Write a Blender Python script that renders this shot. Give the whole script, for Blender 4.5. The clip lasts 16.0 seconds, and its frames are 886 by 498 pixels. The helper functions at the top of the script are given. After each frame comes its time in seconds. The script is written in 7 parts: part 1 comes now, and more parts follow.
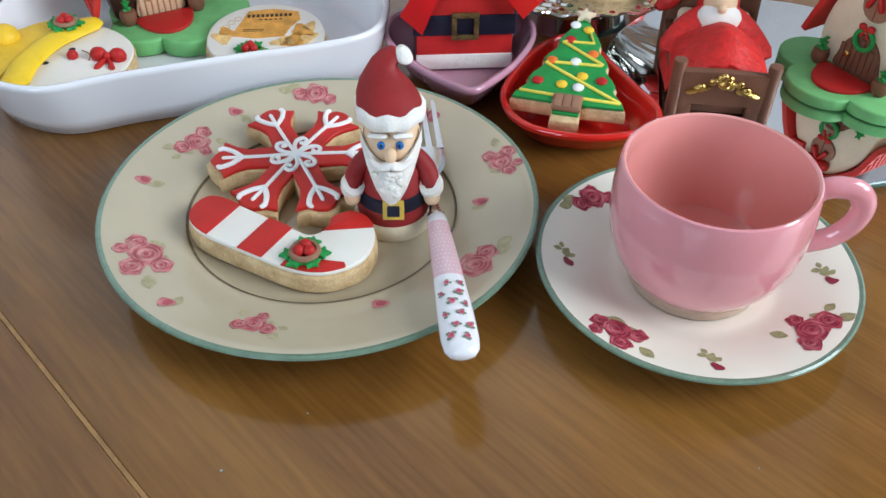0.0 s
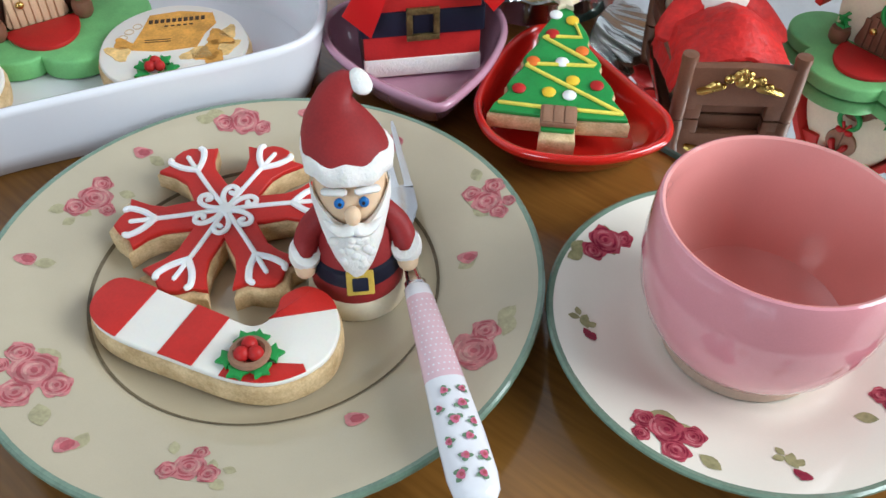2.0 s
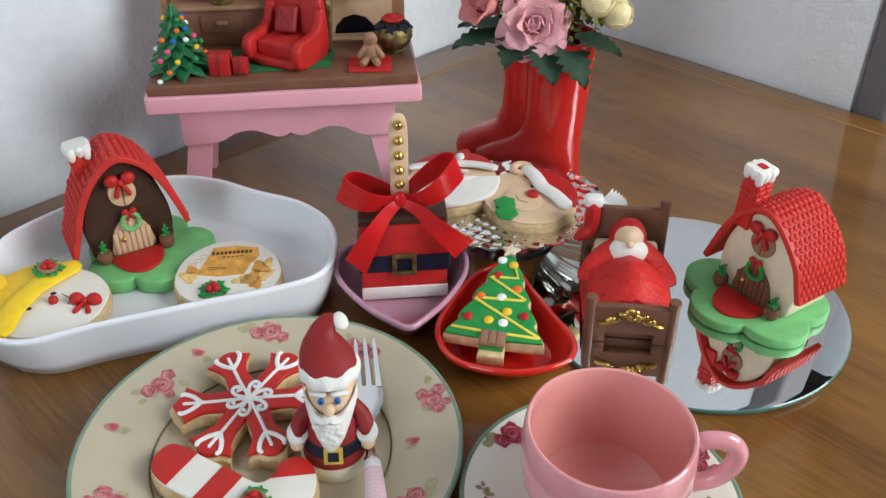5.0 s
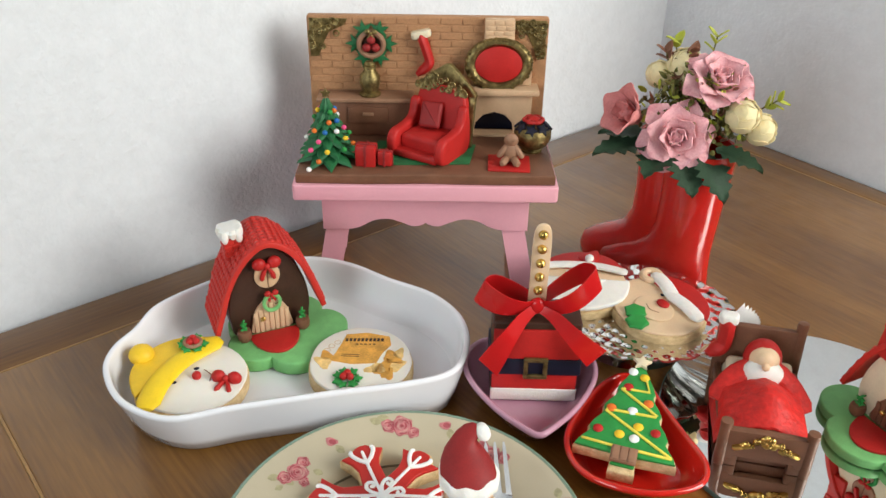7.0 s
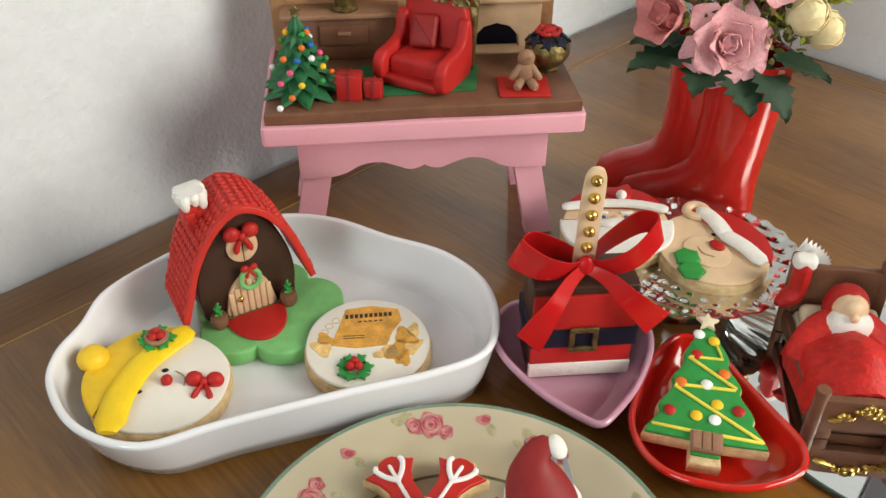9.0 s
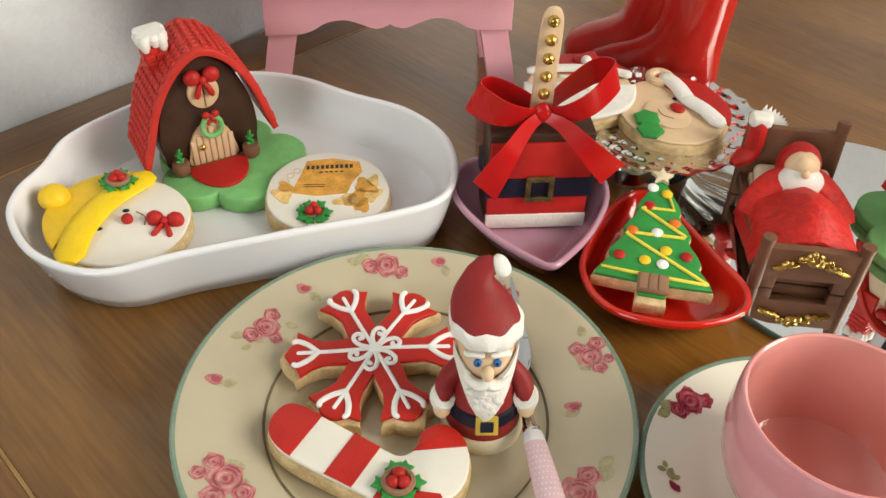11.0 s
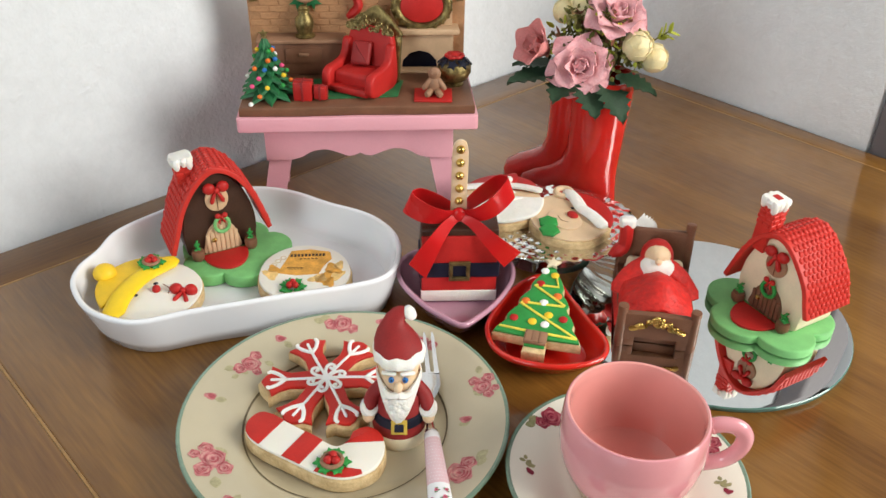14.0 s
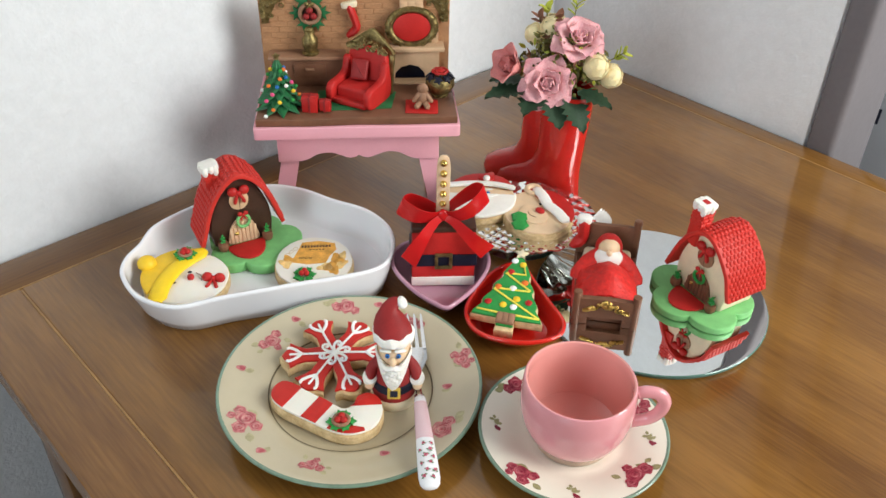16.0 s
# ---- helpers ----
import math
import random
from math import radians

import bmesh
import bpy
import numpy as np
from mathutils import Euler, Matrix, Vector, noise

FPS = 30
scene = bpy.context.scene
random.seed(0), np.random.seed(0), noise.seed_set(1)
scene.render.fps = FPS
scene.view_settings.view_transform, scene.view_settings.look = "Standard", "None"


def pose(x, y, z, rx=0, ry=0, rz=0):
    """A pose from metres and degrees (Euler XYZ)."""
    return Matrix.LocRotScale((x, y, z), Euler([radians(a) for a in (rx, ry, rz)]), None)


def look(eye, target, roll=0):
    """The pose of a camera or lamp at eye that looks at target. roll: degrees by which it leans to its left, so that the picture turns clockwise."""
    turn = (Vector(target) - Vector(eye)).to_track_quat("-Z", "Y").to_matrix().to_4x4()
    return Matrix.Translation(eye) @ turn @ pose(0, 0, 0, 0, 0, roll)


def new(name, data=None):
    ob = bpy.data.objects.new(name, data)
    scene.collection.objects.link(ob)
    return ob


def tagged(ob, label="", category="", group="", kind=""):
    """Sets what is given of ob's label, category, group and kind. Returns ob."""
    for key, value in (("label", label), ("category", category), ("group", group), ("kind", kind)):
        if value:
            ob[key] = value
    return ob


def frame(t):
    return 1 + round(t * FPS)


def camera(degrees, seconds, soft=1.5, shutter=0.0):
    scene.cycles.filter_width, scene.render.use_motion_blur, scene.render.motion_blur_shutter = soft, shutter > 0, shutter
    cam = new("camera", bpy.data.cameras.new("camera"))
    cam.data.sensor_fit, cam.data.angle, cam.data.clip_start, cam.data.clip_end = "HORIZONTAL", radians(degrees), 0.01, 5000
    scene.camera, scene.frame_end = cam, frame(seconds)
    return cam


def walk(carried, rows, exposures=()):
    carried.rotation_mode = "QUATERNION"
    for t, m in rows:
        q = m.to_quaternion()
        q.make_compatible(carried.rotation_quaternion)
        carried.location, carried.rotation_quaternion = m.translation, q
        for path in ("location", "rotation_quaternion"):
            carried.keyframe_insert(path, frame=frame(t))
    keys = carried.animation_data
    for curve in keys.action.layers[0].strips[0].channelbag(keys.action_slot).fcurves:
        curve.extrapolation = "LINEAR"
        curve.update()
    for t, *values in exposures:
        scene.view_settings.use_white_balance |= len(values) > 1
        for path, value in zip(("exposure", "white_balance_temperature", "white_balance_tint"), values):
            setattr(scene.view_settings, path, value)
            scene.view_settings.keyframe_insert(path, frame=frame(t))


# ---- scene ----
# ---- camera ----
cam = camera(54.4, 16.0)
PATH = [
    (0, (0.029, 0.033, 0.288), (0.009, 1.508, -1.061), 0.6),
    (0.5, (0.019, 0.072, 0.267), (0.056, 1.468, -1.165), 1.2),
    (1, (0.013, 0.107, 0.246), (0.097, 1.456, -1.228), 1.1),
    (1.5, (0.014, 0.122, 0.246), (0.129, 1.473, -1.224), 0.8),
    (2, (0.011, 0.132, 0.258), (0.142, 1.537, -1.16), 0.8),
    (2.5, (0.015, 0.133, 0.274), (0.151, 1.571, -1.11), 0.7),
    (3, (0.022, 0.129, 0.301), (0.171, 1.599, -1.047), 0.6),
    (3.5, (0.028, 0.117, 0.32), (0.188, 1.627, -0.982), 0.8),
    (3.7, (0.032, 0.111, 0.327), (0.188, 1.634, -0.96), 0.6),
    (5.8, (0.065, 0.002, 0.409), (-0.032, 1.702, -0.639), 0.6),
    (6, (0.06, 0.005, 0.414), (-0.054, 1.714, -0.618), 0.8),
    (6.5, (0.044, 0.018, 0.417), (-0.107, 1.732, -0.604), 1.1),
    (7, (0.016, 0.039, 0.413), (-0.153, 1.74, -0.625), 1.0),
    (7.5, (-0.01, 0.07, 0.403), (-0.157, 1.746, -0.679), 0.4),
    (8, (-0.037, 0.106, 0.395), (-0.115, 1.761, -0.726), 0.4),
    (8.2, (-0.044, 0.122, 0.391), (-0.09, 1.769, -0.742), 0.7),
    (10.3, (-0.04, 0.157, 0.336), (-0.033, 1.657, -0.988), 0.4),
    (10.5, (-0.048, 0.151, 0.331), (0.006, 1.648, -0.994), 2.3),
    (11, (-0.025, 0.112, 0.34), (-0.005, 1.606, -0.989), 2.1),
    (11.5, (-0.003, 0.063, 0.34), (-0.023, 1.559, -0.987), 1.6),
    (12, (0.015, 0.023, 0.347), (-0.023, 1.535, -0.96), 0.8),
    (12.5, (0.033, -0.003, 0.367), (0.006, 1.562, -0.877), 1.0),
    (13, (0.04, -0.021, 0.386), (0.007, 1.587, -0.803), 1.1),
    (13.5, (0.039, -0.034, 0.406), (-0.01, 1.612, -0.728), 1.0),
    (14, (0.039, -0.046, 0.418), (-0.014, 1.627, -0.675), 1.1),
    (14.5, (0.042, -0.072, 0.44), (-0.009, 1.615, -0.634), 1.2),
    (15, (0.049, -0.096, 0.462), (0.004, 1.58, -0.628), 0.9),
    (15.5, (0.054, -0.116, 0.491), (0.013, 1.533, -0.639), 0.8),
    (16, (0.047, -0.132, 0.526), (0.014, 1.473, -0.667), 1.4),
]
EXPOSURES = [(0.0, -0.17, 5700, 5), (1.5, -0.22, 5900, 5), (2.0, -0.1, 5800, 5), (3.5, -0.07, 6000, 5), (5.8, -0.34, 6100, 5), (6.5, -0.14, 6350, 5), (7.5, -0.04, 6750, 5), (8.0, -0.14, 6800, 5), (10.5, -0.07, 7300, 5), (12.0, -0.17, 7100, 5), (12.7, 0.0, 7000, 5), (14.0, 0.0, 6700, 5), (16.0, 0.0, 6500, 5)]
walk(cam, [(t, look(eye, target, roll)) for t, eye, target, roll in PATH], EXPOSURES)

# ---- light ----
world = bpy.data.worlds.new("world")
scene.world = world
world.use_nodes = True
wn = world.node_tree
sky = wn.nodes.new("ShaderNodeTexSky")
sky.sky_type, sky.sun_disc = "NISHITA", False
sky.sun_elevation, sky.sun_rotation = radians(48), radians(120)
wn.links.new(sky.outputs[0], wn.nodes["Background"].inputs[0])
wn.nodes["Background"].inputs[1].default_value = 0.12
ROOM = pose(0, 0, 0, 0, 0, 45)


def area_lamp(name, m, w, h, power, col):
    d = bpy.data.lights.new(name, "AREA")
    d.shape, d.size, d.size_y, d.energy, d.color = "RECTANGLE", w, h, power, col
    ob = new(name, d)
    ob.matrix_world = ROOM @ m
    return ob


area_lamp("daylight_south", look((1.02, -0.95, 0.82), (0.45, 0.20, 0.05)), 0.9, 1.0, 36, (1.0, 0.985, 0.96))
# added fill from an unseen opening, brightens the pier and the corner
area_lamp("fill_west", look((-2.06, -0.44, 0.90), (0.9, 0.30, 0.25)), 1.05, 1.2, 30, (0.88, 0.94, 1.0))

# ---- materials ----


def mat(name, col, rough=0.5, metal=0.0, var=0.12, scale=60.0, fine=700.0, bump=0.15, dist=0.0004, coat=0.0, sss=0.0, spec=0.3, col2=None, sheen=0.0, coat_rough=0.06):
    m = bpy.data.materials.new(name)
    m.use_nodes = True
    nt = m.node_tree
    b = nt.nodes["Principled BSDF"]
    L = nt.links.new
    tc = nt.nodes.new("ShaderNodeTexCoord")
    n1 = nt.nodes.new("ShaderNodeTexNoise")
    n2 = nt.nodes.new("ShaderNodeTexNoise")
    n1.inputs["Scale"].default_value, n1.inputs["Detail"].default_value = scale, 4
    n2.inputs["Scale"].default_value, n2.inputs["Detail"].default_value = fine, 3
    L(tc.outputs["Object"], n1.inputs["Vector"])
    L(tc.outputs["Object"], n2.inputs["Vector"])
    mx = nt.nodes.new("ShaderNodeMix")
    mx.data_type = "FLOAT"
    mx.inputs[0].default_value = 0.35
    L(n1.outputs[0], mx.inputs[2])
    L(n2.outputs[0], mx.inputs[3])
    rp = nt.nodes.new("ShaderNodeValToRGB")
    c2 = col2 or tuple(min(1, c * (1 + var)) for c in col)
    c1 = tuple(c * (1 - var) for c in col)
    rp.color_ramp.elements[0].position, rp.color_ramp.elements[1].position = 0.36, 0.64
    rp.color_ramp.elements[0].color, rp.color_ramp.elements[1].color = (*c1, 1), (*c2, 1)
    L(mx.outputs[0], rp.inputs[0])
    L(rp.outputs[0], b.inputs["Base Color"])
    rr = nt.nodes.new("ShaderNodeMapRange")
    rr.inputs[3].default_value, rr.inputs[4].default_value = rough * 0.82, min(1, rough * 1.18)
    L(n1.outputs[0], rr.inputs[0])
    L(rr.outputs[0], b.inputs["Roughness"])
    b.inputs["Metallic"].default_value = metal
    b.inputs["Coat Weight"].default_value = coat
    b.inputs["Coat Roughness"].default_value = coat_rough
    b.inputs["Specular IOR Level"].default_value = spec
    if sheen:
        b.inputs["Sheen Weight"].default_value = sheen
    if sss:
        b.inputs["Subsurface Weight"].default_value = sss
        b.inputs["Subsurface Radius"].default_value = (0.004, 0.0025, 0.0015)
    if bump:
        bp = nt.nodes.new("ShaderNodeBump")
        bp.inputs["Strength"].default_value, bp.inputs["Distance"].default_value = bump, dist
        L(mx.outputs[0], bp.inputs["Height"])
        L(bp.outputs[0], b.inputs["Normal"])
    return m


def wood_mat(name, dark, light, along, rough, coat, ring=14.0, stretch=0.06, fine=90.0):
    """Straight-grained varnished wood; along: the object axis that the grain follows."""
    m = mat(name, light, rough, coat=coat, bump=0.0, coat_rough=0.12, spec=0.12)
    nt, L = m.node_tree, m.node_tree.links.new
    b = nt.nodes["Principled BSDF"]
    tc = nt.nodes.new("ShaderNodeTexCoord")
    mp = nt.nodes.new("ShaderNodeMapping")
    sc = [1.0, 1.0, 1.0]
    sc[along] = stretch
    mp.inputs["Scale"].default_value = sc
    L(tc.outputs["Object"], mp.inputs["Vector"])
    big = nt.nodes.new("ShaderNodeTexNoise")
    big.inputs["Scale"].default_value, big.inputs["Detail"].default_value, big.inputs["Distortion"].default_value = ring, 5, 0.6
    fib = nt.nodes.new("ShaderNodeTexNoise")
    fib.inputs["Scale"].default_value, fib.inputs["Detail"].default_value = fine * 4, 4
    blot = nt.nodes.new("ShaderNodeTexNoise")
    blot.inputs["Scale"].default_value, blot.inputs["Detail"].default_value = 5.0, 3
    L(mp.outputs[0], big.inputs["Vector"])
    L(mp.outputs[0], fib.inputs["Vector"])
    L(tc.outputs["Object"], blot.inputs["Vector"])
    a = nt.nodes.new("ShaderNodeMath")
    a.operation = "MULTIPLY_ADD"
    a.inputs[1].default_value = 0.27
    L(fib.outputs[0], a.inputs[0])
    s = nt.nodes.new("ShaderNodeMath")
    s.operation = "MULTIPLY_ADD"
    s.inputs[1].default_value = 0.52
    L(big.outputs[0], s.inputs[0])
    s2 = nt.nodes.new("ShaderNodeMath")
    s2.operation = "MULTIPLY"
    s2.inputs[1].default_value = 0.22
    L(blot.outputs[0], s2.inputs[0])
    L(s2.outputs[0], s.inputs[2])
    L(s.outputs[0], a.inputs[2])
    rp = nt.nodes.new("ShaderNodeValToRGB")
    rp.color_ramp.elements[0].position, rp.color_ramp.elements[1].position = 0.39, 0.62
    rp.color_ramp.elements[0].color, rp.color_ramp.elements[1].color = (*dark, 1), (*light, 1)
    L(a.outputs[0], rp.inputs[0])
    L(rp.outputs[0], b.inputs["Base Color"])
    bp = nt.nodes.new("ShaderNodeBump")
    bp.inputs["Strength"].default_value, bp.inputs["Distance"].default_value = 0.22, 0.0003
    L(fib.outputs[0], bp.inputs["Height"])
    L(bp.outputs[0], b.inputs["Normal"])
    return m


TABLE_WOOD = wood_mat("varnished_wood", (0.125, 0.049, 0.008), (0.272, 0.125, 0.024), 1, 0.40, 0.7)
EDGE_WOOD = wood_mat("varnished_edge_wood", (0.085, 0.034, 0.008), (0.190, 0.084, 0.020), 0, 0.40, 0.7)
CROSS_WOOD = wood_mat("varnished_cross_wood", (0.130, 0.050, 0.008), (0.272, 0.125, 0.024), 1, 0.40, 0.7)
FILLER = mat("joint_filler", (0.34, 0.19, 0.07), 0.4, var=0.2, scale=120)
PLASTER = mat("white_wall_paint", (0.75, 0.765, 0.79), 0.75, var=0.03, scale=75, fine=260, bump=0.6, dist=0.0036)
# dark base colour stands in for shade on the wall end and beyond
SHADED_WALL = mat("shaded_wall_tone", (0.17, 0.155, 0.165), 0.8, var=0.06, scale=8, fine=150, bump=0.3, dist=0.002)
FLOOR_TILE = mat("floor_tile_glaze", (0.34, 0.32, 0.32), 0.4, var=0.06, scale=6, fine=60, bump=0.05)
# unseen walls: beige kept dark so that they bounce little light
LOW_BOUNCE_WALL = mat("low_bounce_wall_tone", (0.15, 0.14, 0.125), 0.85, var=0.05, scale=8, bump=0.2, dist=0.002)
CEIL = mat("ceiling_paint", (0.32, 0.32, 0.31), 0.9, var=0.02, scale=6, bump=0.1, dist=0.001)
CREAM = mat("cream_glaze", (0.50, 0.43, 0.30), 0.16, var=0.035, scale=40, fine=2200, bump=0.02, coat=0.5)
IVORY = mat("ivory_glaze", (0.78, 0.73, 0.62), 0.12, var=0.02, scale=30, fine=1500, bump=0.02, coat=0.6)
SAGE = mat("sage_glaze", (0.17, 0.25, 0.18), 0.14, var=0.15, scale=120, bump=0.02, coat=0.5)
LINE = mat("brown_glaze_line", (0.16, 0.13, 0.085), 0.2, var=0.2, scale=200, bump=0)
PINK_OUT = mat("outer_pink_glaze", (0.70, 0.30, 0.33), 0.12, var=0.04, scale=30, fine=1500, bump=0.015, coat=0.7)
PINK_GLAZE = mat("pink_glaze", (0.74, 0.32, 0.29), 0.12, var=0.03, scale=30, fine=1500, bump=0.015, coat=0.7)
BARE_CLAY = mat("bare_foot_clay", (0.42, 0.30, 0.22), 0.6, var=0.1, scale=200)
WHITE_GLAZE = mat("white_glaze", (0.80, 0.80, 0.83), 0.12, var=0.015, scale=25, fine=1200, bump=0.015, coat=0.7)
LILAC = mat("lilac_glaze", (0.52, 0.27, 0.36), 0.14, var=0.04, scale=40, bump=0.015, coat=0.7)
RED_GLAZE = mat("red_glaze", (0.55, 0.016, 0.010), 0.12, var=0.08, scale=30, bump=0.015, coat=0.8)
RED_BOOT = mat("red_boot_glaze", (0.48, 0.014, 0.010), 0.24, var=0.10, scale=45, fine=160, bump=0.30, dist=0.0016, coat=0.5, coat_rough=0.10)
SILVER = mat("silver_metal", (0.75, 0.75, 0.76), 0.10, 1.0, var=0.06, scale=50, fine=260, bump=0.25, dist=0.0012)
STEEL = mat("polished_steel", (0.62, 0.62, 0.63), 0.16, 1.0, var=0.05, scale=80, fine=1200, bump=0.02)
GOLD = mat("gold_leaf", (0.62, 0.42, 0.12), 0.28, 1.0, var=0.25, scale=160, fine=900, bump=0.5, dist=0.0008)
OLD_GOLD = mat("antique_gold", (0.22, 0.165, 0.065), 0.42, 0.8, var=0.45, scale=220, fine=900, bump=0.6, dist=0.0010)
MIRROR = mat("mirror_silver", (0.90, 0.92, 0.91), 0.015, 1.0, var=0.0, bump=0)
MIRROR_EDGE = mat("mirror_glass_edge", (0.10, 0.20, 0.17), 0.1, 0.0, var=0.1, bump=0, coat=0.6)
BISCUIT = mat("baked_biscuit", (0.63, 0.42, 0.20), 0.8, var=0.24, scale=140, fine=1100, bump=0.6, dist=0.0010, col2=(0.76, 0.57, 0.32), sss=0.1)
ICING_W = mat("white_icing", (0.82, 0.78, 0.70), 0.42, var=0.02, scale=60, fine=900, bump=0.12, sss=0.15)
ICING_R = mat("red_icing", (0.50, 0.020, 0.014), 0.42, var=0.10, scale=70, fine=900, bump=0.2)
PIPING = mat("white_piping", (0.86, 0.85, 0.83), 0.4, var=0.02, scale=200, bump=0.15, sss=0.15)
FOND_R = mat("red_fondant", (0.44, 0.016, 0.014), 0.5, var=0.12, scale=80, fine=900, bump=0.3)
FOND_R2 = mat("dark_red_fondant", (0.26, 0.018, 0.018), 0.55, var=0.14, scale=90, fine=900, bump=0.35)
ROOF_R = mat("red_roof_fondant", (0.52, 0.030, 0.022), 0.45, var=0.10, scale=90, fine=900, bump=0.25)
FOND_W = mat("white_fondant", (0.80, 0.77, 0.72), 0.6, var=0.04, scale=120, fine=800, bump=0.8, dist=0.0013, sss=0.15)
SKIN = mat("peach_fondant", (0.74, 0.53, 0.34), 0.5, var=0.05, scale=80, fine=900, bump=0.2, sss=0.15)
PALE = mat("pale_sugar_paste", (0.72, 0.62, 0.44), 0.5, var=0.06, scale=60, fine=800, bump=0.2, sss=0.15)
FOND_G = mat("green_fondant", (0.030, 0.27, 0.055), 0.5, var=0.15, scale=90, fine=900, bump=0.3)
LAWN_G = mat("pale_green_paste", (0.19, 0.48, 0.17), 0.55, var=0.10, scale=90, fine=1000, bump=0.45, dist=0.0006)
TREE_G = mat("deep_green_paste", (0.020, 0.13, 0.045), 0.5, var=0.2, scale=120, bump=0.3)
FOND_Y = mat("yellow_fondant", (0.82, 0.53, 0.03), 0.5, var=0.08, scale=90, fine=900, bump=0.3)
FOND_O = mat("orange_sugar", (0.75, 0.17, 0.025), 0.45, var=0.08, scale=90, bump=0.2)
FOND_B = mat("blue_sugar", (0.02, 0.14, 0.42), 0.45, var=0.08, scale=90, bump=0.2)
FOND_P = mat("pink_sugar", (0.75, 0.08, 0.22), 0.45, var=0.08, scale=90, bump=0.2)
NAVY = mat("navy_fondant", (0.008, 0.009, 0.022), 0.5, var=0.2, scale=90, fine=900, bump=0.3)
CHOC = mat("dark_chocolate", (0.050, 0.022, 0.014), 0.35, var=0.2, scale=70, fine=700, bump=0.2)
MILK = mat("milk_chocolate", (0.17, 0.075, 0.042), 0.45, var=0.15, scale=80, fine=800, bump=0.3)
MILK2 = mat("pale_brown_paste", (0.30, 0.16, 0.095), 0.5, var=0.15, scale=80, fine=800, bump=0.35)
CREAMP = mat("cream_paste", (0.62, 0.41, 0.25), 0.5, var=0.08, scale=90, fine=900, bump=0.3)
BRICKP = mat("brick_paste", (0.42, 0.215, 0.105), 0.6, var=0.18, scale=60, fine=700, bump=0.3)
RIBBON = mat("red_satin", (0.52, 0.010, 0.012), 0.26, var=0.06, scale=40, fine=2500, bump=0.08)
PINK_PAINT = mat("pink_paint", (0.75, 0.36, 0.42), 0.38, var=0.03, scale=30, fine=500, bump=0.12)
PORCELAIN = mat("handle_porcelain", (0.80, 0.79, 0.81), 0.15, var=0.01, scale=60, bump=0.01, coat=0.6)
HANDLE_PINK = mat("pale_pink_porcelain", (0.74, 0.50, 0.54), 0.2, var=0.03, scale=80, bump=0.01, coat=0.5)
GRIP_ROSE = mat("grip_rose_print", (0.60, 0.15, 0.24), 0.2, bump=0)
GRIP_LEAF = mat("grip_leaf_print", (0.17, 0.27, 0.16), 0.2, bump=0)
ROSE_1 = mat("dusty_rose_print", (0.52, 0.19, 0.19), 0.2, var=0.25, scale=260, bump=0)
ROSE_2 = mat("deep_rose_print", (0.40, 0.085, 0.10), 0.2, var=0.25, scale=260, bump=0)
ROSE_3 = mat("light_rose_print", (0.58, 0.29, 0.26), 0.2, var=0.2, scale=260, bump=0)
SAU_1 = mat("red_rose_print", (0.38, 0.065, 0.09), 0.2, var=0.25, scale=260, bump=0)
SAU_2 = mat("dark_red_rose_print", (0.24, 0.022, 0.045), 0.2, var=0.25, scale=260, bump=0)
SAU_3 = mat("mid_rose_print", (0.50, 0.15, 0.17), 0.2, var=0.2, scale=260, bump=0)
LEAF_P = mat("sage_leaf_print", (0.30, 0.28, 0.14), 0.2, var=0.25, scale=260, bump=0)
LEAF_PALE = mat("pale_leaf_print", (0.40, 0.36, 0.21), 0.2, var=0.2, scale=260, bump=0)
PETAL_PINK = mat("pink_silk_petal", (0.78, 0.32, 0.36), 0.75, var=0.18, scale=60, fine=600, bump=0.2, sss=0.1, col2=(0.90, 0.55, 0.56))
PETAL_CORAL = mat("coral_silk_petal", (0.70, 0.25, 0.24), 0.75, var=0.15, scale=60, fine=600, bump=0.2, sss=0.1)
PETAL_IVORY = mat("ivory_silk_petal", (0.80, 0.68, 0.40), 0.7, var=0.08, scale=60, fine=600, bump=0.2, sss=0.1)
LEAF_DARK = mat("dark_silk_leaf", (0.020, 0.045, 0.022), 0.6, var=0.3, scale=60, fine=500, bump=0.3)
LEAF_LIME = mat("lime_silk_leaf", (0.42, 0.45, 0.05), 0.6, var=0.2, scale=90, bump=0.2)
LEAF_OLIVE = mat("olive_silk_leaf", (0.13, 0.12, 0.03), 0.65, var=0.4, scale=90, bump=0.2)
LEAF_RUST = mat("rust_silk_leaf", (0.22, 0.09, 0.05), 0.65, var=0.3, scale=90, bump=0.2)
PRINT_ORANGE = mat("orange_sugar_print", (0.72, 0.36, 0.07), 0.5, var=0.25, scale=120, bump=0.05)
PRINT_BROWN = mat("brown_sugar_print", (0.33, 0.15, 0.04), 0.5, var=0.2, scale=200, bump=0)
PRINT_DARK = mat("dark_print", (0.06, 0.035, 0.02), 0.5, var=0.1, bump=0)
CAB_WHITE = mat("white_enamel", (0.72, 0.74, 0.78), 0.4, var=0.02, scale=10, bump=0.05)

# ---- mesh helpers ----


class Mesh:
    """Collects vertices and faces, with a material slot for each face."""

    def __init__(self):
        self.v, self.f, self.m = [], [], []

    def add(self, vf, slot=0, xf=None):
        n = len(self.v)
        vs, fs = vf
        self.v += [tuple(xf @ Vector(p)) for p in vs] if xf is not None else [tuple(p) for p in vs]
        self.f += [tuple(i + n for i in q) for q in fs]
        self.m += [slot] * len(fs)
        return self


def one(vf, xf=None):
    return Mesh().add(vf, 0, xf)


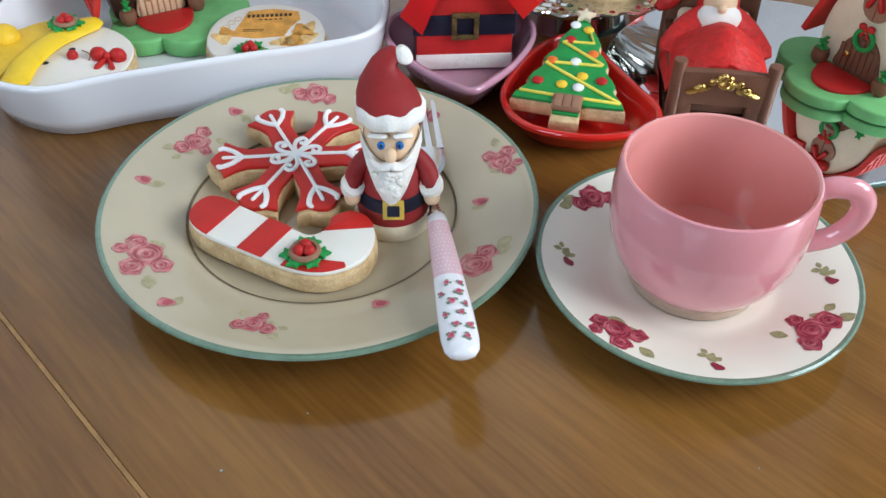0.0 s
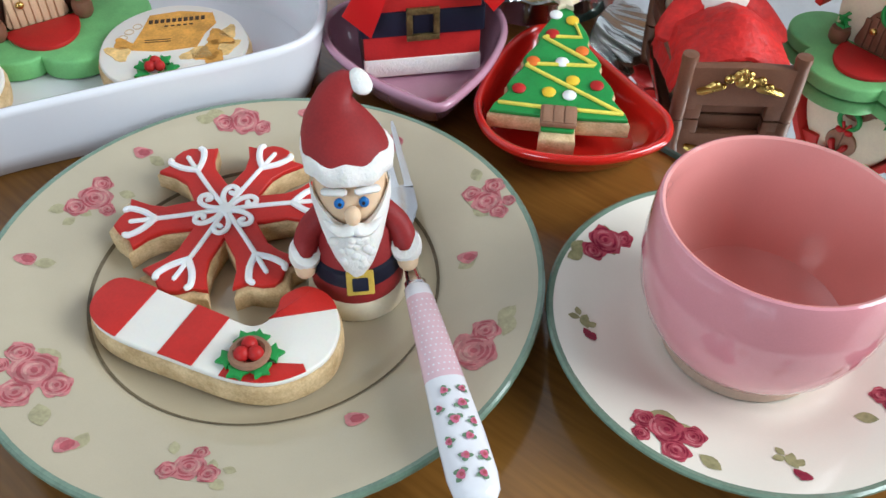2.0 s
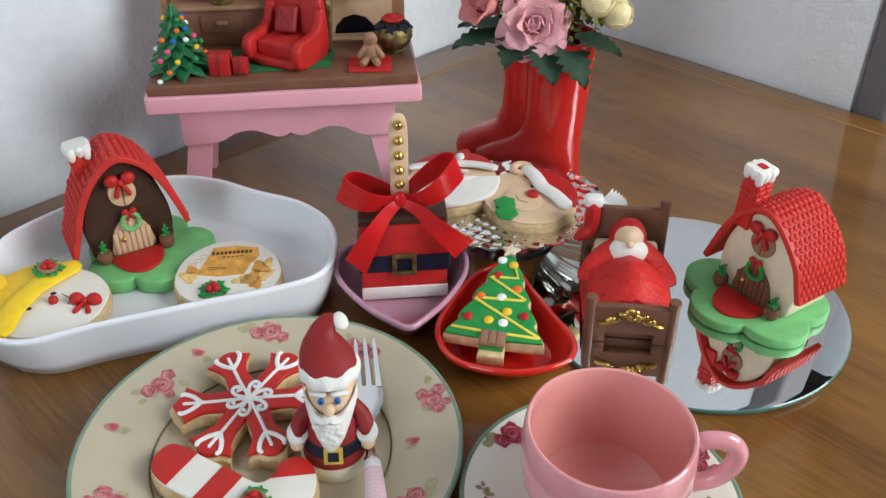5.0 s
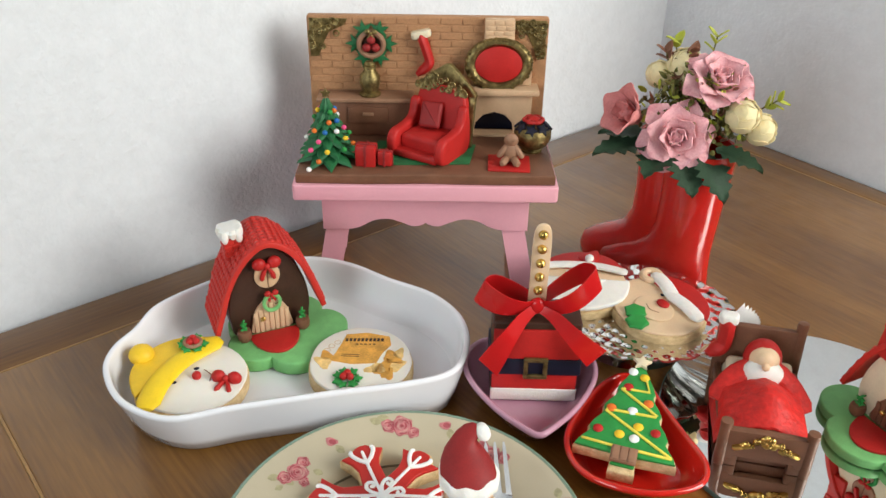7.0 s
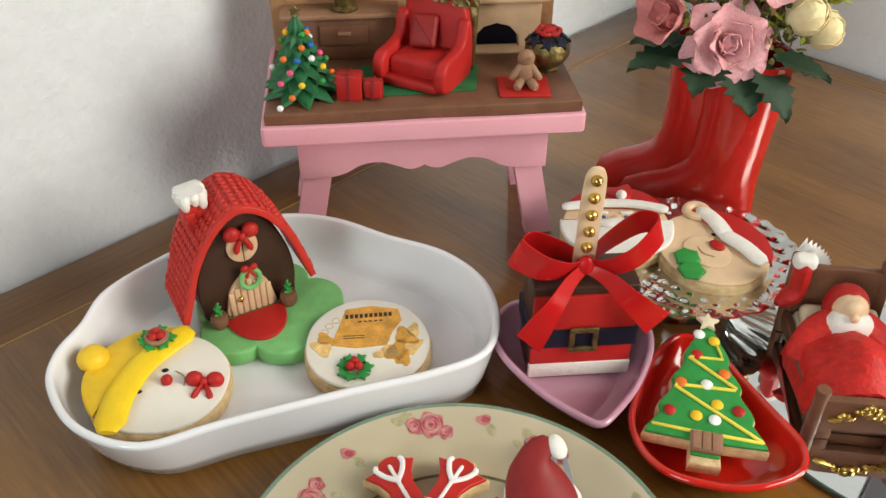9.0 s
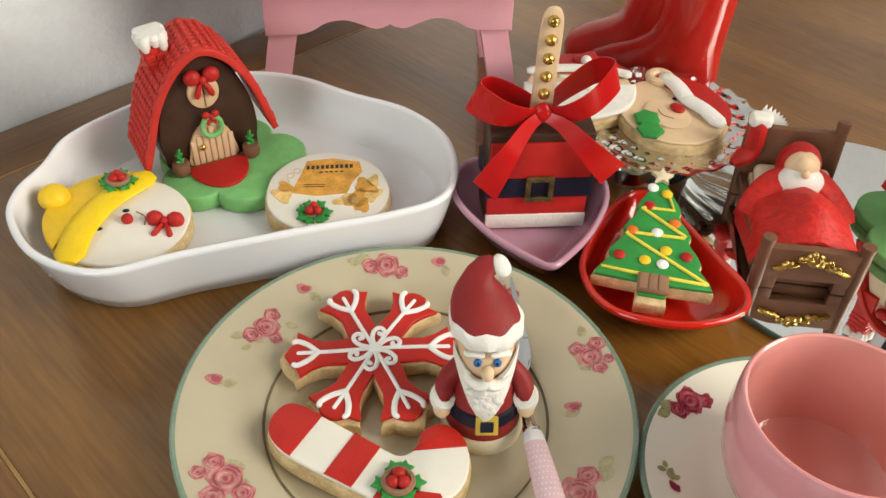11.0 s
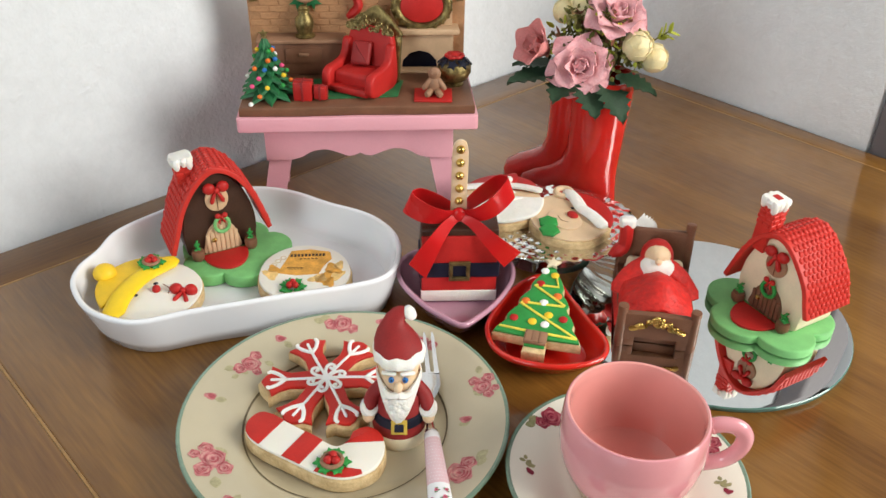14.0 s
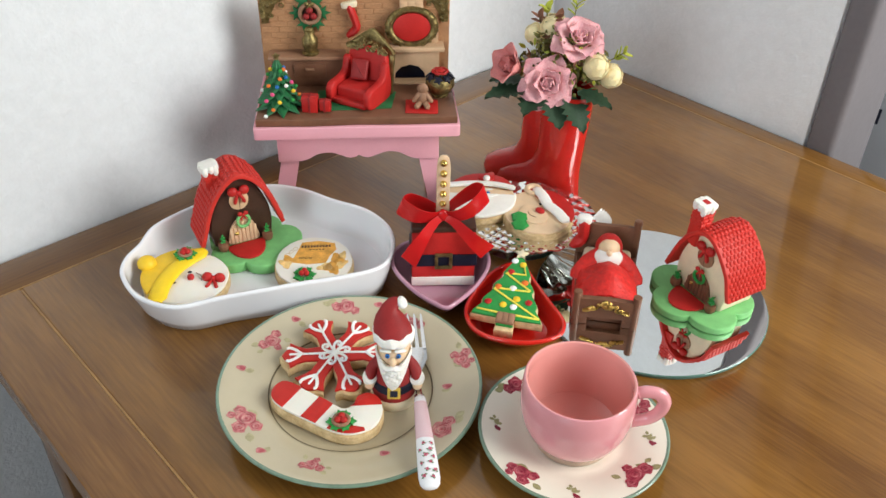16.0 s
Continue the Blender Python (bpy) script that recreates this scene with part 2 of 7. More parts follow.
def part(name, mesh, material, parent=None, label="", smooth=38):
    if isinstance(mesh, tuple):
        mesh = one(mesh)
    d = bpy.data.meshes.new(name)
    d.from_pydata(mesh.v, [], mesh.f)
    for mt in material if isinstance(material, (list, tuple)) else [material]:
        d.materials.append(mt)
    d.polygons.foreach_set("material_index", mesh.m)
    bm = bmesh.new()
    bm.from_mesh(d)
    bmesh.ops.recalc_face_normals(bm, faces=bm.faces)
    bm.to_mesh(d)
    bm.free()
    if smooth:
        d.polygons.foreach_set("use_smooth", [True] * len(d.polygons))
        d.set_sharp_from_angle(angle=radians(smooth))
    ob = new(name, d)
    if parent:
        ob.parent = parent
    if label:
        ob["label"] = label
    return ob


def thing(name, m, label, category, group="", kind=""):
    ob = new(name)
    ob.empty_display_size = 0.02
    ob.matrix_world = m
    return tagged(ob, label, category, group, kind)


def loft(rings, cap0=True, cap1=True):
    n = len(rings[0])
    v = [p for r in rings for p in r]
    f = [(i * n + j, i * n + (j + 1) % n, (i + 1) * n + (j + 1) % n, (i + 1) * n + j) for i in range(len(rings) - 1) for j in range(n)]
    if cap0:
        f.append(tuple(reversed(range(n))))
    if cap1:
        f.append(tuple(range((len(rings) - 1) * n, len(rings) * n)))
    return v, f


def lathe(profile, seg=48, c=(0, 0, 0), squash=1.0):
    rings = [[(c[0] + max(r, 1e-5) * math.cos(2 * math.pi * i / seg), c[1] + squash * max(r, 1e-5) * math.sin(2 * math.pi * i / seg), c[2] + z) for i in range(seg)] for r, z in profile]
    return loft(rings, profile[0][0] < 1e-4, profile[-1][0] < 1e-4)


def ball(c, r, seg=14, rings=8):
    rx, ry, rz = r if isinstance(r, tuple) else (r, r, r)
    out = []
    for k in range(1, rings):
        a = math.pi * k / rings
        out.append([(c[0] + rx * math.sin(a) * math.cos(2 * math.pi * i / seg), c[1] + ry * math.sin(a) * math.sin(2 * math.pi * i / seg), c[2] - rz * math.cos(a)) for i in range(seg)])
    return loft(out)


def smooth_loop(pts, n=8):
    """A closed curve through the points."""
    out, k = [], len(pts)
    for i in range(k):
        p0, p1, p2, p3 = (Vector(pts[(i + j - 1) % k]) for j in range(4))
        for s in range(n):
            t = s / n
            out.append(0.5 * ((2 * p1) + (p2 - p0) * t + (2 * p0 - 5 * p1 + 4 * p2 - p3) * t * t + (3 * p1 - p0 - 3 * p2 + p3) * t ** 3))
    return [tuple(p) for p in out]


def smooth_path(pts, n=6):
    out, k = [], len(pts)
    for i in range(k - 1):
        p0, p1, p2, p3 = (Vector(pts[min(max(i + j - 1, 0), k - 1)]) for j in range(4))
        for s in range(n):
            t = s / n
            out.append(0.5 * ((2 * p1) + (p2 - p0) * t + (2 * p0 - 5 * p1 + 4 * p2 - p3) * t * t + (3 * p1 - p0 - 3 * p2 + p3) * t ** 3))
    return out + [Vector(pts[-1])]


def area2(pts):
    return sum(a[0] * b[1] - a[1] * b[0] for a, b in zip(pts, pts[1:] + pts[:1])) / 2


def grow(pts, d):
    """The closed outline moved outwards by d."""
    if area2(pts) < 0:
        d = -d
    out, k = [], len(pts)
    for i in range(k):
        a, b, c = Vector(pts[i - 1][:2]), Vector(pts[i][:2]), Vector(pts[(i + 1) % k][:2])
        e1, e2 = (b - a), (c - b)
        n1, n2 = Vector((e1.y, -e1.x)).normalized(), Vector((e2.y, -e2.x)).normalized()
        n = n1 + n2
        n = n / max(n.length_squared / 2, 0.6) if n.length > 1e-9 else n1
        out.append((b.x + n.x * d, b.y + n.y * d))
    return out


def at_z(pts, z):
    return [(p[0], p[1], z) for p in pts]


def slab(outline, z0, z1, bev=0.001, steps=3, bev0=None):
    """A plate with rounded edges from a flat outline."""
    b0 = bev if bev0 is None else bev0
    rings = []
    for k in range(steps + 1):
        a = math.pi / 2 * k / steps
        rings.append(at_z(grow(outline, -b0 * (1 - math.sin(a))), z0 + b0 * (1 - math.cos(a))))
    for k in range(steps + 1):
        a = math.pi / 2 * k / steps
        rings.append(at_z(grow(outline, -bev * (1 - math.cos(a))), z1 - bev * (1 - math.sin(a))))
    return loft(rings)


def rrect(w, h, r=0.001, n=3, cx=0.0, cy=0.0):
    out = []
    for qx, qy, a0 in ((1, 1, 0), (-1, 1, 90), (-1, -1, 180), (1, -1, 270)):
        for k in range(n + 1):
            a = radians(a0 + 90 * k / n)
            out.append((cx + qx * (w / 2 - r) + r * math.cos(a), cy + qy * (h / 2 - r) + r * math.sin(a)))
    return out


def box(c, s, bev=0.0008):
    return one(slab(rrect(s[0], s[1], bev, 2, c[0], c[1]), c[2] - s[2] / 2, c[2] + s[2] / 2, bev, 2))


def circle(r, n=40, cx=0.0, cy=0.0, ry=None):
    return [(cx + r * math.cos(2 * math.pi * i / n), cy + (ry or r) * math.sin(2 * math.pi * i / n)) for i in range(n)]


def tube(path, r, seg=8, flat=1.0, up=None):
    """A round-ended tube along the path; r: a radius or one for each point."""
    path = [Vector(p) for p in path]
    n = len(path)
    rad = list(r) if isinstance(r, (list, tuple)) else [r] * n
    rings = []
    side = None
    for i, p in enumerate(path):
        d = (path[min(i + 1, n - 1)] - path[max(i - 1, 0)]).normalized()
        ref = Vector(up) if up else (Vector((0, 0, 1)) if abs(d.z) < 0.9 else Vector((1, 0, 0)))
        if side is None or up:
            side = d.cross(ref).normalized()
        else:
            side = (side - d * side.dot(d)).normalized()
        nor = side.cross(d)
        base = [(math.cos(2 * math.pi * k / seg), math.sin(2 * math.pi * k / seg)) for k in range(seg)]
        if i == 0:
            rings += [[p - d * rad[0] * 0.7 + rad[0] * 0.6 * (side * a + nor * b * flat) for a, b in base]]
        rings.append([p + rad[i] * (side * a + nor * b * flat) for a, b in base])
        if i == n - 1:
            rings += [[p + d * rad[i] * 0.7 + rad[i] * 0.6 * (side * a + nor * b * flat) for a, b in base]]
    return loft([[tuple(q) for q in ring] for ring in rings])


def ribbon_strip(path, widths, ups, thick=0.0006):
    """A thin band along the path; ups: the direction across it at each point."""
    rings = []
    n = len(path)
    for i in range(n):
        p, w, u = Vector(path[i]), widths[i], Vector(ups[i]).normalized()
        d = (Vector(path[min(i + 1, n - 1)]) - Vector(path[max(i - 1, 0)])).normalized()
        t = d.cross(u).normalized() * thick / 2
        rings.append([tuple(p + u * w / 2 + t), tuple(p + t * 1.0), tuple(p - u * w / 2 + t), tuple(p - u * w / 2 - t), tuple(p - t), tuple(p + u * w / 2 - t)])
    return loft(rings)


# ---- the room and the table ----


def structure(name, mesh, material, label, category, smooth=30):
    ob = part(name, mesh, material, None, label, smooth)
    ob.matrix_world = ROOM
    return tagged(ob, label, category, "", "structure")


FLOOR_Z, CEIL_Z = -0.75, 1.85
MIDZ, TALL = (FLOOR_Z + CEIL_Z) / 2, CEIL_Z - FLOOR_Z
structure("floor", box((0.24, -0.163, FLOOR_Z - 0.05), (4.94, 1.93, 0.1)), FLOOR_TILE, "pale grey glazed tile floor", "floor")
# ceiling out of view, its grey chosen to hold back bounced light
structure("ceiling", box((0.24, -0.163, CEIL_Z + 0.05), (4.94, 1.93, 0.1)), CEIL, "unseen plain ceiling, darkened to grey to cut bounced light", "ceiling")
structure("wall_north", box((-0.60, 0.723, MIDZ), (3.26, 0.12, TALL), 0.002), PLASTER, "rough white plastered wall beside the table", "wall")
structure("wall_pier", box((0.9725, 0.4635, MIDZ), (0.115, 0.433, TALL), 0.002), PLASTER, "white plastered wall end beside the table", "wall")
# added strip: the shade of the pier's end face put into colour
structure("shaded_wall_end", one(slab(rrect(0.119, 0.036, 0.008, 4, 0.9735, 0.2275), FLOOR_Z, CEIL_Z, 0.001)), SHADED_WALL, "added dark grey strip that puts shade on the wall end", "jamb")
structure("wall_far", box((1.872, 0.745, MIDZ), (1.676, 0.12, TALL), 0.002), SHADED_WALL, "wall beyond the opening, its dimness put into the grey", "wall")
structure("baseboard", box((1.86, 0.678, FLOOR_Z + 0.03), (1.60, 0.014, 0.06), 0.003), FILLER, "narrow brown wooden baseboard", "baseboard")
ww = Mesh()
for c, d in (((-2.17, -0.995, MIDZ), (0.12, 0.03, TALL)), ((-2.17, 0.39, MIDZ), (0.12, 0.60, TALL)), ((-2.17, -0.4455, -0.25), (0.12, 1.067, 1.0)), ((-2.17, -0.4455, 1.70), (0.12, 1.067, 0.3))):
    m1 = box(c, d, 0.001)
    ww.add((m1.v, m1.f))
structure("wall_west", ww, LOW_BOUNCE_WALL, "unseen darkened beige plastered wall, opening added for the fill light", "wall")
ws = Mesh()
for c, d in (((-0.83, -1.07, MIDZ), (2.80, 0.12, TALL)), ((2.03, -1.07, MIDZ), (1.12, 0.12, TALL)), ((1.02, -1.07, -0.215), (0.898, 0.12, 1.07)), ((1.02, -1.07, 1.60), (0.898, 0.12, 0.50))):
    m1 = box(c, d, 0.001)
    ws.add((m1.v, m1.f))
structure("wall_south", ws, LOW_BOUNCE_WALL, "unseen beige wall with a window opening, darkened to cut bounce", "wall")
structure("wall_east", box((2.65, -0.16, MIDZ), (0.12, 1.698, TALL), 0.002), LOW_BOUNCE_WALL, "unseen plain beige wall, darkened to cut bounced light", "wall")

TABLE_X0, TABLE_X1, TABLE_Y0, TABLE_Y1, TOP_T = 0.03, 0.912, -0.75, 0.655, 0.028
table = thing("table", ROOM, "brown varnished wooden table standing in the room corner", "table")
SEAM = 0.0009


def board(x0, x1, y0, y1, material, label=""):
    return part("board", one(slab(rrect(x1 - x0, y1 - y0, 0.0012, 2, (x0 + x1) / 2, (y0 + y1) / 2), -TOP_T, 0.0, 0.0012, 2)), material, table, label)


board(TABLE_X0, 0.0865 - SEAM, TABLE_Y0, 0.604, CROSS_WOOD, "end board of the tabletop")
board(TABLE_X0, TABLE_X1, 0.604 + SEAM, TABLE_Y1, EDGE_WOOD, "darker edge board along the wall")
board(0.883 + SEAM, TABLE_X1, TABLE_Y0, 0.604, CROSS_WOOD, "narrow end board of the tabletop")
board(0.0865 + SEAM, 0.883 - SEAM, TABLE_Y0, 0.604, TABLE_WOOD, "wide veneered panel of the tabletop")
part("joint", box((0.0865, -0.073, -0.0042), (0.0020, 1.35, 0.008), 0.0003), FILLER, table, "pale filled joint")
part("joint", box((0.883, -0.073, -0.0042), (0.0020, 1.35, 0.008), 0.0003), FILLER, table, "pale filled joint")
part("joint", box((0.47, 0.6052, -0.0042), (0.86, 0.0020, 0.008), 0.0003), FILLER, table, "pale filled joint")
for ay in (-0.68, 0.60):
    part("apron", box((0.471, ay, -0.075), (0.70, 0.022, 0.09), 0.002), EDGE_WOOD, table)
for ax in (0.09, 0.85):
    part("apron", box((ax, -0.04, -0.075), (0.022, 1.20, 0.09), 0.002), EDGE_WOOD, table)
    for ay in (-0.68, 0.60):
        part("leg", box((ax, ay, (-TOP_T + FLOOR_Z) / 2), (0.06, 0.06, -TOP_T - FLOOR_Z), 0.004), EDGE_WOOD, table)

cab = thing("cabinet", ROOM @ pose(1.675, 0.064, FLOOR_Z), "tall white enamelled cabinet standing beyond the table", "cabinet")
part("body", box((0, 0, 0.76), (0.55, 0.548, 1.50), 0.012), CAB_WHITE, cab)
part("door", box((0, -0.286, 0.77), (0.53, 0.022, 1.44), 0.006), CAB_WHITE, cab)
part("handle", one(tube([(-0.22, -0.305, 0.75), (-0.22, -0.325, 0.80), (-0.22, -0.325, 1.10), (-0.22, -0.305, 1.15)], 0.008, 8)), STEEL, cab)
for fx in (-0.22, 0.22):
    for fy in (-0.22, 0.22):
        part("foot", lathe([(0, 0), (0.02, 0), (0.018, 0.012), (0, 0.013)], 12, (fx, fy, 0)), NAVY, cab)
part("marking", box((-0.2762, 0.262, 0.590), (0.002, 0.012, 0.028), 0.0004), NAVY, cab, "small dark mark on its side")
for k, (x, y, r) in enumerate(((-0.058, 0.2185, 0.0007), (-0.0285, 0.2465, 0.0004), (0.150, 0.225, 0.0004))):
    cr = part("sugar_crumb", ball((0, 0, r * 0.8), (r, r * 0.8, r * 0.8), 8, 6), CEIL, None)
    cr.matrix_world = pose(x, y, 0)
    tagged(cr, "tiny white sugar crumb on the tabletop", "crumb", "sugar crumbs")
# ---- crockery ----


def surf(profile, r):
    for (r0, z0), (r1, z1) in zip(profile, profile[1:]):
        if r <= r1:
            return z0 + (z1 - z0) * (r - r0) / (r1 - r0)
    return profile[-1][1]


def decal(mesh, profile, outline, lift, slot):
    """A printed patch that follows the dish's upper face."""
    cx, cy = sum(p[0] for p in outline) / len(outline), sum(p[1] for p in outline) / len(outline)
    n = len(outline)
    v = []
    for s in (1.0, 0.66, 0.33):
        for x, y in outline:
            a, b = cx + (x - cx) * s, cy + (y - cy) * s
            v.append((a, b, surf(profile, math.hypot(a, b)) + lift))
    v.append((cx, cy, surf(profile, math.hypot(cx, cy)) + lift))
    f = [(k * n + i, k * n + (i + 1) % n, (k + 1) * n + (i + 1) % n, (k + 1) * n + i) for k in range(2) for i in range(n)]
    f += [(2 * n + i, 2 * n + (i + 1) % n, 3 * n) for i in range(n)]
    mesh.add((v, f), slot)


def blob(cx, cy, r, lobes, amp, rng, n=22, stretch=1.0, turn=0.0):
    ph = rng.uniform(0, 6.28)
    out = []
    for i in range(n):
        a = 2 * math.pi * i / n
        q = r * (1 + amp * math.cos(lobes * a + ph) + rng.uniform(-0.05, 0.05))
        x, y = q * math.cos(a) * stretch, q * math.sin(a)
        out.append((cx + x * math.cos(turn) - y * math.sin(turn), cy + x * math.sin(turn) + y * math.cos(turn)))
    return out


def leaf_shape(cx, cy, size, turn, n=10):
    out = []
    for i in range(n):
        t = i / n * 2
        s = t if t <= 1 else 2 - t
        w = 0.33 * size * math.sin(math.pi * s) ** 0.9 * (1 if t <= 1 else -1)
        x = size * s
        out.append((cx + x * math.cos(turn) - w * math.sin(turn), cy + x * math.sin(turn) + w * math.cos(turn)))
    return out


def decal_arc(mesh, profile, cx, cy, r0, r1, a0, a1, lift, slot, n=8):
    """A printed crescent stroke."""
    v = []
    for i in range(n + 1):
        t = i / n
        a, w = a0 + (a1 - a0) * t, math.sin(math.pi * (0.08 + 0.84 * t))
        mid, half = (r0 + r1) / 2, (r1 - r0) / 2 * w
        for r in (mid - half, mid + half):
            x, y = cx + r * math.cos(a), cy + r * math.sin(a)
            v.append((x, y, surf(profile, math.hypot(x, y)) + lift))
    mesh.add((v, [(2 * i, 2 * i + 1, 2 * i + 3, 2 * i + 2) for i in range(n)]), slot)


def rose_print(mesh, profile, cx, cy, r, rng):
    decal(mesh, profile, blob(cx, cy, r, 5, 0.09, rng, 26, rng.uniform(1.0, 1.25), rng.uniform(0, 3)), 0.00025, 0)
    for rad, wid, cnt in ((0.86, 0.16, 4), (0.62, 0.18, 3), (0.38, 0.18, 2)):
        a = rng.uniform(0, 6.28)
        for k in range(cnt):
            span = 6.28 / cnt * rng.uniform(0.62, 0.9)
            decal_arc(mesh, profile, cx, cy, (rad - wid / 2) * r, (rad + wid / 2) * r, a, a + span, 0.00040, 1 if (k + cnt) % 3 else 2)
            a += 6.28 / cnt
    decal(mesh, profile, blob(cx, cy, 0.17 * r, 2, 0.15, rng, 8), 0.00046, 1)


def spray(parent, profile, rad, ang, size, rng, roses, leaves, pale=False):
    """A printed cluster: roses as (along, out, size) round its middle, with leaves."""
    ca, sa = math.cos(radians(ang)), math.sin(radians(ang))
    m = Mesh()

    def place(u, w):
        return (rad + w) * ca - u * sa, (rad + w) * sa + u * ca
    for u, w, s, t in leaves:
        x, y = place(u * size, w * size)
        decal(m, profile, leaf_shape(x, y, s * size, radians(ang + t)), 0.00015 + rng.uniform(0, 0.00005), 3)
    for u, w, s in roses:
        x, y = place(u * size, w * size)
        rose_print(m, profile, x, y, s * size, rng)
    part("rose_print", m, [ROSE_1, ROSE_2, ROSE_3, LEAF_PALE] if pale else [SAU_1, SAU_2, SAU_3, LEAF_P], parent, "printed pink roses with sage leaves", 0)


SPRAYS = [
    ([(-0.1, 0, 0.62), (0.75, 0.25, 0.45), (-0.85, 0.3, 0.42), (0.1, -0.75, 0.32)], [(0.9, 0.5, 0.8, 60), (-1.1, 0.4, 0.8, 130), (0.7, -0.5, 0.7, 10), (1.2, -0.1, 0.6, 80), (-0.9, -0.5, 0.7, 200)]),
    ([(0, 0.1, 0.66), (0.85, 0.1, 0.42), (-0.7, -0.4, 0.35)], [(0.8, 0.7, 0.9, 100), (1.3, 0.3, 0.8, 70), (0.3, -0.6, 0.8, -30), (-0.6, 0.6, 0.7, 140)]),
    ([(0, 0, 0.6), (0.6, 0.6, 0.42), (0.75, -0.35, 0.40), (-0.75, 0.15, 0.36), (-0.5, 0.75, 0.28)], [(1.2, 0.2, 0.8, 80), (-1.0, 0.5, 0.7, 150), (0.1, -0.6, 0.9, -70), (0.6, -0.7, 0.8, -40)]),
]

PLATE_TOP = [(0, 0.0065), (0.058, 0.0065), (0.0635, 0.0078), (0.0668, 0.0102), (0.0700, 0.0116), (0.086, 0.0150), (0.1000, 0.0186), (0.1048, 0.0200)]


def plate():
    ob = thing("dinner_plate", pose(-0.036, 0.366, 0), "cream plate printed with pink roses and a sage rim", "plate")
    part("body", lathe(PLATE_TOP + [(0.1049, 0.0200)], 96), CREAM, ob)
    part("rim_band", lathe([(0.1049, 0.0200), (0.1064, 0.0204), (0.1074, 0.0199), (0.1077, 0.0188), (0.1070, 0.0176), (0.1050, 0.0168)], 96), SAGE, ob, "sage green glazed rim")
    part("underside", lathe([(0.1050, 0.0168), (0.072, 0.0082), (0.058, 0.0036), (0.056, 0.0), (0.052, 0.0), (0.051, 0.0022), (0, 0.0026)], 96), CREAM, ob)
    part("well_line", lathe([(0.0662, 0.01000), (0.0670, 0.01062), (0.0674, 0.01085)], 96), LINE, ob, "thin brown line round the well")
    rng = random.Random(4)
    for k, (ang, rad, size) in enumerate(((148, 0.087, 0.0100), (99, 0.094, 0.0105), (209, 0.0875, 0.0130), (258, 0.0865, 0.0082), (-31, 0.0875, 0.0120), (19, 0.095, 0.0100), (60, 0.0875, 0.0100))):
        spray(ob, PLATE_TOP, rad, ang, size, rng, *SPRAYS[k % 3], pale=True)
    for ang, rad in ((173, 0.093), (232, 0.095), (296, 0.077), (2, 0.079), (82, 0.098), (128, 0.094)):
        m = Mesh()
        x, y = rad * math.cos(radians(ang)), rad * math.sin(radians(ang))
        decal(m, PLATE_TOP, blob(x, y, 0.0031, 3, 0.15, rng, 12, 1.3), 0.0003, 0)
        decal(m, PLATE_TOP, blob(x + 0.0006, y, 0.0022, 2, 0.15, rng, 8), 0.0004, 1)
        decal(m, PLATE_TOP, leaf_shape(x + 0.003, y - 0.002, 0.008, radians(ang + 200)), 0.0002, 2)
        part("bud_print", m, [ROSE_1, ROSE_2, LEAF_PALE], ob, "small printed rosebud", 0)
    return ob


SAUCER_TOP = [(0, 0.0050), (0.030, 0.0050), (0.0335, 0.0062), (0.036, 0.0062), (0.042, 0.0070), (0.046, 0.0092), (0.060, 0.0128), (0.0715, 0.0160)]


def saucer():
    ob = thing("saucer", pose(0.1425, 0.328, 0), "ivory saucer printed with red roses and a sage rim", "saucer")
    part("body", lathe(SAUCER_TOP + [(0.0716, 0.0160)], 88), IVORY, ob)
    part("rim_band", lathe([(0.0716, 0.0160), (0.0732, 0.0165), (0.0742, 0.0160), (0.0743, 0.0150), (0.0735, 0.0138), (0.0716, 0.0130)], 88), SAGE, ob, "sage green glazed rim")
    part("underside", lathe([(0.0716, 0.0130), (0.047, 0.0052), (0.038, 0.0024), (0.037, 0.0), (0.034, 0.0), (0.033, 0.0018), (0, 0.002)], 88), IVORY, ob)
    rng = random.Random(9)
    for k, (ang, rad, size) in enumerate(((226, 0.060, 0.0108), (317, 0.059, 0.0112), (133, 0.062, 0.0098), (20, 0.060, 0.0100), (75, 0.060, 0.0100))):
        spray(ob, SAUCER_TOP, rad, ang, size, rng, *SPRAYS[(k + 2) % 3])
    for ang, rad in ((181, 0.058), (268, 0.064), (350, 0.062)):
        m = Mesh()
        x, y = rad * math.cos(radians(ang)), rad * math.sin(radians(ang))
        decal(m, SAUCER_TOP, leaf_shape(x - 0.0005, y - 0.0016, 0.0052, 2.0), 0.0003, 1)
        decal(m, SAUCER_TOP, blob(x - 0.0004, y - 0.0006, 0.0019, 3, 0.15, rng, 10, 1.2), 0.00036, 1)
        for dx, dy, t, l in ((-0.001, 0.003, 110, 0.0075), (-0.002, 0.006, 60, 0.005), (-0.003, 0.008, 170, 0.0055), (-0.003, 0.009, 100, 0.0048), (-0.001, 0.004, 30, 0.0052)):
            decal(m, SAUCER_TOP, leaf_shape(x + dx, y + dy, l * 0.85, radians(t + rng.uniform(-12, 12))), 0.0002, 2)
        part("bud_print", m, [SAU_1, SAU_2, LEAF_P], ob, "small printed red rosebud", 0)
    return ob


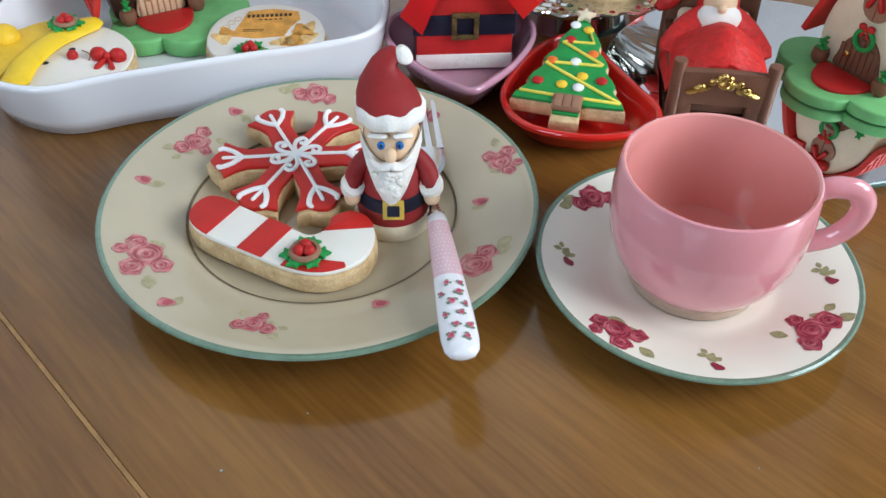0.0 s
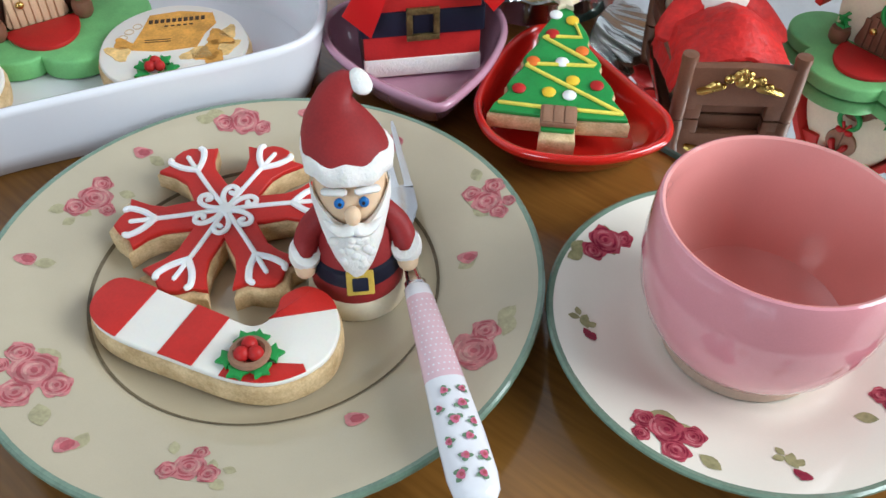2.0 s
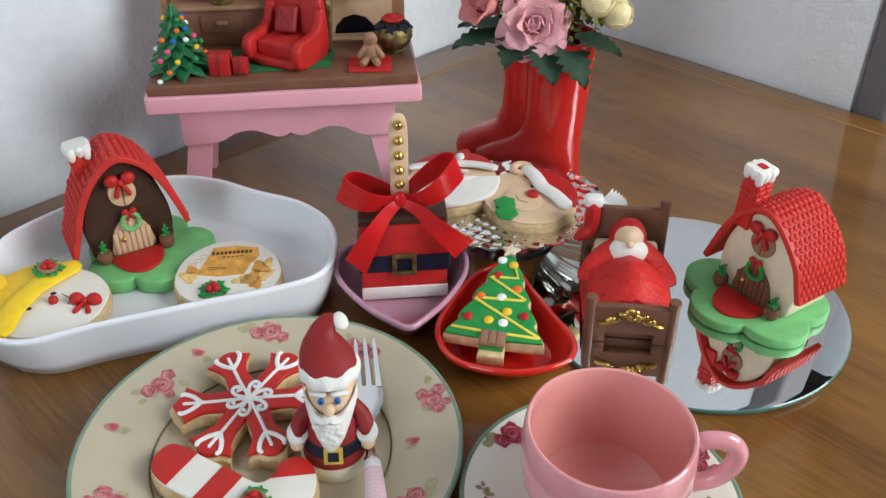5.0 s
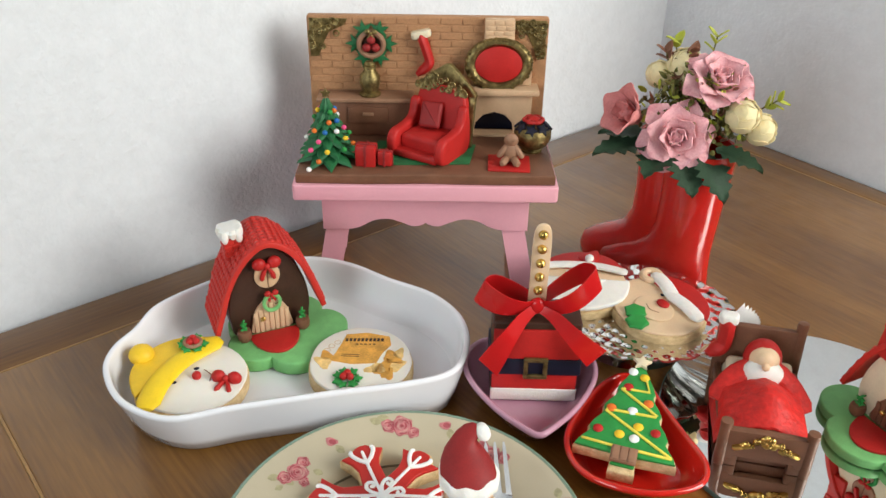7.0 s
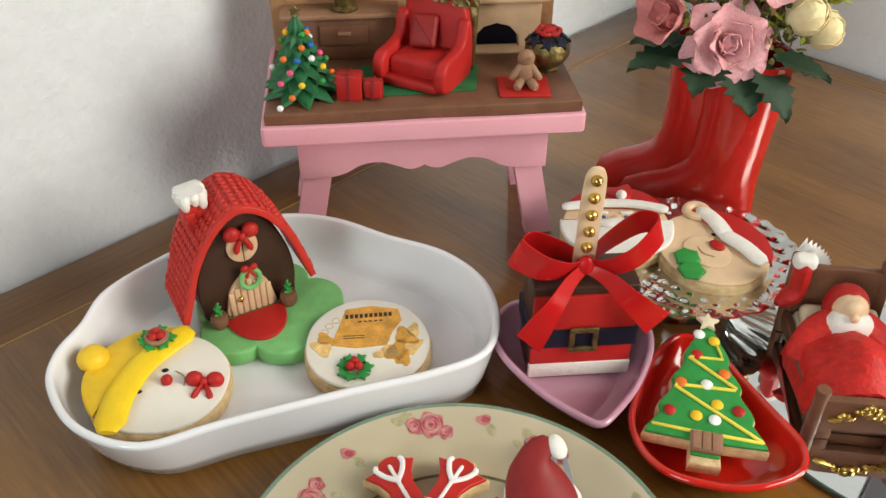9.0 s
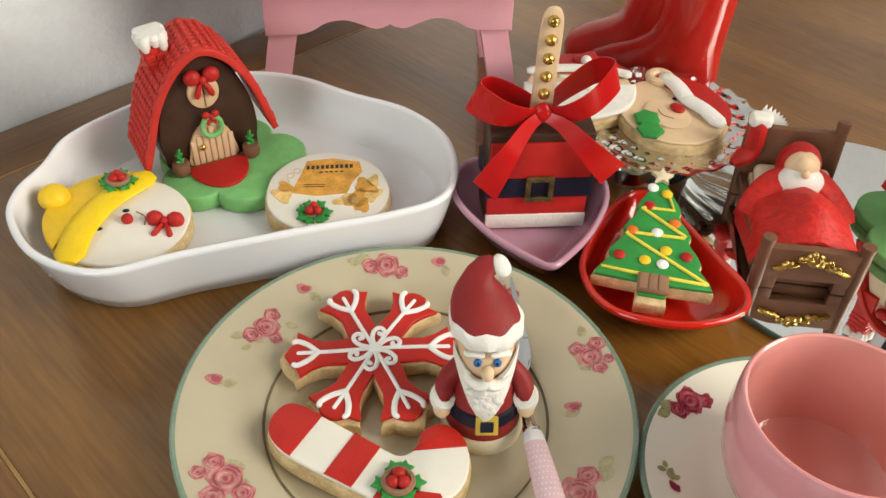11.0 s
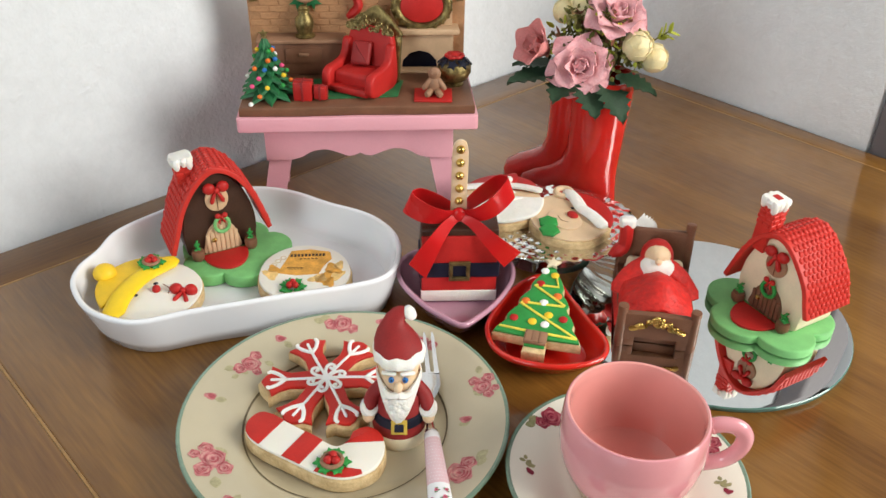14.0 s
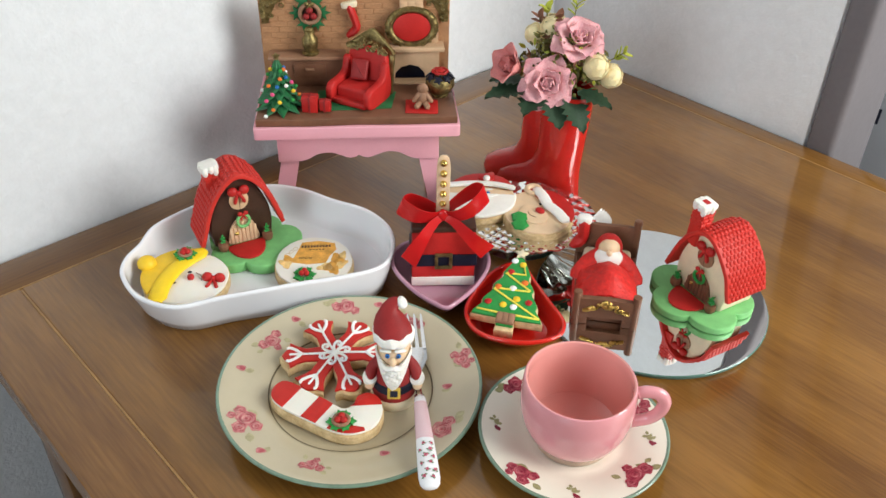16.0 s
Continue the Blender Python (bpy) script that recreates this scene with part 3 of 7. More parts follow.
def cup():
    ob = thing("teacup", pose(0.1425, 0.328, 0.0054), "empty glossy pink ceramic teacup on the saucer", "cup")
    prof = [(0.0300, 0.0052), (0.0335, 0.0085), (0.0385, 0.0165), (0.0420, 0.0270), (0.0436, 0.0380), (0.0438, 0.0470), (0.0430, 0.0560), (0.0424, 0.0610), (0.0418, 0.0627), (0.0409, 0.0632), (0.0398, 0.0626), (0.0394, 0.0605), (0.0396, 0.0560), (0.0402, 0.0450), (0.0398, 0.0360), (0.0376, 0.0250), (0.0330, 0.0150), (0.0240, 0.0105), (0, 0.0098)]
    part("bowl", lathe(prof[:10], 80), PINK_OUT, ob, "rosy pink outer glaze")
    part("inside", lathe(prof[9:], 80), PINK_GLAZE, ob, "coral pink inner glaze")
    part("foot_ring", lathe([(0.0300, 0.0052), (0.0298, 0.0030), (0.0305, 0.0008), (0.0300, 0.0), (0.0270, 0.0), (0.0262, 0.002), (0.0, 0.003)], 64), BARE_CLAY, ob, "unglazed brownish foot ring")
    pts = [(0.0440, 0, 0.0540), (0.0500, 0, 0.0560), (0.0590, 0, 0.0545), (0.0640, 0, 0.0470), (0.0625, 0, 0.0370), (0.0560, 0, 0.0285), (0.0470, 0, 0.0245), (0.0425, 0, 0.0228)]
    h = part("handle", tube(smooth_path(pts, 6), [0.0046] + [0.0042] * 41 + [0.0046], 14, 1.25), PINK_OUT, ob)
    h.matrix_local = pose(0, 0, 0, 0, 0, -4)
    return ob


def bowl_from(name, m, label, category, outline, h, wall, floor_t, material, base=0.72, lean=(1.0, 1.0)):
    """A moulded dish with a rounded lip from its rim outline, centred on the origin."""
    ob = thing(name, m, label, category)

    lx, ly = lean

    def sc(s):
        return [(x * (1 - (1 - s) * lx), y * (1 - (1 - s) * ly)) for x, y in outline]
    inner = grow(outline, -wall)
    rings = [at_z(sc(base * 0.9), 0.0), at_z(sc(base), 0.0012), at_z(sc(base + (1 - base) * 0.35), h * 0.30), at_z(sc(base + (1 - base) * 0.75), h * 0.70), at_z(grow(outline, -0.0006), h - 0.004), at_z(outline, h - 0.0018)]
    for k in range(1, 5):
        a = math.pi * k / 4
        rings.append(at_z(grow(outline, -wall * (1 - math.cos(a)) / 2), h - 0.0018 + 0.0018 * math.sin(a)))

    def si(s):
        return [(x * (1 - (1 - s) * lx), y * (1 - (1 - s) * ly)) for x, y in inner]
    rings += [at_z(si(0.985), h * 0.80), at_z(si(base + (1 - base) * 0.72), h * 0.52), at_z(si(base + (1 - base) * 0.32), floor_t + 0.0025), at_z(si(base), floor_t + 0.0004), at_z(si(base * 0.9), floor_t)]
    part("wall", one(loft(rings[:-1], True, False)), material, ob, smooth=60)
    part("floor", one(loft(rings[-2:], False, True)), material, ob, smooth=60)
    return ob


TRAY_C = (-0.136, 0.522)
TRAY_RIM = [(-0.255, 0.465), (-0.260, 0.490), (-0.254, 0.514), (-0.249, 0.545), (-0.222, 0.580), (-0.188, 0.613), (-0.152, 0.626), (-0.117, 0.621), (-0.082, 0.603), (-0.045, 0.586), (-0.020, 0.558), (-0.012, 0.524), (-0.020, 0.493), (-0.050, 0.476), (-0.093, 0.462), (-0.154, 0.440), (-0.194, 0.424), (-0.231, 0.436)]


def dishes():
    plate()
    saucer()
    cup()
    rim = smooth_loop([(x - TRAY_C[0], y - TRAY_C[1]) for x, y in TRAY_RIM], 6)
    bowl_from("serving_tray", pose(*TRAY_C, 0), "white glazed ceramic tray with a wavy raised rim", "tray", rim, 0.040, 0.0045, 0.0095, WHITE_GLAZE, 0.80, (0.35, 0.72))
    heart = smooth_loop([(0.0, 0.032), (0.014, 0.046), (0.034, 0.044), (0.047, 0.026), (0.046, 0.0), (0.030, -0.030), (0.010, -0.052), (0.0, -0.058), (-0.010, -0.052), (-0.030, -0.030), (-0.046, 0.0), (-0.047, 0.026), (-0.034, 0.044), (-0.014, 0.046)], 5)
    bowl_from("heart_bowl", pose(0.033, 0.512, 0, 0, 0, 6), "lilac glazed heart-shaped ceramic bowl", "bowl", heart, 0.0255, 0.004, 0.005, LILAC, 0.66)
    pear = smooth_loop([(0.055, 0.459), (0.060, 0.480), (0.076, 0.512), (0.096, 0.532), (0.114, 0.526), (0.124, 0.502), (0.136, 0.474), (0.146, 0.448), (0.138, 0.428), (0.108, 0.418), (0.076, 0.424), (0.060, 0.438)], 6)
    pear = [(x - 0.102, y - 0.466) for x, y in pear]
    bowl_from("red_dish", pose(0.102, 0.466, 0), "glossy red ceramic dish shaped like a heart", "dish", pear, 0.020, 0.004, 0.004, RED_GLAZE, 0.72)


dishes()

mirror = thing("round_mirror", pose(0.2325, 0.5090, 0), "round frameless mirror lying flat as a display base", "mirror")
part("glass", lathe([(0, 0.0), (0.1085, 0.0), (0.1090, 0.0008), (0.1090, 0.0032), (0.1082, 0.0040)], 96), MIRROR_EDGE, mirror, "dark greenish glass edge")
part("mirror_face", lathe([(0.1082, 0.0040), (0.105, 0.0042), (0, 0.0042)], 96), MIRROR, mirror)
# ---- small shapes that several things share ----
UPRIGHT = pose(0, 0, 0, 90)


def torus(c, r, t, seg=24, ring=8, m=None, squash=1.0):
    v, f = [], []
    for i in range(seg):
        a = 2 * math.pi * i / seg
        for k in range(ring):
            b = 2 * math.pi * k / ring
            q = r + t * math.cos(b)
            p = Vector((q * math.cos(a), q * math.sin(a) * squash, t * math.sin(b)))
            p = (m @ p if m is not None else p) + Vector(c)
            v.append(tuple(p))
    f = [(i * ring + k, ((i + 1) % seg) * ring + k, ((i + 1) % seg) * ring + (k + 1) % ring, i * ring + (k + 1) % ring) for i in range(seg) for k in range(ring)]
    return v, f


def star(points, r1, r2, turn=90.0, cx=0.0, cy=0.0):
    return [(cx + (r1 if i % 2 == 0 else r2) * math.cos(radians(turn) + math.pi * i / points), cy + (r1 if i % 2 == 0 else r2) * math.sin(radians(turn) + math.pi * i / points)) for i in range(2 * points)]


def clip(poly, a, b, c):
    """The part of the outline where a*x + b*y <= c."""
    out = []
    for p, q in zip(poly, poly[1:] + poly[:1]):
        dp, dq = a * p[0] + b * p[1] - c, a * q[0] + b * q[1] - c
        if dp <= 0:
            out.append(p)
        if dp * dq < 0:
            t = dp / (dp - dq)
            out.append((p[0] + t * (q[0] - p[0]), p[1] + t * (q[1] - p[1])))
    return out


def holly(parent, c, size, rng, berries=True, leaves=5, ring=True):
    """A sugar sprig: a small dish ring with berries and cut-out leaves round it."""
    for k in range(leaves):
        a = 360 / leaves * k + rng.uniform(-15, 15)
        m = pose(c[0], c[1], c[2], 0, 0, a) @ pose(size * 1.05, 0, 0, 0, rng.uniform(-14, 4), 0)
        part("leaf", one(slab(star(5, size * 0.62, size * 0.36, rng.uniform(0, 90)), 0, size * 0.28, size * 0.08, 2), m), FOND_G, parent, "green cut-out holly leaf")
    if ring:
        part("ring", torus((c[0], c[1], c[2] + size * 0.35), size * 0.82, size * 0.22, 20, 7), MILK2, parent, "brown sugar-paste ring")
    if berries:
        for k in range(3):
            a = radians(90 + 120 * k)
            part("berry", ball((c[0] + size * 0.38 * math.cos(a), c[1] + size * 0.38 * math.sin(a), c[2] + size * 0.55), size * 0.40, 12, 8), FOND_R, parent, "red sugar berry")


def bow_mesh(size, flat=0.35):
    """A small modelled sugar bow in the XZ plane, facing -Y."""
    m = Mesh()
    for s in (-1, 1):
        m.add(ball((s * 0.55 * size, 0, 0.18 * size), (0.50 * size, flat * size, 0.42 * size), 12, 8))
        m.add(tube([(s * 0.05 * size, 0, -0.1 * size), (s * 0.28 * size, 0, -0.5 * size), (s * 0.42 * size, 0, -0.85 * size)], [0.14 * size, 0.20 * size, 0.24 * size], 8, 0.8))
    m.add(ball((0, -0.12 * size, 0), 0.24 * size, 10, 7))
    return m


# ---- on the cream plate ----
WELL = 0.0066


def beard_sheet(w, upper, lower, depth, thick, n=21, rows=9):
    """A bushy beard: a grid between two curves of u, bent round an upright body of that depth(z)."""
    v, f = [], []
    for lay in (0, 1):
        for j in range(rows):
            for i in range(n):
                u, t = i / (n - 1) * 2 - 1, j / (rows - 1)
                x = w * u
                z = upper(u) * (1 - t) + lower(u) * t
                puff = thick * (math.sin(math.pi * min(max((t * 0.86 + 0.14), 0), 1)) ** 0.5) * (1 - u ** 6)
                y = -math.sqrt(max(1e-9, depth(z) ** 2 - x * x)) - (puff if lay == 0 else -0.0012)
                y += (0.00035 * math.sin(i * 2.6 + j) * math.sin(j * 2.2) if lay == 0 else 0)
                v.append((x, y, z))
    k = rows * n
    for j in range(rows - 1):
        for i in range(n - 1):
            a = j * n + i
            f += [(a, a + 1, a + n + 1, a + n), (a + k, a + n + k, a + n + 1 + k, a + 1 + k)]
    rim = list(range(n)) + [j * n + n - 1 for j in range(1, rows)] + [(rows - 1) * n + i for i in reversed(range(n - 1))] + [j * n for j in reversed(range(1, rows - 1))]
    f += [(a, b, b + k, a + k) for a, b in zip(rim, rim[1:] + rim[:1])]
    return v, f


def figurine():
    """The little sugar man: one plain mesh."""
    m = Mesh()
    m.add(lathe([(0, 0), (0.0172, 0), (0.0180, 0.0015), (0.0180, 0.0070), (0.0170, 0.0092), (0, 0.0095)], 36), 3)
    m.add(lathe([(0.0168, 0.0088), (0.0172, 0.012), (0.0168, 0.018), (0.0158, 0.025), (0.0140, 0.032), (0.0105, 0.037), (0, 0.039)], 36), 0)
    m.add(lathe([(0.0166, 0.0172), (0.0176, 0.0178), (0.0174, 0.0232), (0.0160, 0.0238)], 36), 4)
    for s in (-1, 1):
        m.add(tube(smooth_path([(s * 0.0115, -0.001, 0.0355), (s * 0.0165, -0.003, 0.0315), (s * 0.0188, -0.0065, 0.0275)], 4), 0.0048, 10), 0)
        q = pose(s * 0.0190, -0.0075, 0.0262) @ pose(0, 0, 0, 28, s * -20, 0)
        m.add(lathe([(0.0030, -0.0022), (0.0056, -0.0020), (0.0060, 0.0), (0.0056, 0.0020), (0.0030, 0.0024)], 18), 1, q)
        m.add(ball((s * 0.0192, -0.0092, 0.0225), (0.0042, 0.0042, 0.0046), 12, 8), 2)
    m.add(ball((0, 0, 0.0450), (0.0140, 0.0135, 0.0125), 26, 14), 2)
    m.add(beard_sheet(0.0146, lambda u: 0.0400 + 0.0105 * abs(u) ** 2.2, lambda u: 0.0215 + 0.0225 * abs(u) ** 1.5, lambda z: 0.0150 if z > 0.040 else 0.0150 + 0.0022 * min(1, (0.040 - z) / 0.010), 0.0024), 1)
    rng = random.Random(3)
    for k in range(26):
        x, z = rng.uniform(-0.008, 0.008), rng.uniform(0.0275, 0.0385)
        if abs(x) < (z - 0.0245) * 0.75:
            m.add(ball((x, -math.sqrt(0.0172 ** 2 - x * x) - 0.0016, z), (0.0020, 0.0010, 0.0015), 8, 6), 1)
    for s in (-1, 1):
        m.add(tube(smooth_path([(s * 0.0008, -0.0175, 0.0410), (s * 0.0050, -0.0168, 0.0402), (s * 0.0102, -0.0135, 0.0418)], 4), [0.0030, 0.0030, 0.0029, 0.0028, 0.0026, 0.0023, 0.0019, 0.0013, 0.0008], 10, 0.6), 1)
        m.add(ball((s * 0.0044, -0.0131, 0.0478), (0.0019, 0.0013, 0.0019), 12, 8), 5)
        m.add(ball((s * 0.0042, -0.0143, 0.0482), (0.0007, 0.0005, 0.0007), 8, 6), 4)
        m.add(tube([(s * 0.0026, -0.0138, 0.0524), (s * 0.0092, -0.0118, 0.0518)], 0.0017, 8, 0.7), 1)
    m.add(ball((0, -0.0158, 0.0448), (0.0030, 0.0032, 0.0032), 14, 9), 2)
    band = []
    for r, z in ((0.0125, 0.0552), (0.0154, 0.0549), (0.0165, 0.0560), (0.0166, 0.0592), (0.0156, 0.0612), (0.012, 0.0616)):
        band.append([(r * (1 + 0.02 * math.sin(11 * a)) * math.cos(a), r * (1 + 0.02 * math.sin(11 * a)) * math.sin(a), z + 0.0005 * math.sin(7 * a)) for a in (2 * math.pi * i / 60 for i in range(60))])
    m.add(loft(band, False, False), 1)
    hat = []
    for x, z, r, lean in ((0, 0.0578, 0.0156, 0), (0.0, 0.0625, 0.0142, 2), (0.0002, 0.0680, 0.0118, 4), (0.0010, 0.0735, 0.0084, 10), (0.0026, 0.0780, 0.0062, 26), (0.0056, 0.0812, 0.0046, 52), (0.0088, 0.0826, 0.0036, 72), (0.0110, 0.0826, 0.0026, 90)):
        q = pose(x, 0, z + 0.0030, 0, lean, 0)
        hat.append([tuple(q @ Vector((r * math.cos(2 * math.pi * i / 26), r * math.sin(2 * math.pi * i / 26) * 0.96, 0))) for i in range(26)])
    m.add(loft(hat), 0)
    m.add(ball((0.0128, -0.0005, 0.0852), 0.0042, 14, 9), 1)
    m.add(slab(rrect(0.0102, 0.0092, 0.0006, 2), 0, 0.0014, 0.0004, 2), 6, pose(0.0008, -0.0172, 0.0203, 82))
    m.add(slab(rrect(0.0060, 0.0052, 0.0004, 2), 0, 0.0019, 0.0003, 2), 4, pose(0.0008, -0.0172, 0.0203, 82))
    levels = [(0.0, 0.0), (0.0203, 0.0160), (0.0448, 0.0432), (0.0620, 0.0610), (0.0856, 0.0760), (0.1, 0.09)]
    bent = []
    for x, y, z in m.v:
        q = surf(levels, z)
        back = max(0.0, q - 0.058)
        wide = 1 + 0.09 * max(0.0, 1 - q / 0.016)
        bent.append((x * wide - 0.36 * back, y * wide + 0.22 * q + 0.62 * back, q))
    m.v = bent
    ob = part("figurine", m, [FOND_R2, FOND_W, SKIN, PALE, NAVY, FOND_B, mat("buckle_yellow", (0.56, 0.38, 0.06), 0.5, var=0.15, scale=150)], None, "", 50)
    ob.matrix_world = pose(-0.0005, 0.3635, WELL, 0, 0, 2)
    tagged(ob, "modelled sugar figurine with red pointed hat and white beard", "figurine")


def snowflake():
    ob = thing("snowflake_cookie", pose(-0.0530, 0.3965, WELL + 0.0012, 4, 0, 5), "snowflake biscuit with red icing and white piping", "cookie")
    half = [(0.0240, 0.0068), (0.0300, 0.0090), (0.0365, 0.0135), (0.0376, 0.0080), (0.0412, 0.0038), (0.0430, 0.0)]
    arm = [(0.0145, radians(-30))] + [(math.hypot(x, y), math.atan2(-y, x)) for x, y in half[:-1]] + [(math.hypot(x, y), math.atan2(y, x)) for x, y in reversed(half)]
    rng = random.Random(12)
    cut, ice = [], []
    turns = (-1, 55, 115, 182, 240, 293)
    reach = (1.0, 1.0, 1.0, 1.02, 1.06, 1.05)
    for k in range(6):
        for n, (r, a) in enumerate(arm):
            t = radians(turns[k]) + a
            if n == 0:
                t = radians((turns[k] + (turns[k - 1] - (360 if k == 0 else 0))) / 2)
            r *= 1 + (reach[k] - 1) * min(1, r / 0.04)
            j = 1 + rng.uniform(-0.02, 0.02)
            cut.append((r * 1.06 * j * math.cos(t), r * 1.06 * j * math.sin(t)))
            ice.append((r * math.cos(t) * j, r * math.sin(t) * j))
    part("biscuit", one(slab(cut, 0, 0.0105, 0.0018, 3)), BISCUIT, ob)
    part("icing", one(slab(ice, 0.0103, 0.0132, 0.0009, 3)), ICING_R, ob, "flat red icing")
    z = 0.0136

    def pipe(pts, r=0.00105):
        part("piping", one(tube([(x, y, z) for x, y in [tuple(p)[:2] for p in smooth_path([(a, b, 0) for a, b in pts], 5)]], r, 8, 0.85), q), PIPING, ob)
    for k in range(6):
        q = pose(0, 0, 0, 0, 0, turns[k]) @ Matrix.Diagonal((reach[k], 1, 1, 1))
        pipe([(0.001, 0), (0.018, 0.0003), (0.0365, 0)], 0.00105)
        for s in (-1, 1):
            pipe([(0.0270, 0), (0.0315, s * 0.0045), (0.0365, s * 0.0072), (0.0385, s * 0.0068)], 0.0014)
        q = pose(0, 0, 0, 0, 0, (turns[k] + (turns[(k + 1) % 6] + (360 if k == 5 else 0))) / 2)
        pipe([(0.001, 0), (0.0065, 0.0016), (0.0112, 0.0008), (0.0128, -0.0020), (0.0108, -0.0042), (0.0086, -0.0030), (0.0094, -0.0014)], 0.0012)
    part("piping", ball((0, 0, z), (0.0036, 0.0036, 0.0016), 14, 8), PIPING, ob)


CANE = [(-0.0975, 0.3440), (-0.0965, 0.3560), (-0.0870, 0.3620), (-0.0640, 0.3500), (-0.0445, 0.3385), (-0.0370, 0.3355), (-0.0310, 0.3400), (-0.0285, 0.3480), (-0.0190, 0.3525), (-0.0095, 0.3460), (-0.0060, 0.3320), (-0.0110, 0.3170), (-0.0255, 0.3085), (-0.0420, 0.3095), (-0.0660, 0.3210), (-0.0880, 0.3330)]


def candy_cane():
    cx, cy = -0.0500, 0.3330
    ob = thing("candy_cane_cookie", pose(cx, cy, WELL), "cane-shaped biscuit iced in red and white stripes", "cookie")
    out = smooth_loop([(x - cx, y - cy) for x, y in CANE], 6)
    part("biscuit", one(slab(out, 0, 0.0112, 0.0026, 4)), BISCUIT, ob)
    top = grow(out, -0.0009)
    part("icing", one(slab(top, 0.0108, 0.0135, 0.0010, 3)), ICING_W, ob, "flat white icing")
    d = Vector((0.880, -0.475))
    s0 = d.x * (-0.0975 - cx) + d.y * (0.350 - cy)
    for lo, hi in ((-1, 0.0185), (0.0365, 0.0505)):
        q = clip(clip(top, d.x, d.y, s0 + hi), -d.x, -d.y, -(s0 + lo))
        part("stripe", one(slab(q, 0.0134, 0.0141, 0.0004, 2)), ICING_R, ob, "red icing stripe")
    q = clip(clip(top, -1, 0, -(-0.0335 - cx)), 0.12, -1, -(0.3385 - cy) + 0.12 * (-0.02 - cx))
    part("stripe", one(slab(q, 0.0134, 0.0141, 0.0004, 2)), ICING_R, ob, "red icing stripe")
    q = clip(clip(clip(top, 0.12, 1, 0.12 * (-0.035 - cx) + 0.3175 - cy), 1, 0.35, -0.0185 - cx + 0.35 * (0.313 - cy)), -1, 0.5, -(-0.0480 - cx) + 0.5 * (0.313 - cy))
    part("stripe", one(slab(q, 0.0134, 0.0141, 0.0004, 2)), ICING_R, ob, "red icing stripe")
    holly(ob, (-0.0375 - cx, 0.3195 - cy, 0.0140), 0.0072, random.Random(5), True, 6)


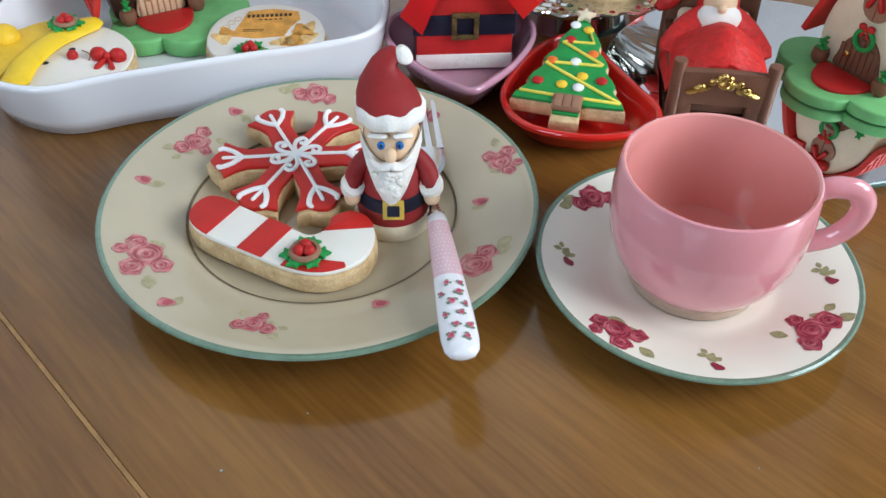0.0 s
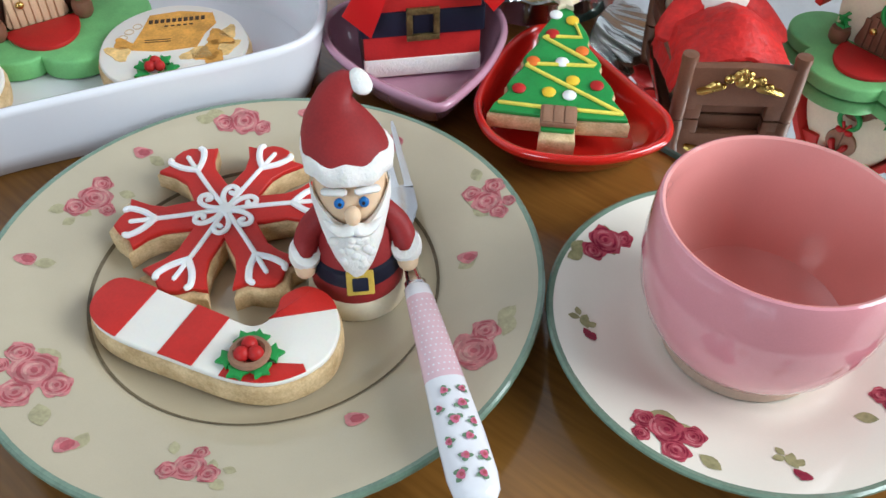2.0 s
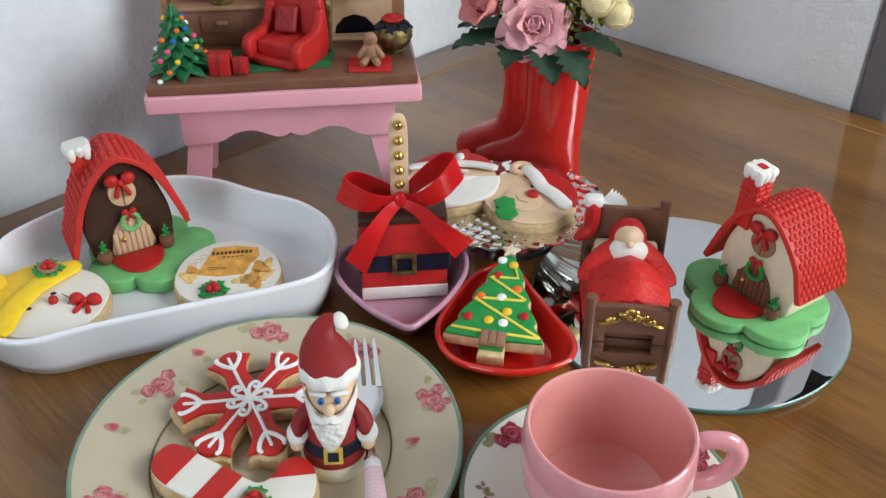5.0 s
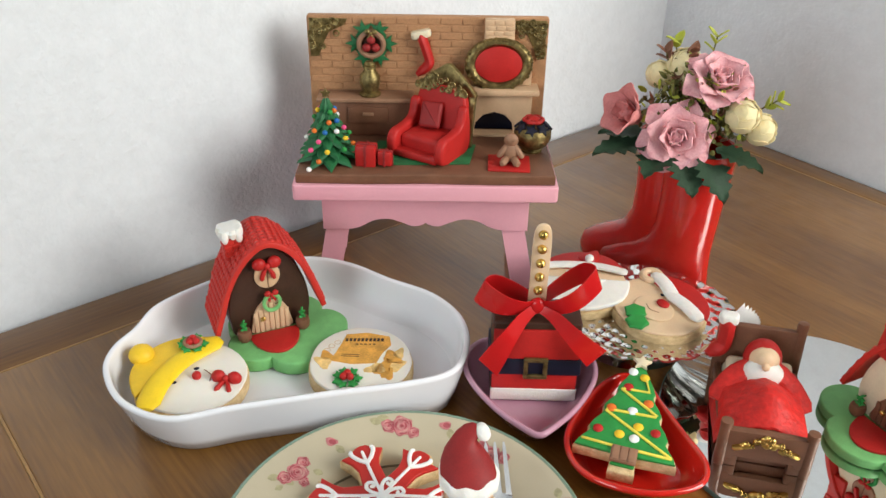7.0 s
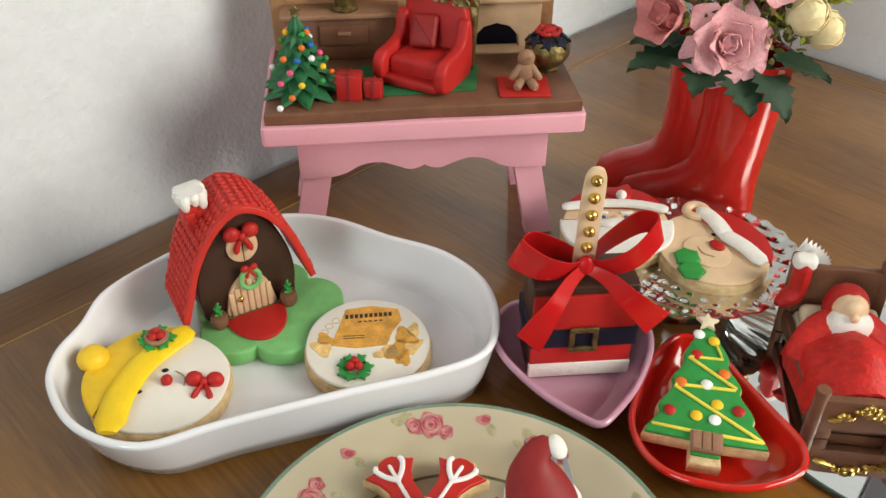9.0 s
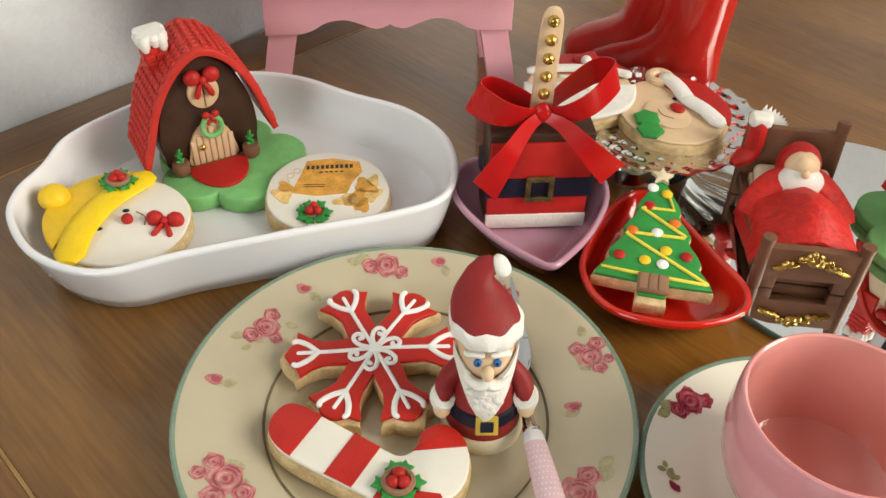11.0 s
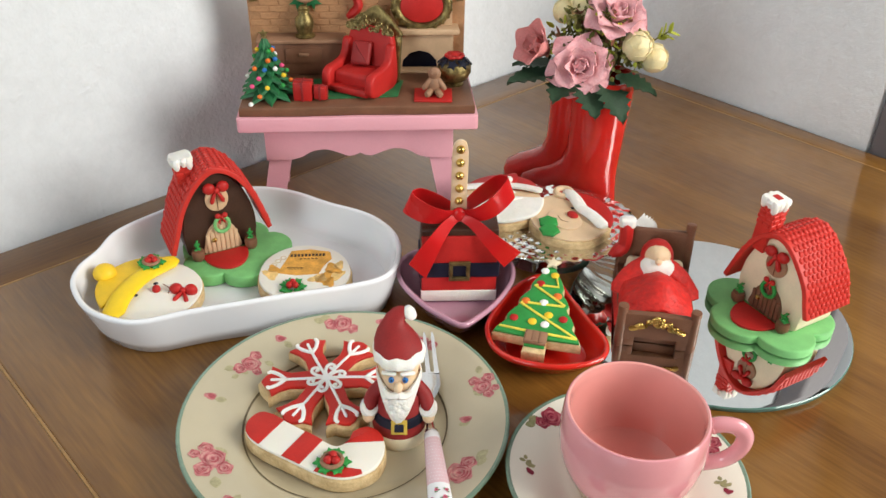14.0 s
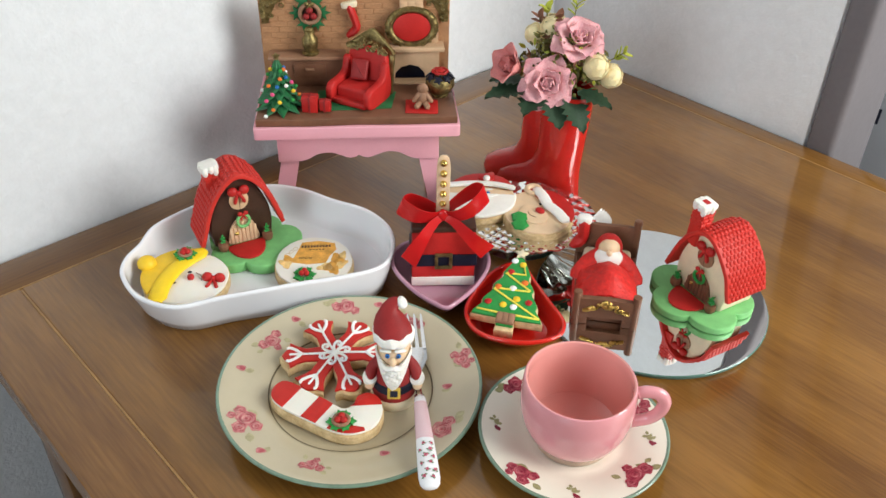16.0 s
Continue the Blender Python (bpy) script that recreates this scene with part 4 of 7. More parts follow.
def fork():
    ob = thing("fork", pose(0.0345, 0.2545, 0, 0, 0, 7.9), "steel dessert fork with a rose-printed porcelain handle", "fork")

    def mid(y):
        t = [(0, 0.0275), (0.03, 0.0262), (0.092, 0.0205), (0.115, 0.0170), (0.135, 0.0160), (0.15, 0.0165), (0.175, 0.0185), (0.20, 0.0225)]
        return surf([(a, b) for a, b in t], y)

    def body(sections, seg=18):
        return loft([[(w * math.cos(2 * math.pi * i / seg), y, mid(y) + h * math.sin(2 * math.pi * i / seg)) for i in range(seg)] for y, w, h in sections])
    part("handle", one(body([(0.0002, 0.0030, 0.0016), (0.0012, 0.0054, 0.0030), (0.0040, 0.0072, 0.0040), (0.010, 0.0080, 0.0044), (0.025, 0.0078, 0.0044), (0.047, 0.0069, 0.0042)])), PORCELAIN, ob, "white porcelain grip printed with tiny roses")
    part("handle", one(body([(0.047, 0.0069, 0.0042), (0.070, 0.0060, 0.0039), (0.088, 0.0052, 0.0036)])), HANDLE_PINK, ob, "pale pink dotted porcelain grip")
    part("handle", one(body([(0.088, 0.0052, 0.0036), (0.094, 0.0048, 0.0034), (0.0955, 0.0036, 0.0026)])), PORCELAIN, ob)
    part("ferrule", one(body([(0.0940, 0.0036, 0.0026), (0.0950, 0.0042, 0.0032), (0.0975, 0.0042, 0.0032), (0.0985, 0.0034, 0.0024)])), STEEL, ob, "ringed steel collar")
    part("neck", one(body([(0.098, 0.0032, 0.0020), (0.108, 0.0024, 0.0014), (0.120, 0.0026, 0.0011), (0.130, 0.0046, 0.0010), (0.137, 0.0080, 0.0009), (0.143, 0.0102, 0.0008), (0.150, 0.0106, 0.0008), (0.156, 0.0106, 0.0008)])), STEEL, ob)
    for k in range(4):
        x = -0.0087 + 0.0058 * k
        rows = [[(x + a * w, y, mid(y) + b * 0.0008) for a, b in ((1, 1), (-1, 1), (-1, -1), (1, -1))] for y, w in ((0.1545, 0.0019), (0.158, 0.0016), (0.175, 0.0014), (0.190, 0.0011), (0.1945, 0.0005))]
        part("tine", one(loft(rows)), STEEL, ob)
    rng = random.Random(21)

    def on_grip(u, y, lift):
        w = surf([(0, 0.0054), (0.004, 0.0072), (0.010, 0.0080), (0.025, 0.0078), (0.047, 0.0069), (0.092, 0.0052)], y) + 0.00005
        h = surf([(0, 0.0030), (0.004, 0.0040), (0.010, 0.0044), (0.047, 0.0042), (0.092, 0.0036)], y)
        a = math.pi / 2 - u / w
        return w * math.cos(a), y, mid(y) + h * math.sin(a) + lift

    def grip_patch(mesh, u, y, r, n, lift, slot, stretch=1.0):
        pts = blob(u, y, r, 3, 0.14, rng, n, stretch)
        v = [on_grip(p[0], p[1], lift) for p in pts] + [on_grip(u, y, lift)]
        mesh.add((v, [(i, (i + 1) % n, n) for i in range(n)]), slot)
    for k, (u, y) in enumerate(((-0.004, 0.009), (0.003, 0.008), (-0.001, 0.015), (0.0052, 0.0145), (-0.0052, 0.021), (0.002, 0.0215), (-0.001, 0.0285), (0.005, 0.027), (-0.0055, 0.034), (0.0028, 0.0345), (-0.002, 0.0405), (0.0045, 0.0405))):
        m = Mesh()
        s = 0.0013 if k % 3 else 0.0016
        for t in (0.8, 2.4, 4.0):
            grip_patch(m, u + 1.1 * s * math.cos(t + k), y + 1.1 * s * math.sin(t + k), 0.6 * s, 7, 0.00040, 2, 1.4)
        grip_patch(m, u, y, s, 12, 0.00060, 0)
        grip_patch(m, u + 0.0002, y, s * 0.5, 8, 0.00074, 1)
        part("rose_print", m, [GRIP_ROSE, ROSE_2, GRIP_LEAF], ob, "tiny printed rose", 0)
    dots = Mesh()
    for i in range(13):
        for j in range(-3, 4):
            grip_patch(dots, j * 0.0019 + (0.00095 if i % 2 else 0), 0.0495 + i * 0.0029, 0.0004, 6, 0.00024, 0)
    part("dot_print", dots, PORCELAIN, ob, "fine white printed dots", 0)


figurine()
snowflake()
candy_cane()
fork()
# ---- sugar houses ----
SHINGLE = bpy.data.meshes.new("shingle")


def make_shingle():
    m = Mesh()
    m.add(ball((0, 0, 0), (0.0029, 0.0024, 0.0017), 8, 4))
    SHINGLE.from_pydata(m.v, [], m.f)
    SHINGLE.polygons.foreach_set("use_smooth", [True] * len(SHINGLE.polygons))
    SHINGLE.materials.append(ROOF_R)


make_shingle()
WALL_OUT = [(-0.0285, 0.0), (-0.0325, 0.010), (-0.0335, 0.022), (-0.0305, 0.038), (-0.0230, 0.054), (-0.0120, 0.066), (0.0, 0.0705), (0.0120, 0.066), (0.0230, 0.054), (0.0305, 0.038), (0.0335, 0.022), (0.0325, 0.010), (0.0285, 0.0), (0.0, -0.0004)]
ROOF_LINE = [(-0.0455, 0.0080), (-0.0395, 0.0240), (-0.0325, 0.0430), (-0.0225, 0.0590), (-0.0110, 0.0700), (0.0, 0.0745), (0.0110, 0.0715), (0.0225, 0.0620), (0.0325, 0.0460), (0.0400, 0.0270), (0.0445, 0.0140)]


def sugar_house(m, label, wall_m, door_m, window_m, depth, chimney, lawn_turn, lawn_off, pot_lift, flip=1, lawn_r=0.0475, lawn_t=0.0105, eave=0.0):
    """chimney: its place on the roof, foot height and height; flip: -1 turns the long eave to the other side."""
    ob = thing("sugar_house", m, label, "sugar house", "sugar houses")
    lobes = []
    for i in range(90):
        a = 2 * math.pi * i / 90
        r = lawn_r * (0.86 + 0.27 * abs(math.cos(2.5 * a + radians(lawn_turn))) ** 0.75)
        lobes.append((r * 1.06 * math.cos(a) + lawn_off[0], r * 0.98 * math.sin(a) + lawn_off[1]))
    part("lawn", one(slab(lobes, 0, lawn_t, 0.0016, 3)), LAWN_G, ob, "pale green flower-shaped base")
    up = Matrix.Translation((0, 0, lawn_t))
    y0 = -0.012
    out = smooth_loop(WALL_OUT, 4)
    part("wall", one(slab(out, -y0 - depth + 0.004, -y0, 0.0012, 3), up @ UPRIGHT), wall_m, ob)
    ends = [(x + 0.35 * eave * max(0, 1 - i / 2), z + eave * max(0, 1 - i / 2.5)) for i, (x, z) in enumerate(ROOF_LINE)]
    line = smooth_path([(x * flip, 0, z) for x, z in ends][::flip], 4)
    n = len(line)
    prof = []
    for side, k in ((0.0022, 1), (-0.0022, -1)):
        seq = range(n) if k == 1 else reversed(range(n))
        for i in seq:
            d = (line[min(i + 1, n - 1)] - line[max(i - 1, 0)]).normalized()
            nn = Vector((-d.z, 0, d.x))
            p = line[i] + nn * side
            prof.append((p.x, p.z))
    roof = part("roof", one(slab(prof, -y0 - depth, -y0 + 0.006, 0.0008, 2), up @ UPRIGHT), ROOF_R, ob, "curved red scalloped roof", 55)
    rows = 30
    lens = [0.0]
    for a, b in zip(line, line[1:]):
        lens.append(lens[-1] + (b - a).length)
    cols = int((depth + 0.004) / 0.0050)
    for i in range(rows):
        s = lens[-1] * (i + 0.5) / rows
        k = next(j for j in range(1, n) if lens[j] >= s)
        t = (s - lens[k - 1]) / (lens[k] - lens[k - 1])
        p = line[k - 1].lerp(line[k], t)
        d = (line[k] - line[k - 1]).normalized()
        ang = math.degrees(math.atan2(d.z, d.x))
        for j in range(cols):
            y = y0 - 0.0035 + 0.0050 * (j + 0.5 + (0.5 if i % 2 else 0)) - 0.0005
            if y > y0 + depth - 0.002:
                continue
            q = new("shingle", SHINGLE)
            q.parent = roof
            q.matrix_local = up @ pose(p.x - d.z * 0.0021, y, p.z + d.x * 0.0021, 0, -ang, 0) @ pose(0, 0, 0, 0, 9 if p.x > 0 else -9, 0)
    stack = up @ pose(chimney[0], chimney[1], chimney[2], 0, chimney[4], 0)
    ch = part("chimney", one(slab(rrect(0.0145, 0.0145, 0.001, 2), 0, chimney[3], 0.0006, 2), stack), ROOF_R, ob, "red brick chimney")
    br = one(slab(rrect(0.0062, 0.0020, 0.0006, 2), 0, 0.0036, 0.0005, 1))
    brick_mesh = None
    for lev in range(4):
        for side in range(4):
            for h in (-1, 1):
                q = pose(0, 0, 0, 0, 0, 90 * side) @ pose(h * 0.0035 + (0.0012 if lev % 2 else -0.0008), -0.0071, chimney[3] - 0.0225 + lev * 0.0046)
                if brick_mesh is None:
                    b = part("brick", br, ROOF_R, ch)
                    brick_mesh = b.data
                else:
                    b = new("brick", brick_mesh)
                    b.parent = ch
                b.matrix_local = stack @ q
    cap = Mesh()
    base = stack @ pose(0, 0, chimney[3] - 0.030)
    cap.add(slab(rrect(0.0182, 0.0182, 0.003, 4), 0.0262, 0.0325, 0.0022, 3), 0, base)
    snow = part("snow", cap, FOND_W, ob, "white icing snow cap with drips")
    for k, (x, y, r, h) in enumerate(((-0.0055, -0.0070, 0.0036, 0.005), (0.001, -0.0075, 0.0036, 0.0030), (0.0055, -0.0070, 0.0036, 0.0065), (0.0072, 0.002, 0.0036, 0.005), (-0.0072, 0.001, 0.0036, 0.0040), (0.0070, -0.004, 0.0034, 0.004), (-0.0070, -0.005, 0.0034, 0.0030))):
        part("drip", one(tube([(x, y, 0.030), (x, y, 0.030 - h)], [r, r * 0.8], 10), base), FOND_W, snow)
    if wall_m is PALE:
        part("flue", one(slab(rrect(0.0075, 0.0060, 0.001, 2), 0.0322, 0.0328, 0.0002, 1), base), FOND_R, ch, "red chimney opening")
    f = y0
    win = part("window", one(slab(circle(0.0105, 28), 0, 0.0028, 0.0010, 2), up @ pose(0, f + 0.0006, 0.0480) @ UPRIGHT), window_m, ob, "round shuttered window")
    part("groove", box((0, f - 0.0024, 0.0480 + lawn_t), (0.0006, 0.0006, 0.019), 0.0001), MILK, win)
    part("bow", bow_mesh(0.0112), FOND_R, ob, "red sugar bow").matrix_local = up @ pose(0, f - 0.004, 0.0575)
    door = smooth_loop([(-0.0165, 0.001), (-0.0160, 0.010), (-0.0125, 0.020), (-0.0060, 0.0265), (0.0, 0.0280), (0.0060, 0.0265), (0.0125, 0.020), (0.0160, 0.010), (0.0165, 0.001), (0.0, 0.0005)], 4)
    dr = part("door", one(slab(door, 0, 0.0030, 0.0010, 2), up @ pose(0, f + 0.0006, 0) @ UPRIGHT), door_m, ob, "arched plank door")
    for k in range(-3, 4):
        hgt = 0.0245 - abs(k) * 0.0024
        part("plank", box((k * 0.0043, f - 0.0026, lawn_t + hgt / 2 + 0.001), (0.0036, 0.0016, hgt), 0.0006), door_m, dr)
    part("wreath", torus((0.001, f - 0.005, lawn_t + 0.0265), 0.0066, 0.0016, 24, 8, pose(0, 0, 0, 90)), FOND_G if wall_m is PALE else LAWN_G, ob, "green wreath on the door")
    part("bow", bow_mesh(0.0056), FOND_R, ob, "small red bow").matrix_local = up @ pose(0.001, f - 0.006, 0.0340)
    part("knob", ball((-0.0075, f - 0.0042, lawn_t + 0.0130), (0.0024, 0.0016, 0.0019), 12, 8), GOLD, dr, "gold knob")
    mat_out = [(x, y) for x, y in circle(0.0205, 36, 0, f - 0.005, 0.0285) if y < f - 0.0045]
    part("doormat", one(slab(mat_out, lawn_t - 0.0002, lawn_t + 0.0023, 0.0008, 2)), FOND_R, ob, "red half-round doormat")
    for s in (-1, 1):
        pot = part("flower_pot", lathe([(0, 0.0104), (0.0038, 0.0104), (0.0056, 0.0130), (0.0060, 0.0165), (0.0052, 0.0195), (0.0036, 0.0200), (0, 0.0196)], 18, (s * 0.0245, f - 0.007, lawn_t - 0.0105)), MILK, ob, "round chocolate flower pot")
        rng = random.Random(30 + s)
        for k in range(4):
            q = pose(s * 0.0245, f - 0.007, lawn_t + 0.0093 + 0.0022 * k, rng.uniform(50, 80), 0, 80 * k + 20)
            part("leaf", one(slab(star(5, 0.0038 - 0.0004 * k + pot_lift, 0.0020, 90), -0.0005, 0.0009, 0.0004, 2), q), FOND_G, pot)
    return ob


sugar_house(pose(-0.1690, 0.5590, 0.0100, 0, 0, 30) @ Matrix.Diagonal((0.90, 0.94, 1.02, 1)), "chocolate sugar house with red scalloped roof in the tray", CHOC, CREAMP, CREAMP, 0.040, (-0.0195, 0.0080, 0.0500, 0.030, -5), 30, (0.0100, -0.0150), 0.0, 1, 0.0440)
sugar_house(pose(0.2830, 0.5065, 0.0046, 0, 0, -58) @ Matrix.Diagonal((0.92, 0.92, 0.94, 1)), "cream sugar house with red scalloped roof on the mirror", PALE, MILK, MILK2, 0.046, (-0.0220, -0.0080, 0.0520, 0.046, 4), 60, (-0.0015, -0.0060), 0.0012, -1, 0.0470, 0.0080, 0.013)


def round_biscuit(ob, r, h, squash=1.0, seed=0):
    rng = random.Random(seed)
    out = [(r * (1 + 0.008 * math.sin(5 * a + seed) + rng.uniform(-0.004, 0.004)) * math.cos(a), r * squash * (1 + 0.008 * math.sin(4 * a)) * math.sin(a)) for a in (2 * math.pi * i / 60 for i in range(60))]
    part("biscuit", one(slab(out, 0, h, 0.0024, 4)), BISCUIT, ob)
    return out


def snow_face():
    ob = thing("snowman_cookie", pose(-0.2030, 0.4835, 0.0128, 3, 3, 22) @ Matrix.Diagonal((0.96, 0.96, 1, 1)), "round biscuit with white face and yellow sugar hat", "cookie")
    out = round_biscuit(ob, 0.0410, 0.0110, 0.97, 1)
    top = grow(out, -0.0012)
    part("icing", one(slab(top, 0.0106, 0.0130, 0.0010, 3)), ICING_W, ob, "smooth white sugar-paste face")
    hat = clip(clip(grow(out, 0.0012), 1.0, -0.95, -0.0200), 0, -1, 0.050)
    part("hat", one(slab(hat, 0.0126, 0.0160, 0.0013, 3)), FOND_Y, ob, "yellow sugar-paste hat")
    band = smooth_path([(-0.0290, -0.0270, 0.0158), (-0.0215, -0.0080, 0.0162), (-0.0060, 0.0130, 0.0162), (0.0175, 0.0300, 0.0158)], 6)
    part("hat_band", one(tube(band, 0.0086, 12, 0.34, (0, 0, 1))), mat("bright_yellow_paste", (0.88, 0.60, 0.02), 0.45, var=0.06, scale=90), ob, "smooth yellow hat brim")
    part("pompom", ball((-0.0335, 0.0245, 0.0165), (0.0092, 0.0092, 0.0074), 18, 10), FOND_Y, ob, "yellow pompom")
    part("nose", ball((0.0040, -0.0030, 0.0145), 0.0034, 14, 9), FOND_R, ob)
    for x, y in ((-0.0120, -0.0060), (0.0042, 0.0062)):
        part("eye", ball((x, y, 0.0132), (0.0021, 0.0015, 0.0008), 10, 6), NAVY, ob)
    part("mouth", one(tube(smooth_path([(0.0098, 0.0040, 0.0130), (0.0140, -0.0020, 0.0131), (0.0128, -0.0085, 0.0130)], 4), 0.0004, 6)), MILK2, ob)
    part("bow_tie", bow_mesh(0.0106, 0.5), FOND_R, ob, "red sugar bow tie").matrix_local = pose(0.0240, -0.0115, 0.0150, -75, 0, -20)
    holly(ob, (0.0030, 0.0270, 0.0186), 0.0070, random.Random(8), True, 6)


def printed_cookie():
    ob = thing("printed_cookie", pose(-0.0895, 0.5180, 0.0098, 3, 0, 4), "oval biscuit with a printed orange envelope picture", "cookie")
    out = round_biscuit(ob, 0.0375, 0.0115, 1.0, 2)
    part("icing", one(slab(grow(out, -0.0012), 0.0112, 0.0138, 0.0010, 3)), ICING_W, ob, "printed white sugar-paste disc")
    z = 0.0139
    m = Mesh()
    m.add(slab([(-0.0215, -0.0020), (-0.0060, -0.0050), (0.0115, -0.0030), (0.0150, 0.0080), (0.0205, 0.0170), (0.0185, 0.0265), (0.0020, 0.0300), (-0.0135, 0.0275), (-0.0165, 0.0150)], z - 0.0004, z + 0.0002, 0.0001, 1), 0)
    rng = random.Random(6)
    for x, y, r, s in ((-0.0265, -0.0040, 0.0048, 1), (-0.0245, 0.0030, 0.004, 0), (0.0170, -0.0080, 0.0058, 0), (0.0270, -0.0050, 0.0042, 1), (0.0120, -0.0090, 0.0050, 1), (0.0225, 0.0030, 0.0055, 0), (0.0270, 0.0080, 0.0038, 1), (0.0210, -0.0140, 0.0040, 0)):
        m.add(slab(blob(x, y, r, 3, 0.25, rng, 16, 1.5, rng.uniform(0, 3)), z - 0.0004, z + 0.0003, 0.0001, 1), s)
    for k in range(5):
        a = 2.35 + 0.22 * k
        m.add(torus((0.0270 * math.cos(a), 0.0255 * math.sin(a), z), 0.0022, 0.0003, 14, 5), 2)
    part("picture_print", m, [PRINT_ORANGE, mat("pale_orange_print", (0.80, 0.52, 0.20), 0.5, var=0.3, scale=150, bump=0), mat("beige_print", (0.62, 0.47, 0.30), 0.5, bump=0)], ob, "printed orange envelope and ribbons", 0)
    m = Mesh()
    for k in range(10):
        m.add(slab(rrect(0.0020, 0.0034, 0.0002, 1, -0.0125 + k * 0.0029, 0.0210 + k * 0.00015), z, z + 0.0004, 0.0001, 1))
    for k in range(5):
        m.add(slab(rrect(0.0020, 0.0011, 0.0002, 1, -0.0045 + k * 0.0031, 0.0166 + k * 0.00015), z, z + 0.0004, 0.0001, 1))
    for k in range(2):
        m.add(slab(rrect(0.0130, 0.0006, 0.0002, 1, -0.0080, 0.0050 - k * 0.0018), z, z + 0.0004, 0.0001, 1))
    part("label_bars", m, PRINT_DARK, ob, "dark printed bars", 0)
    holly(ob, (-0.0070, -0.0205, 0.0138), 0.0068, random.Random(9), True, 7, False)


snow_face()
printed_cookie()
# ---- in the small dishes ----


def cake():
    ob = thing("cake_pop", pose(0.0330, 0.5265, 0.0066, 0, 0, 5), "square chocolate cake on a stick with red satin bow", "cake")
    w, d, h = 0.060, 0.030, 0.065
    part("cake_block", one(slab(rrect(w, d, 0.0015, 3), 0, h, 0.0015, 3)), CHOC, ob)
    fr = -d / 2
    part("front_panel", one(slab(rrect(w - 0.001, h - 0.006, 0.0008, 2, 0, (h - 0.006) / 2 + 0.001), 0, 0.0024, 0.0007, 2), pose(0, fr + 0.0004, 0) @ UPRIGHT), FOND_R, ob, "red sugar-paste front")
    part("hem", one(slab(rrect(w, 0.0100, 0.001, 2, 0, 0.0050), 0, 0.0036, 0.0009, 2), pose(0, fr + 0.0004, 0) @ UPRIGHT), FOND_W, ob, "white sugar-paste hem")
    part("belt", one(slab(rrect(w + 0.0030, d + 0.0068, 0.0016, 3), 0.0232, 0.0362, 0.0006, 2)), NAVY, ob, "dark navy belt")
    q = pose(0.0, fr - 0.0030, 0.0297) @ UPRIGHT @ Matrix.Diagonal((1.0, 1.15, 1, 1))
    buckle = Mesh()
    for c, s in (((0, 0.0062), (0.0165, 0.0030)), ((0, -0.0062), (0.0165, 0.0030)), ((0.0067, 0), (0.0031, 0.0094)), ((-0.0067, 0), (0.0031, 0.0094))):
        buckle.add(slab(rrect(s[0], s[1], 0.0005, 2, *c), 0, 0.0022, 0.0005, 2), 0, q)
    part("buckle", buckle, OLD_GOLD, ob, "square gold buckle")
    stick = one(slab(smooth_loop([(-0.0056, 0.0), (-0.0060, 0.030), (-0.0060, 0.060), (-0.0042, 0.0700), (0.0, 0.0725), (0.0042, 0.0700), (0.0060, 0.060), (0.0060, 0.030), (0.0056, 0.0), (0, -0.0005)], 4), 0, 0.0030, 0.0008, 2), pose(-0.001, 0.0, h - 0.0005, 4, 0, 0) @ UPRIGHT)
    st = part("stick", stick, SKIN, ob, "beige sugar stick with gold pearls")
    for k in range(5):
        part("pearl", one(ball((0, 0.0655 - 0.0112 * k, 0.0038), 0.0033, 14, 9), pose(-0.001, 0.0, h - 0.0005, 4, 0, 0) @ UPRIGHT), GOLD, st, "shiny gold sugar pearl")
    c = Vector((-0.001, -0.0050, h + 0.0095))
    bow = part("knot", one(ball(tuple(c + Vector((0, -0.003, 0))), (0.0058, 0.0036, 0.0062), 14, 9)), RIBBON, ob, "red satin ribbon knot")
    for s in (-1, 1):
        lift = 0.0200 if s > 0 else 0.0095
        pts = [(0.002, -0.001, 0.0), (0.012, -0.007, 0.10 * lift), (0.025, -0.009, 0.45 * lift), (0.0370, -0.0045, 0.92 * lift), (0.0382, 0.001, 0.98 * lift), (0.030, 0.007, 0.85 * lift), (0.014, 0.006, 0.38 * lift), (0.002, 0.002, 0.0)]
        pts = [c + Vector((s * x, y * 1.15, z * 1.15)) for x, y, z in pts]
        path = smooth_path(pts, 5)
        n = len(path)
        wid = [0.0065 + 0.0145 * math.sin(math.pi * min(1, i / n * 1.0)) ** 0.8 for i in range(n)]
        ups = [(-s * 0.35, -0.25, 1.0)] * n
        part("loop", one(ribbon_strip(path, wid, ups)), RIBBON, ob, "red satin bow loop", 60)
        tail = [(0.001, -0.004, -0.001), (0.009, -0.010, -0.005), (0.018, -0.0185, -0.0140), (0.025, -0.0205, -0.0260), (0.0320, -0.0205, -0.0400)] if s < 0 else [(0.001, -0.004, -0.001), (0.011, -0.010, -0.004), (0.022, -0.0180, -0.0120), (0.032, -0.0195, -0.0220), (0.0415, -0.0165, -0.0330)]
        path = smooth_path([c + Vector((s * x, y, z)) for x, y, z in tail], 5)
        n = len(path)
        part("tail", one(ribbon_strip(path, [0.0060 + 0.0120 * (i / n) ** 0.8 for i in range(n)], [(s * 0.78, -0.22 * math.sin(i / n * 5), 0.66) for i in range(n)])), RIBBON, ob, "red satin ribbon tail", 60)


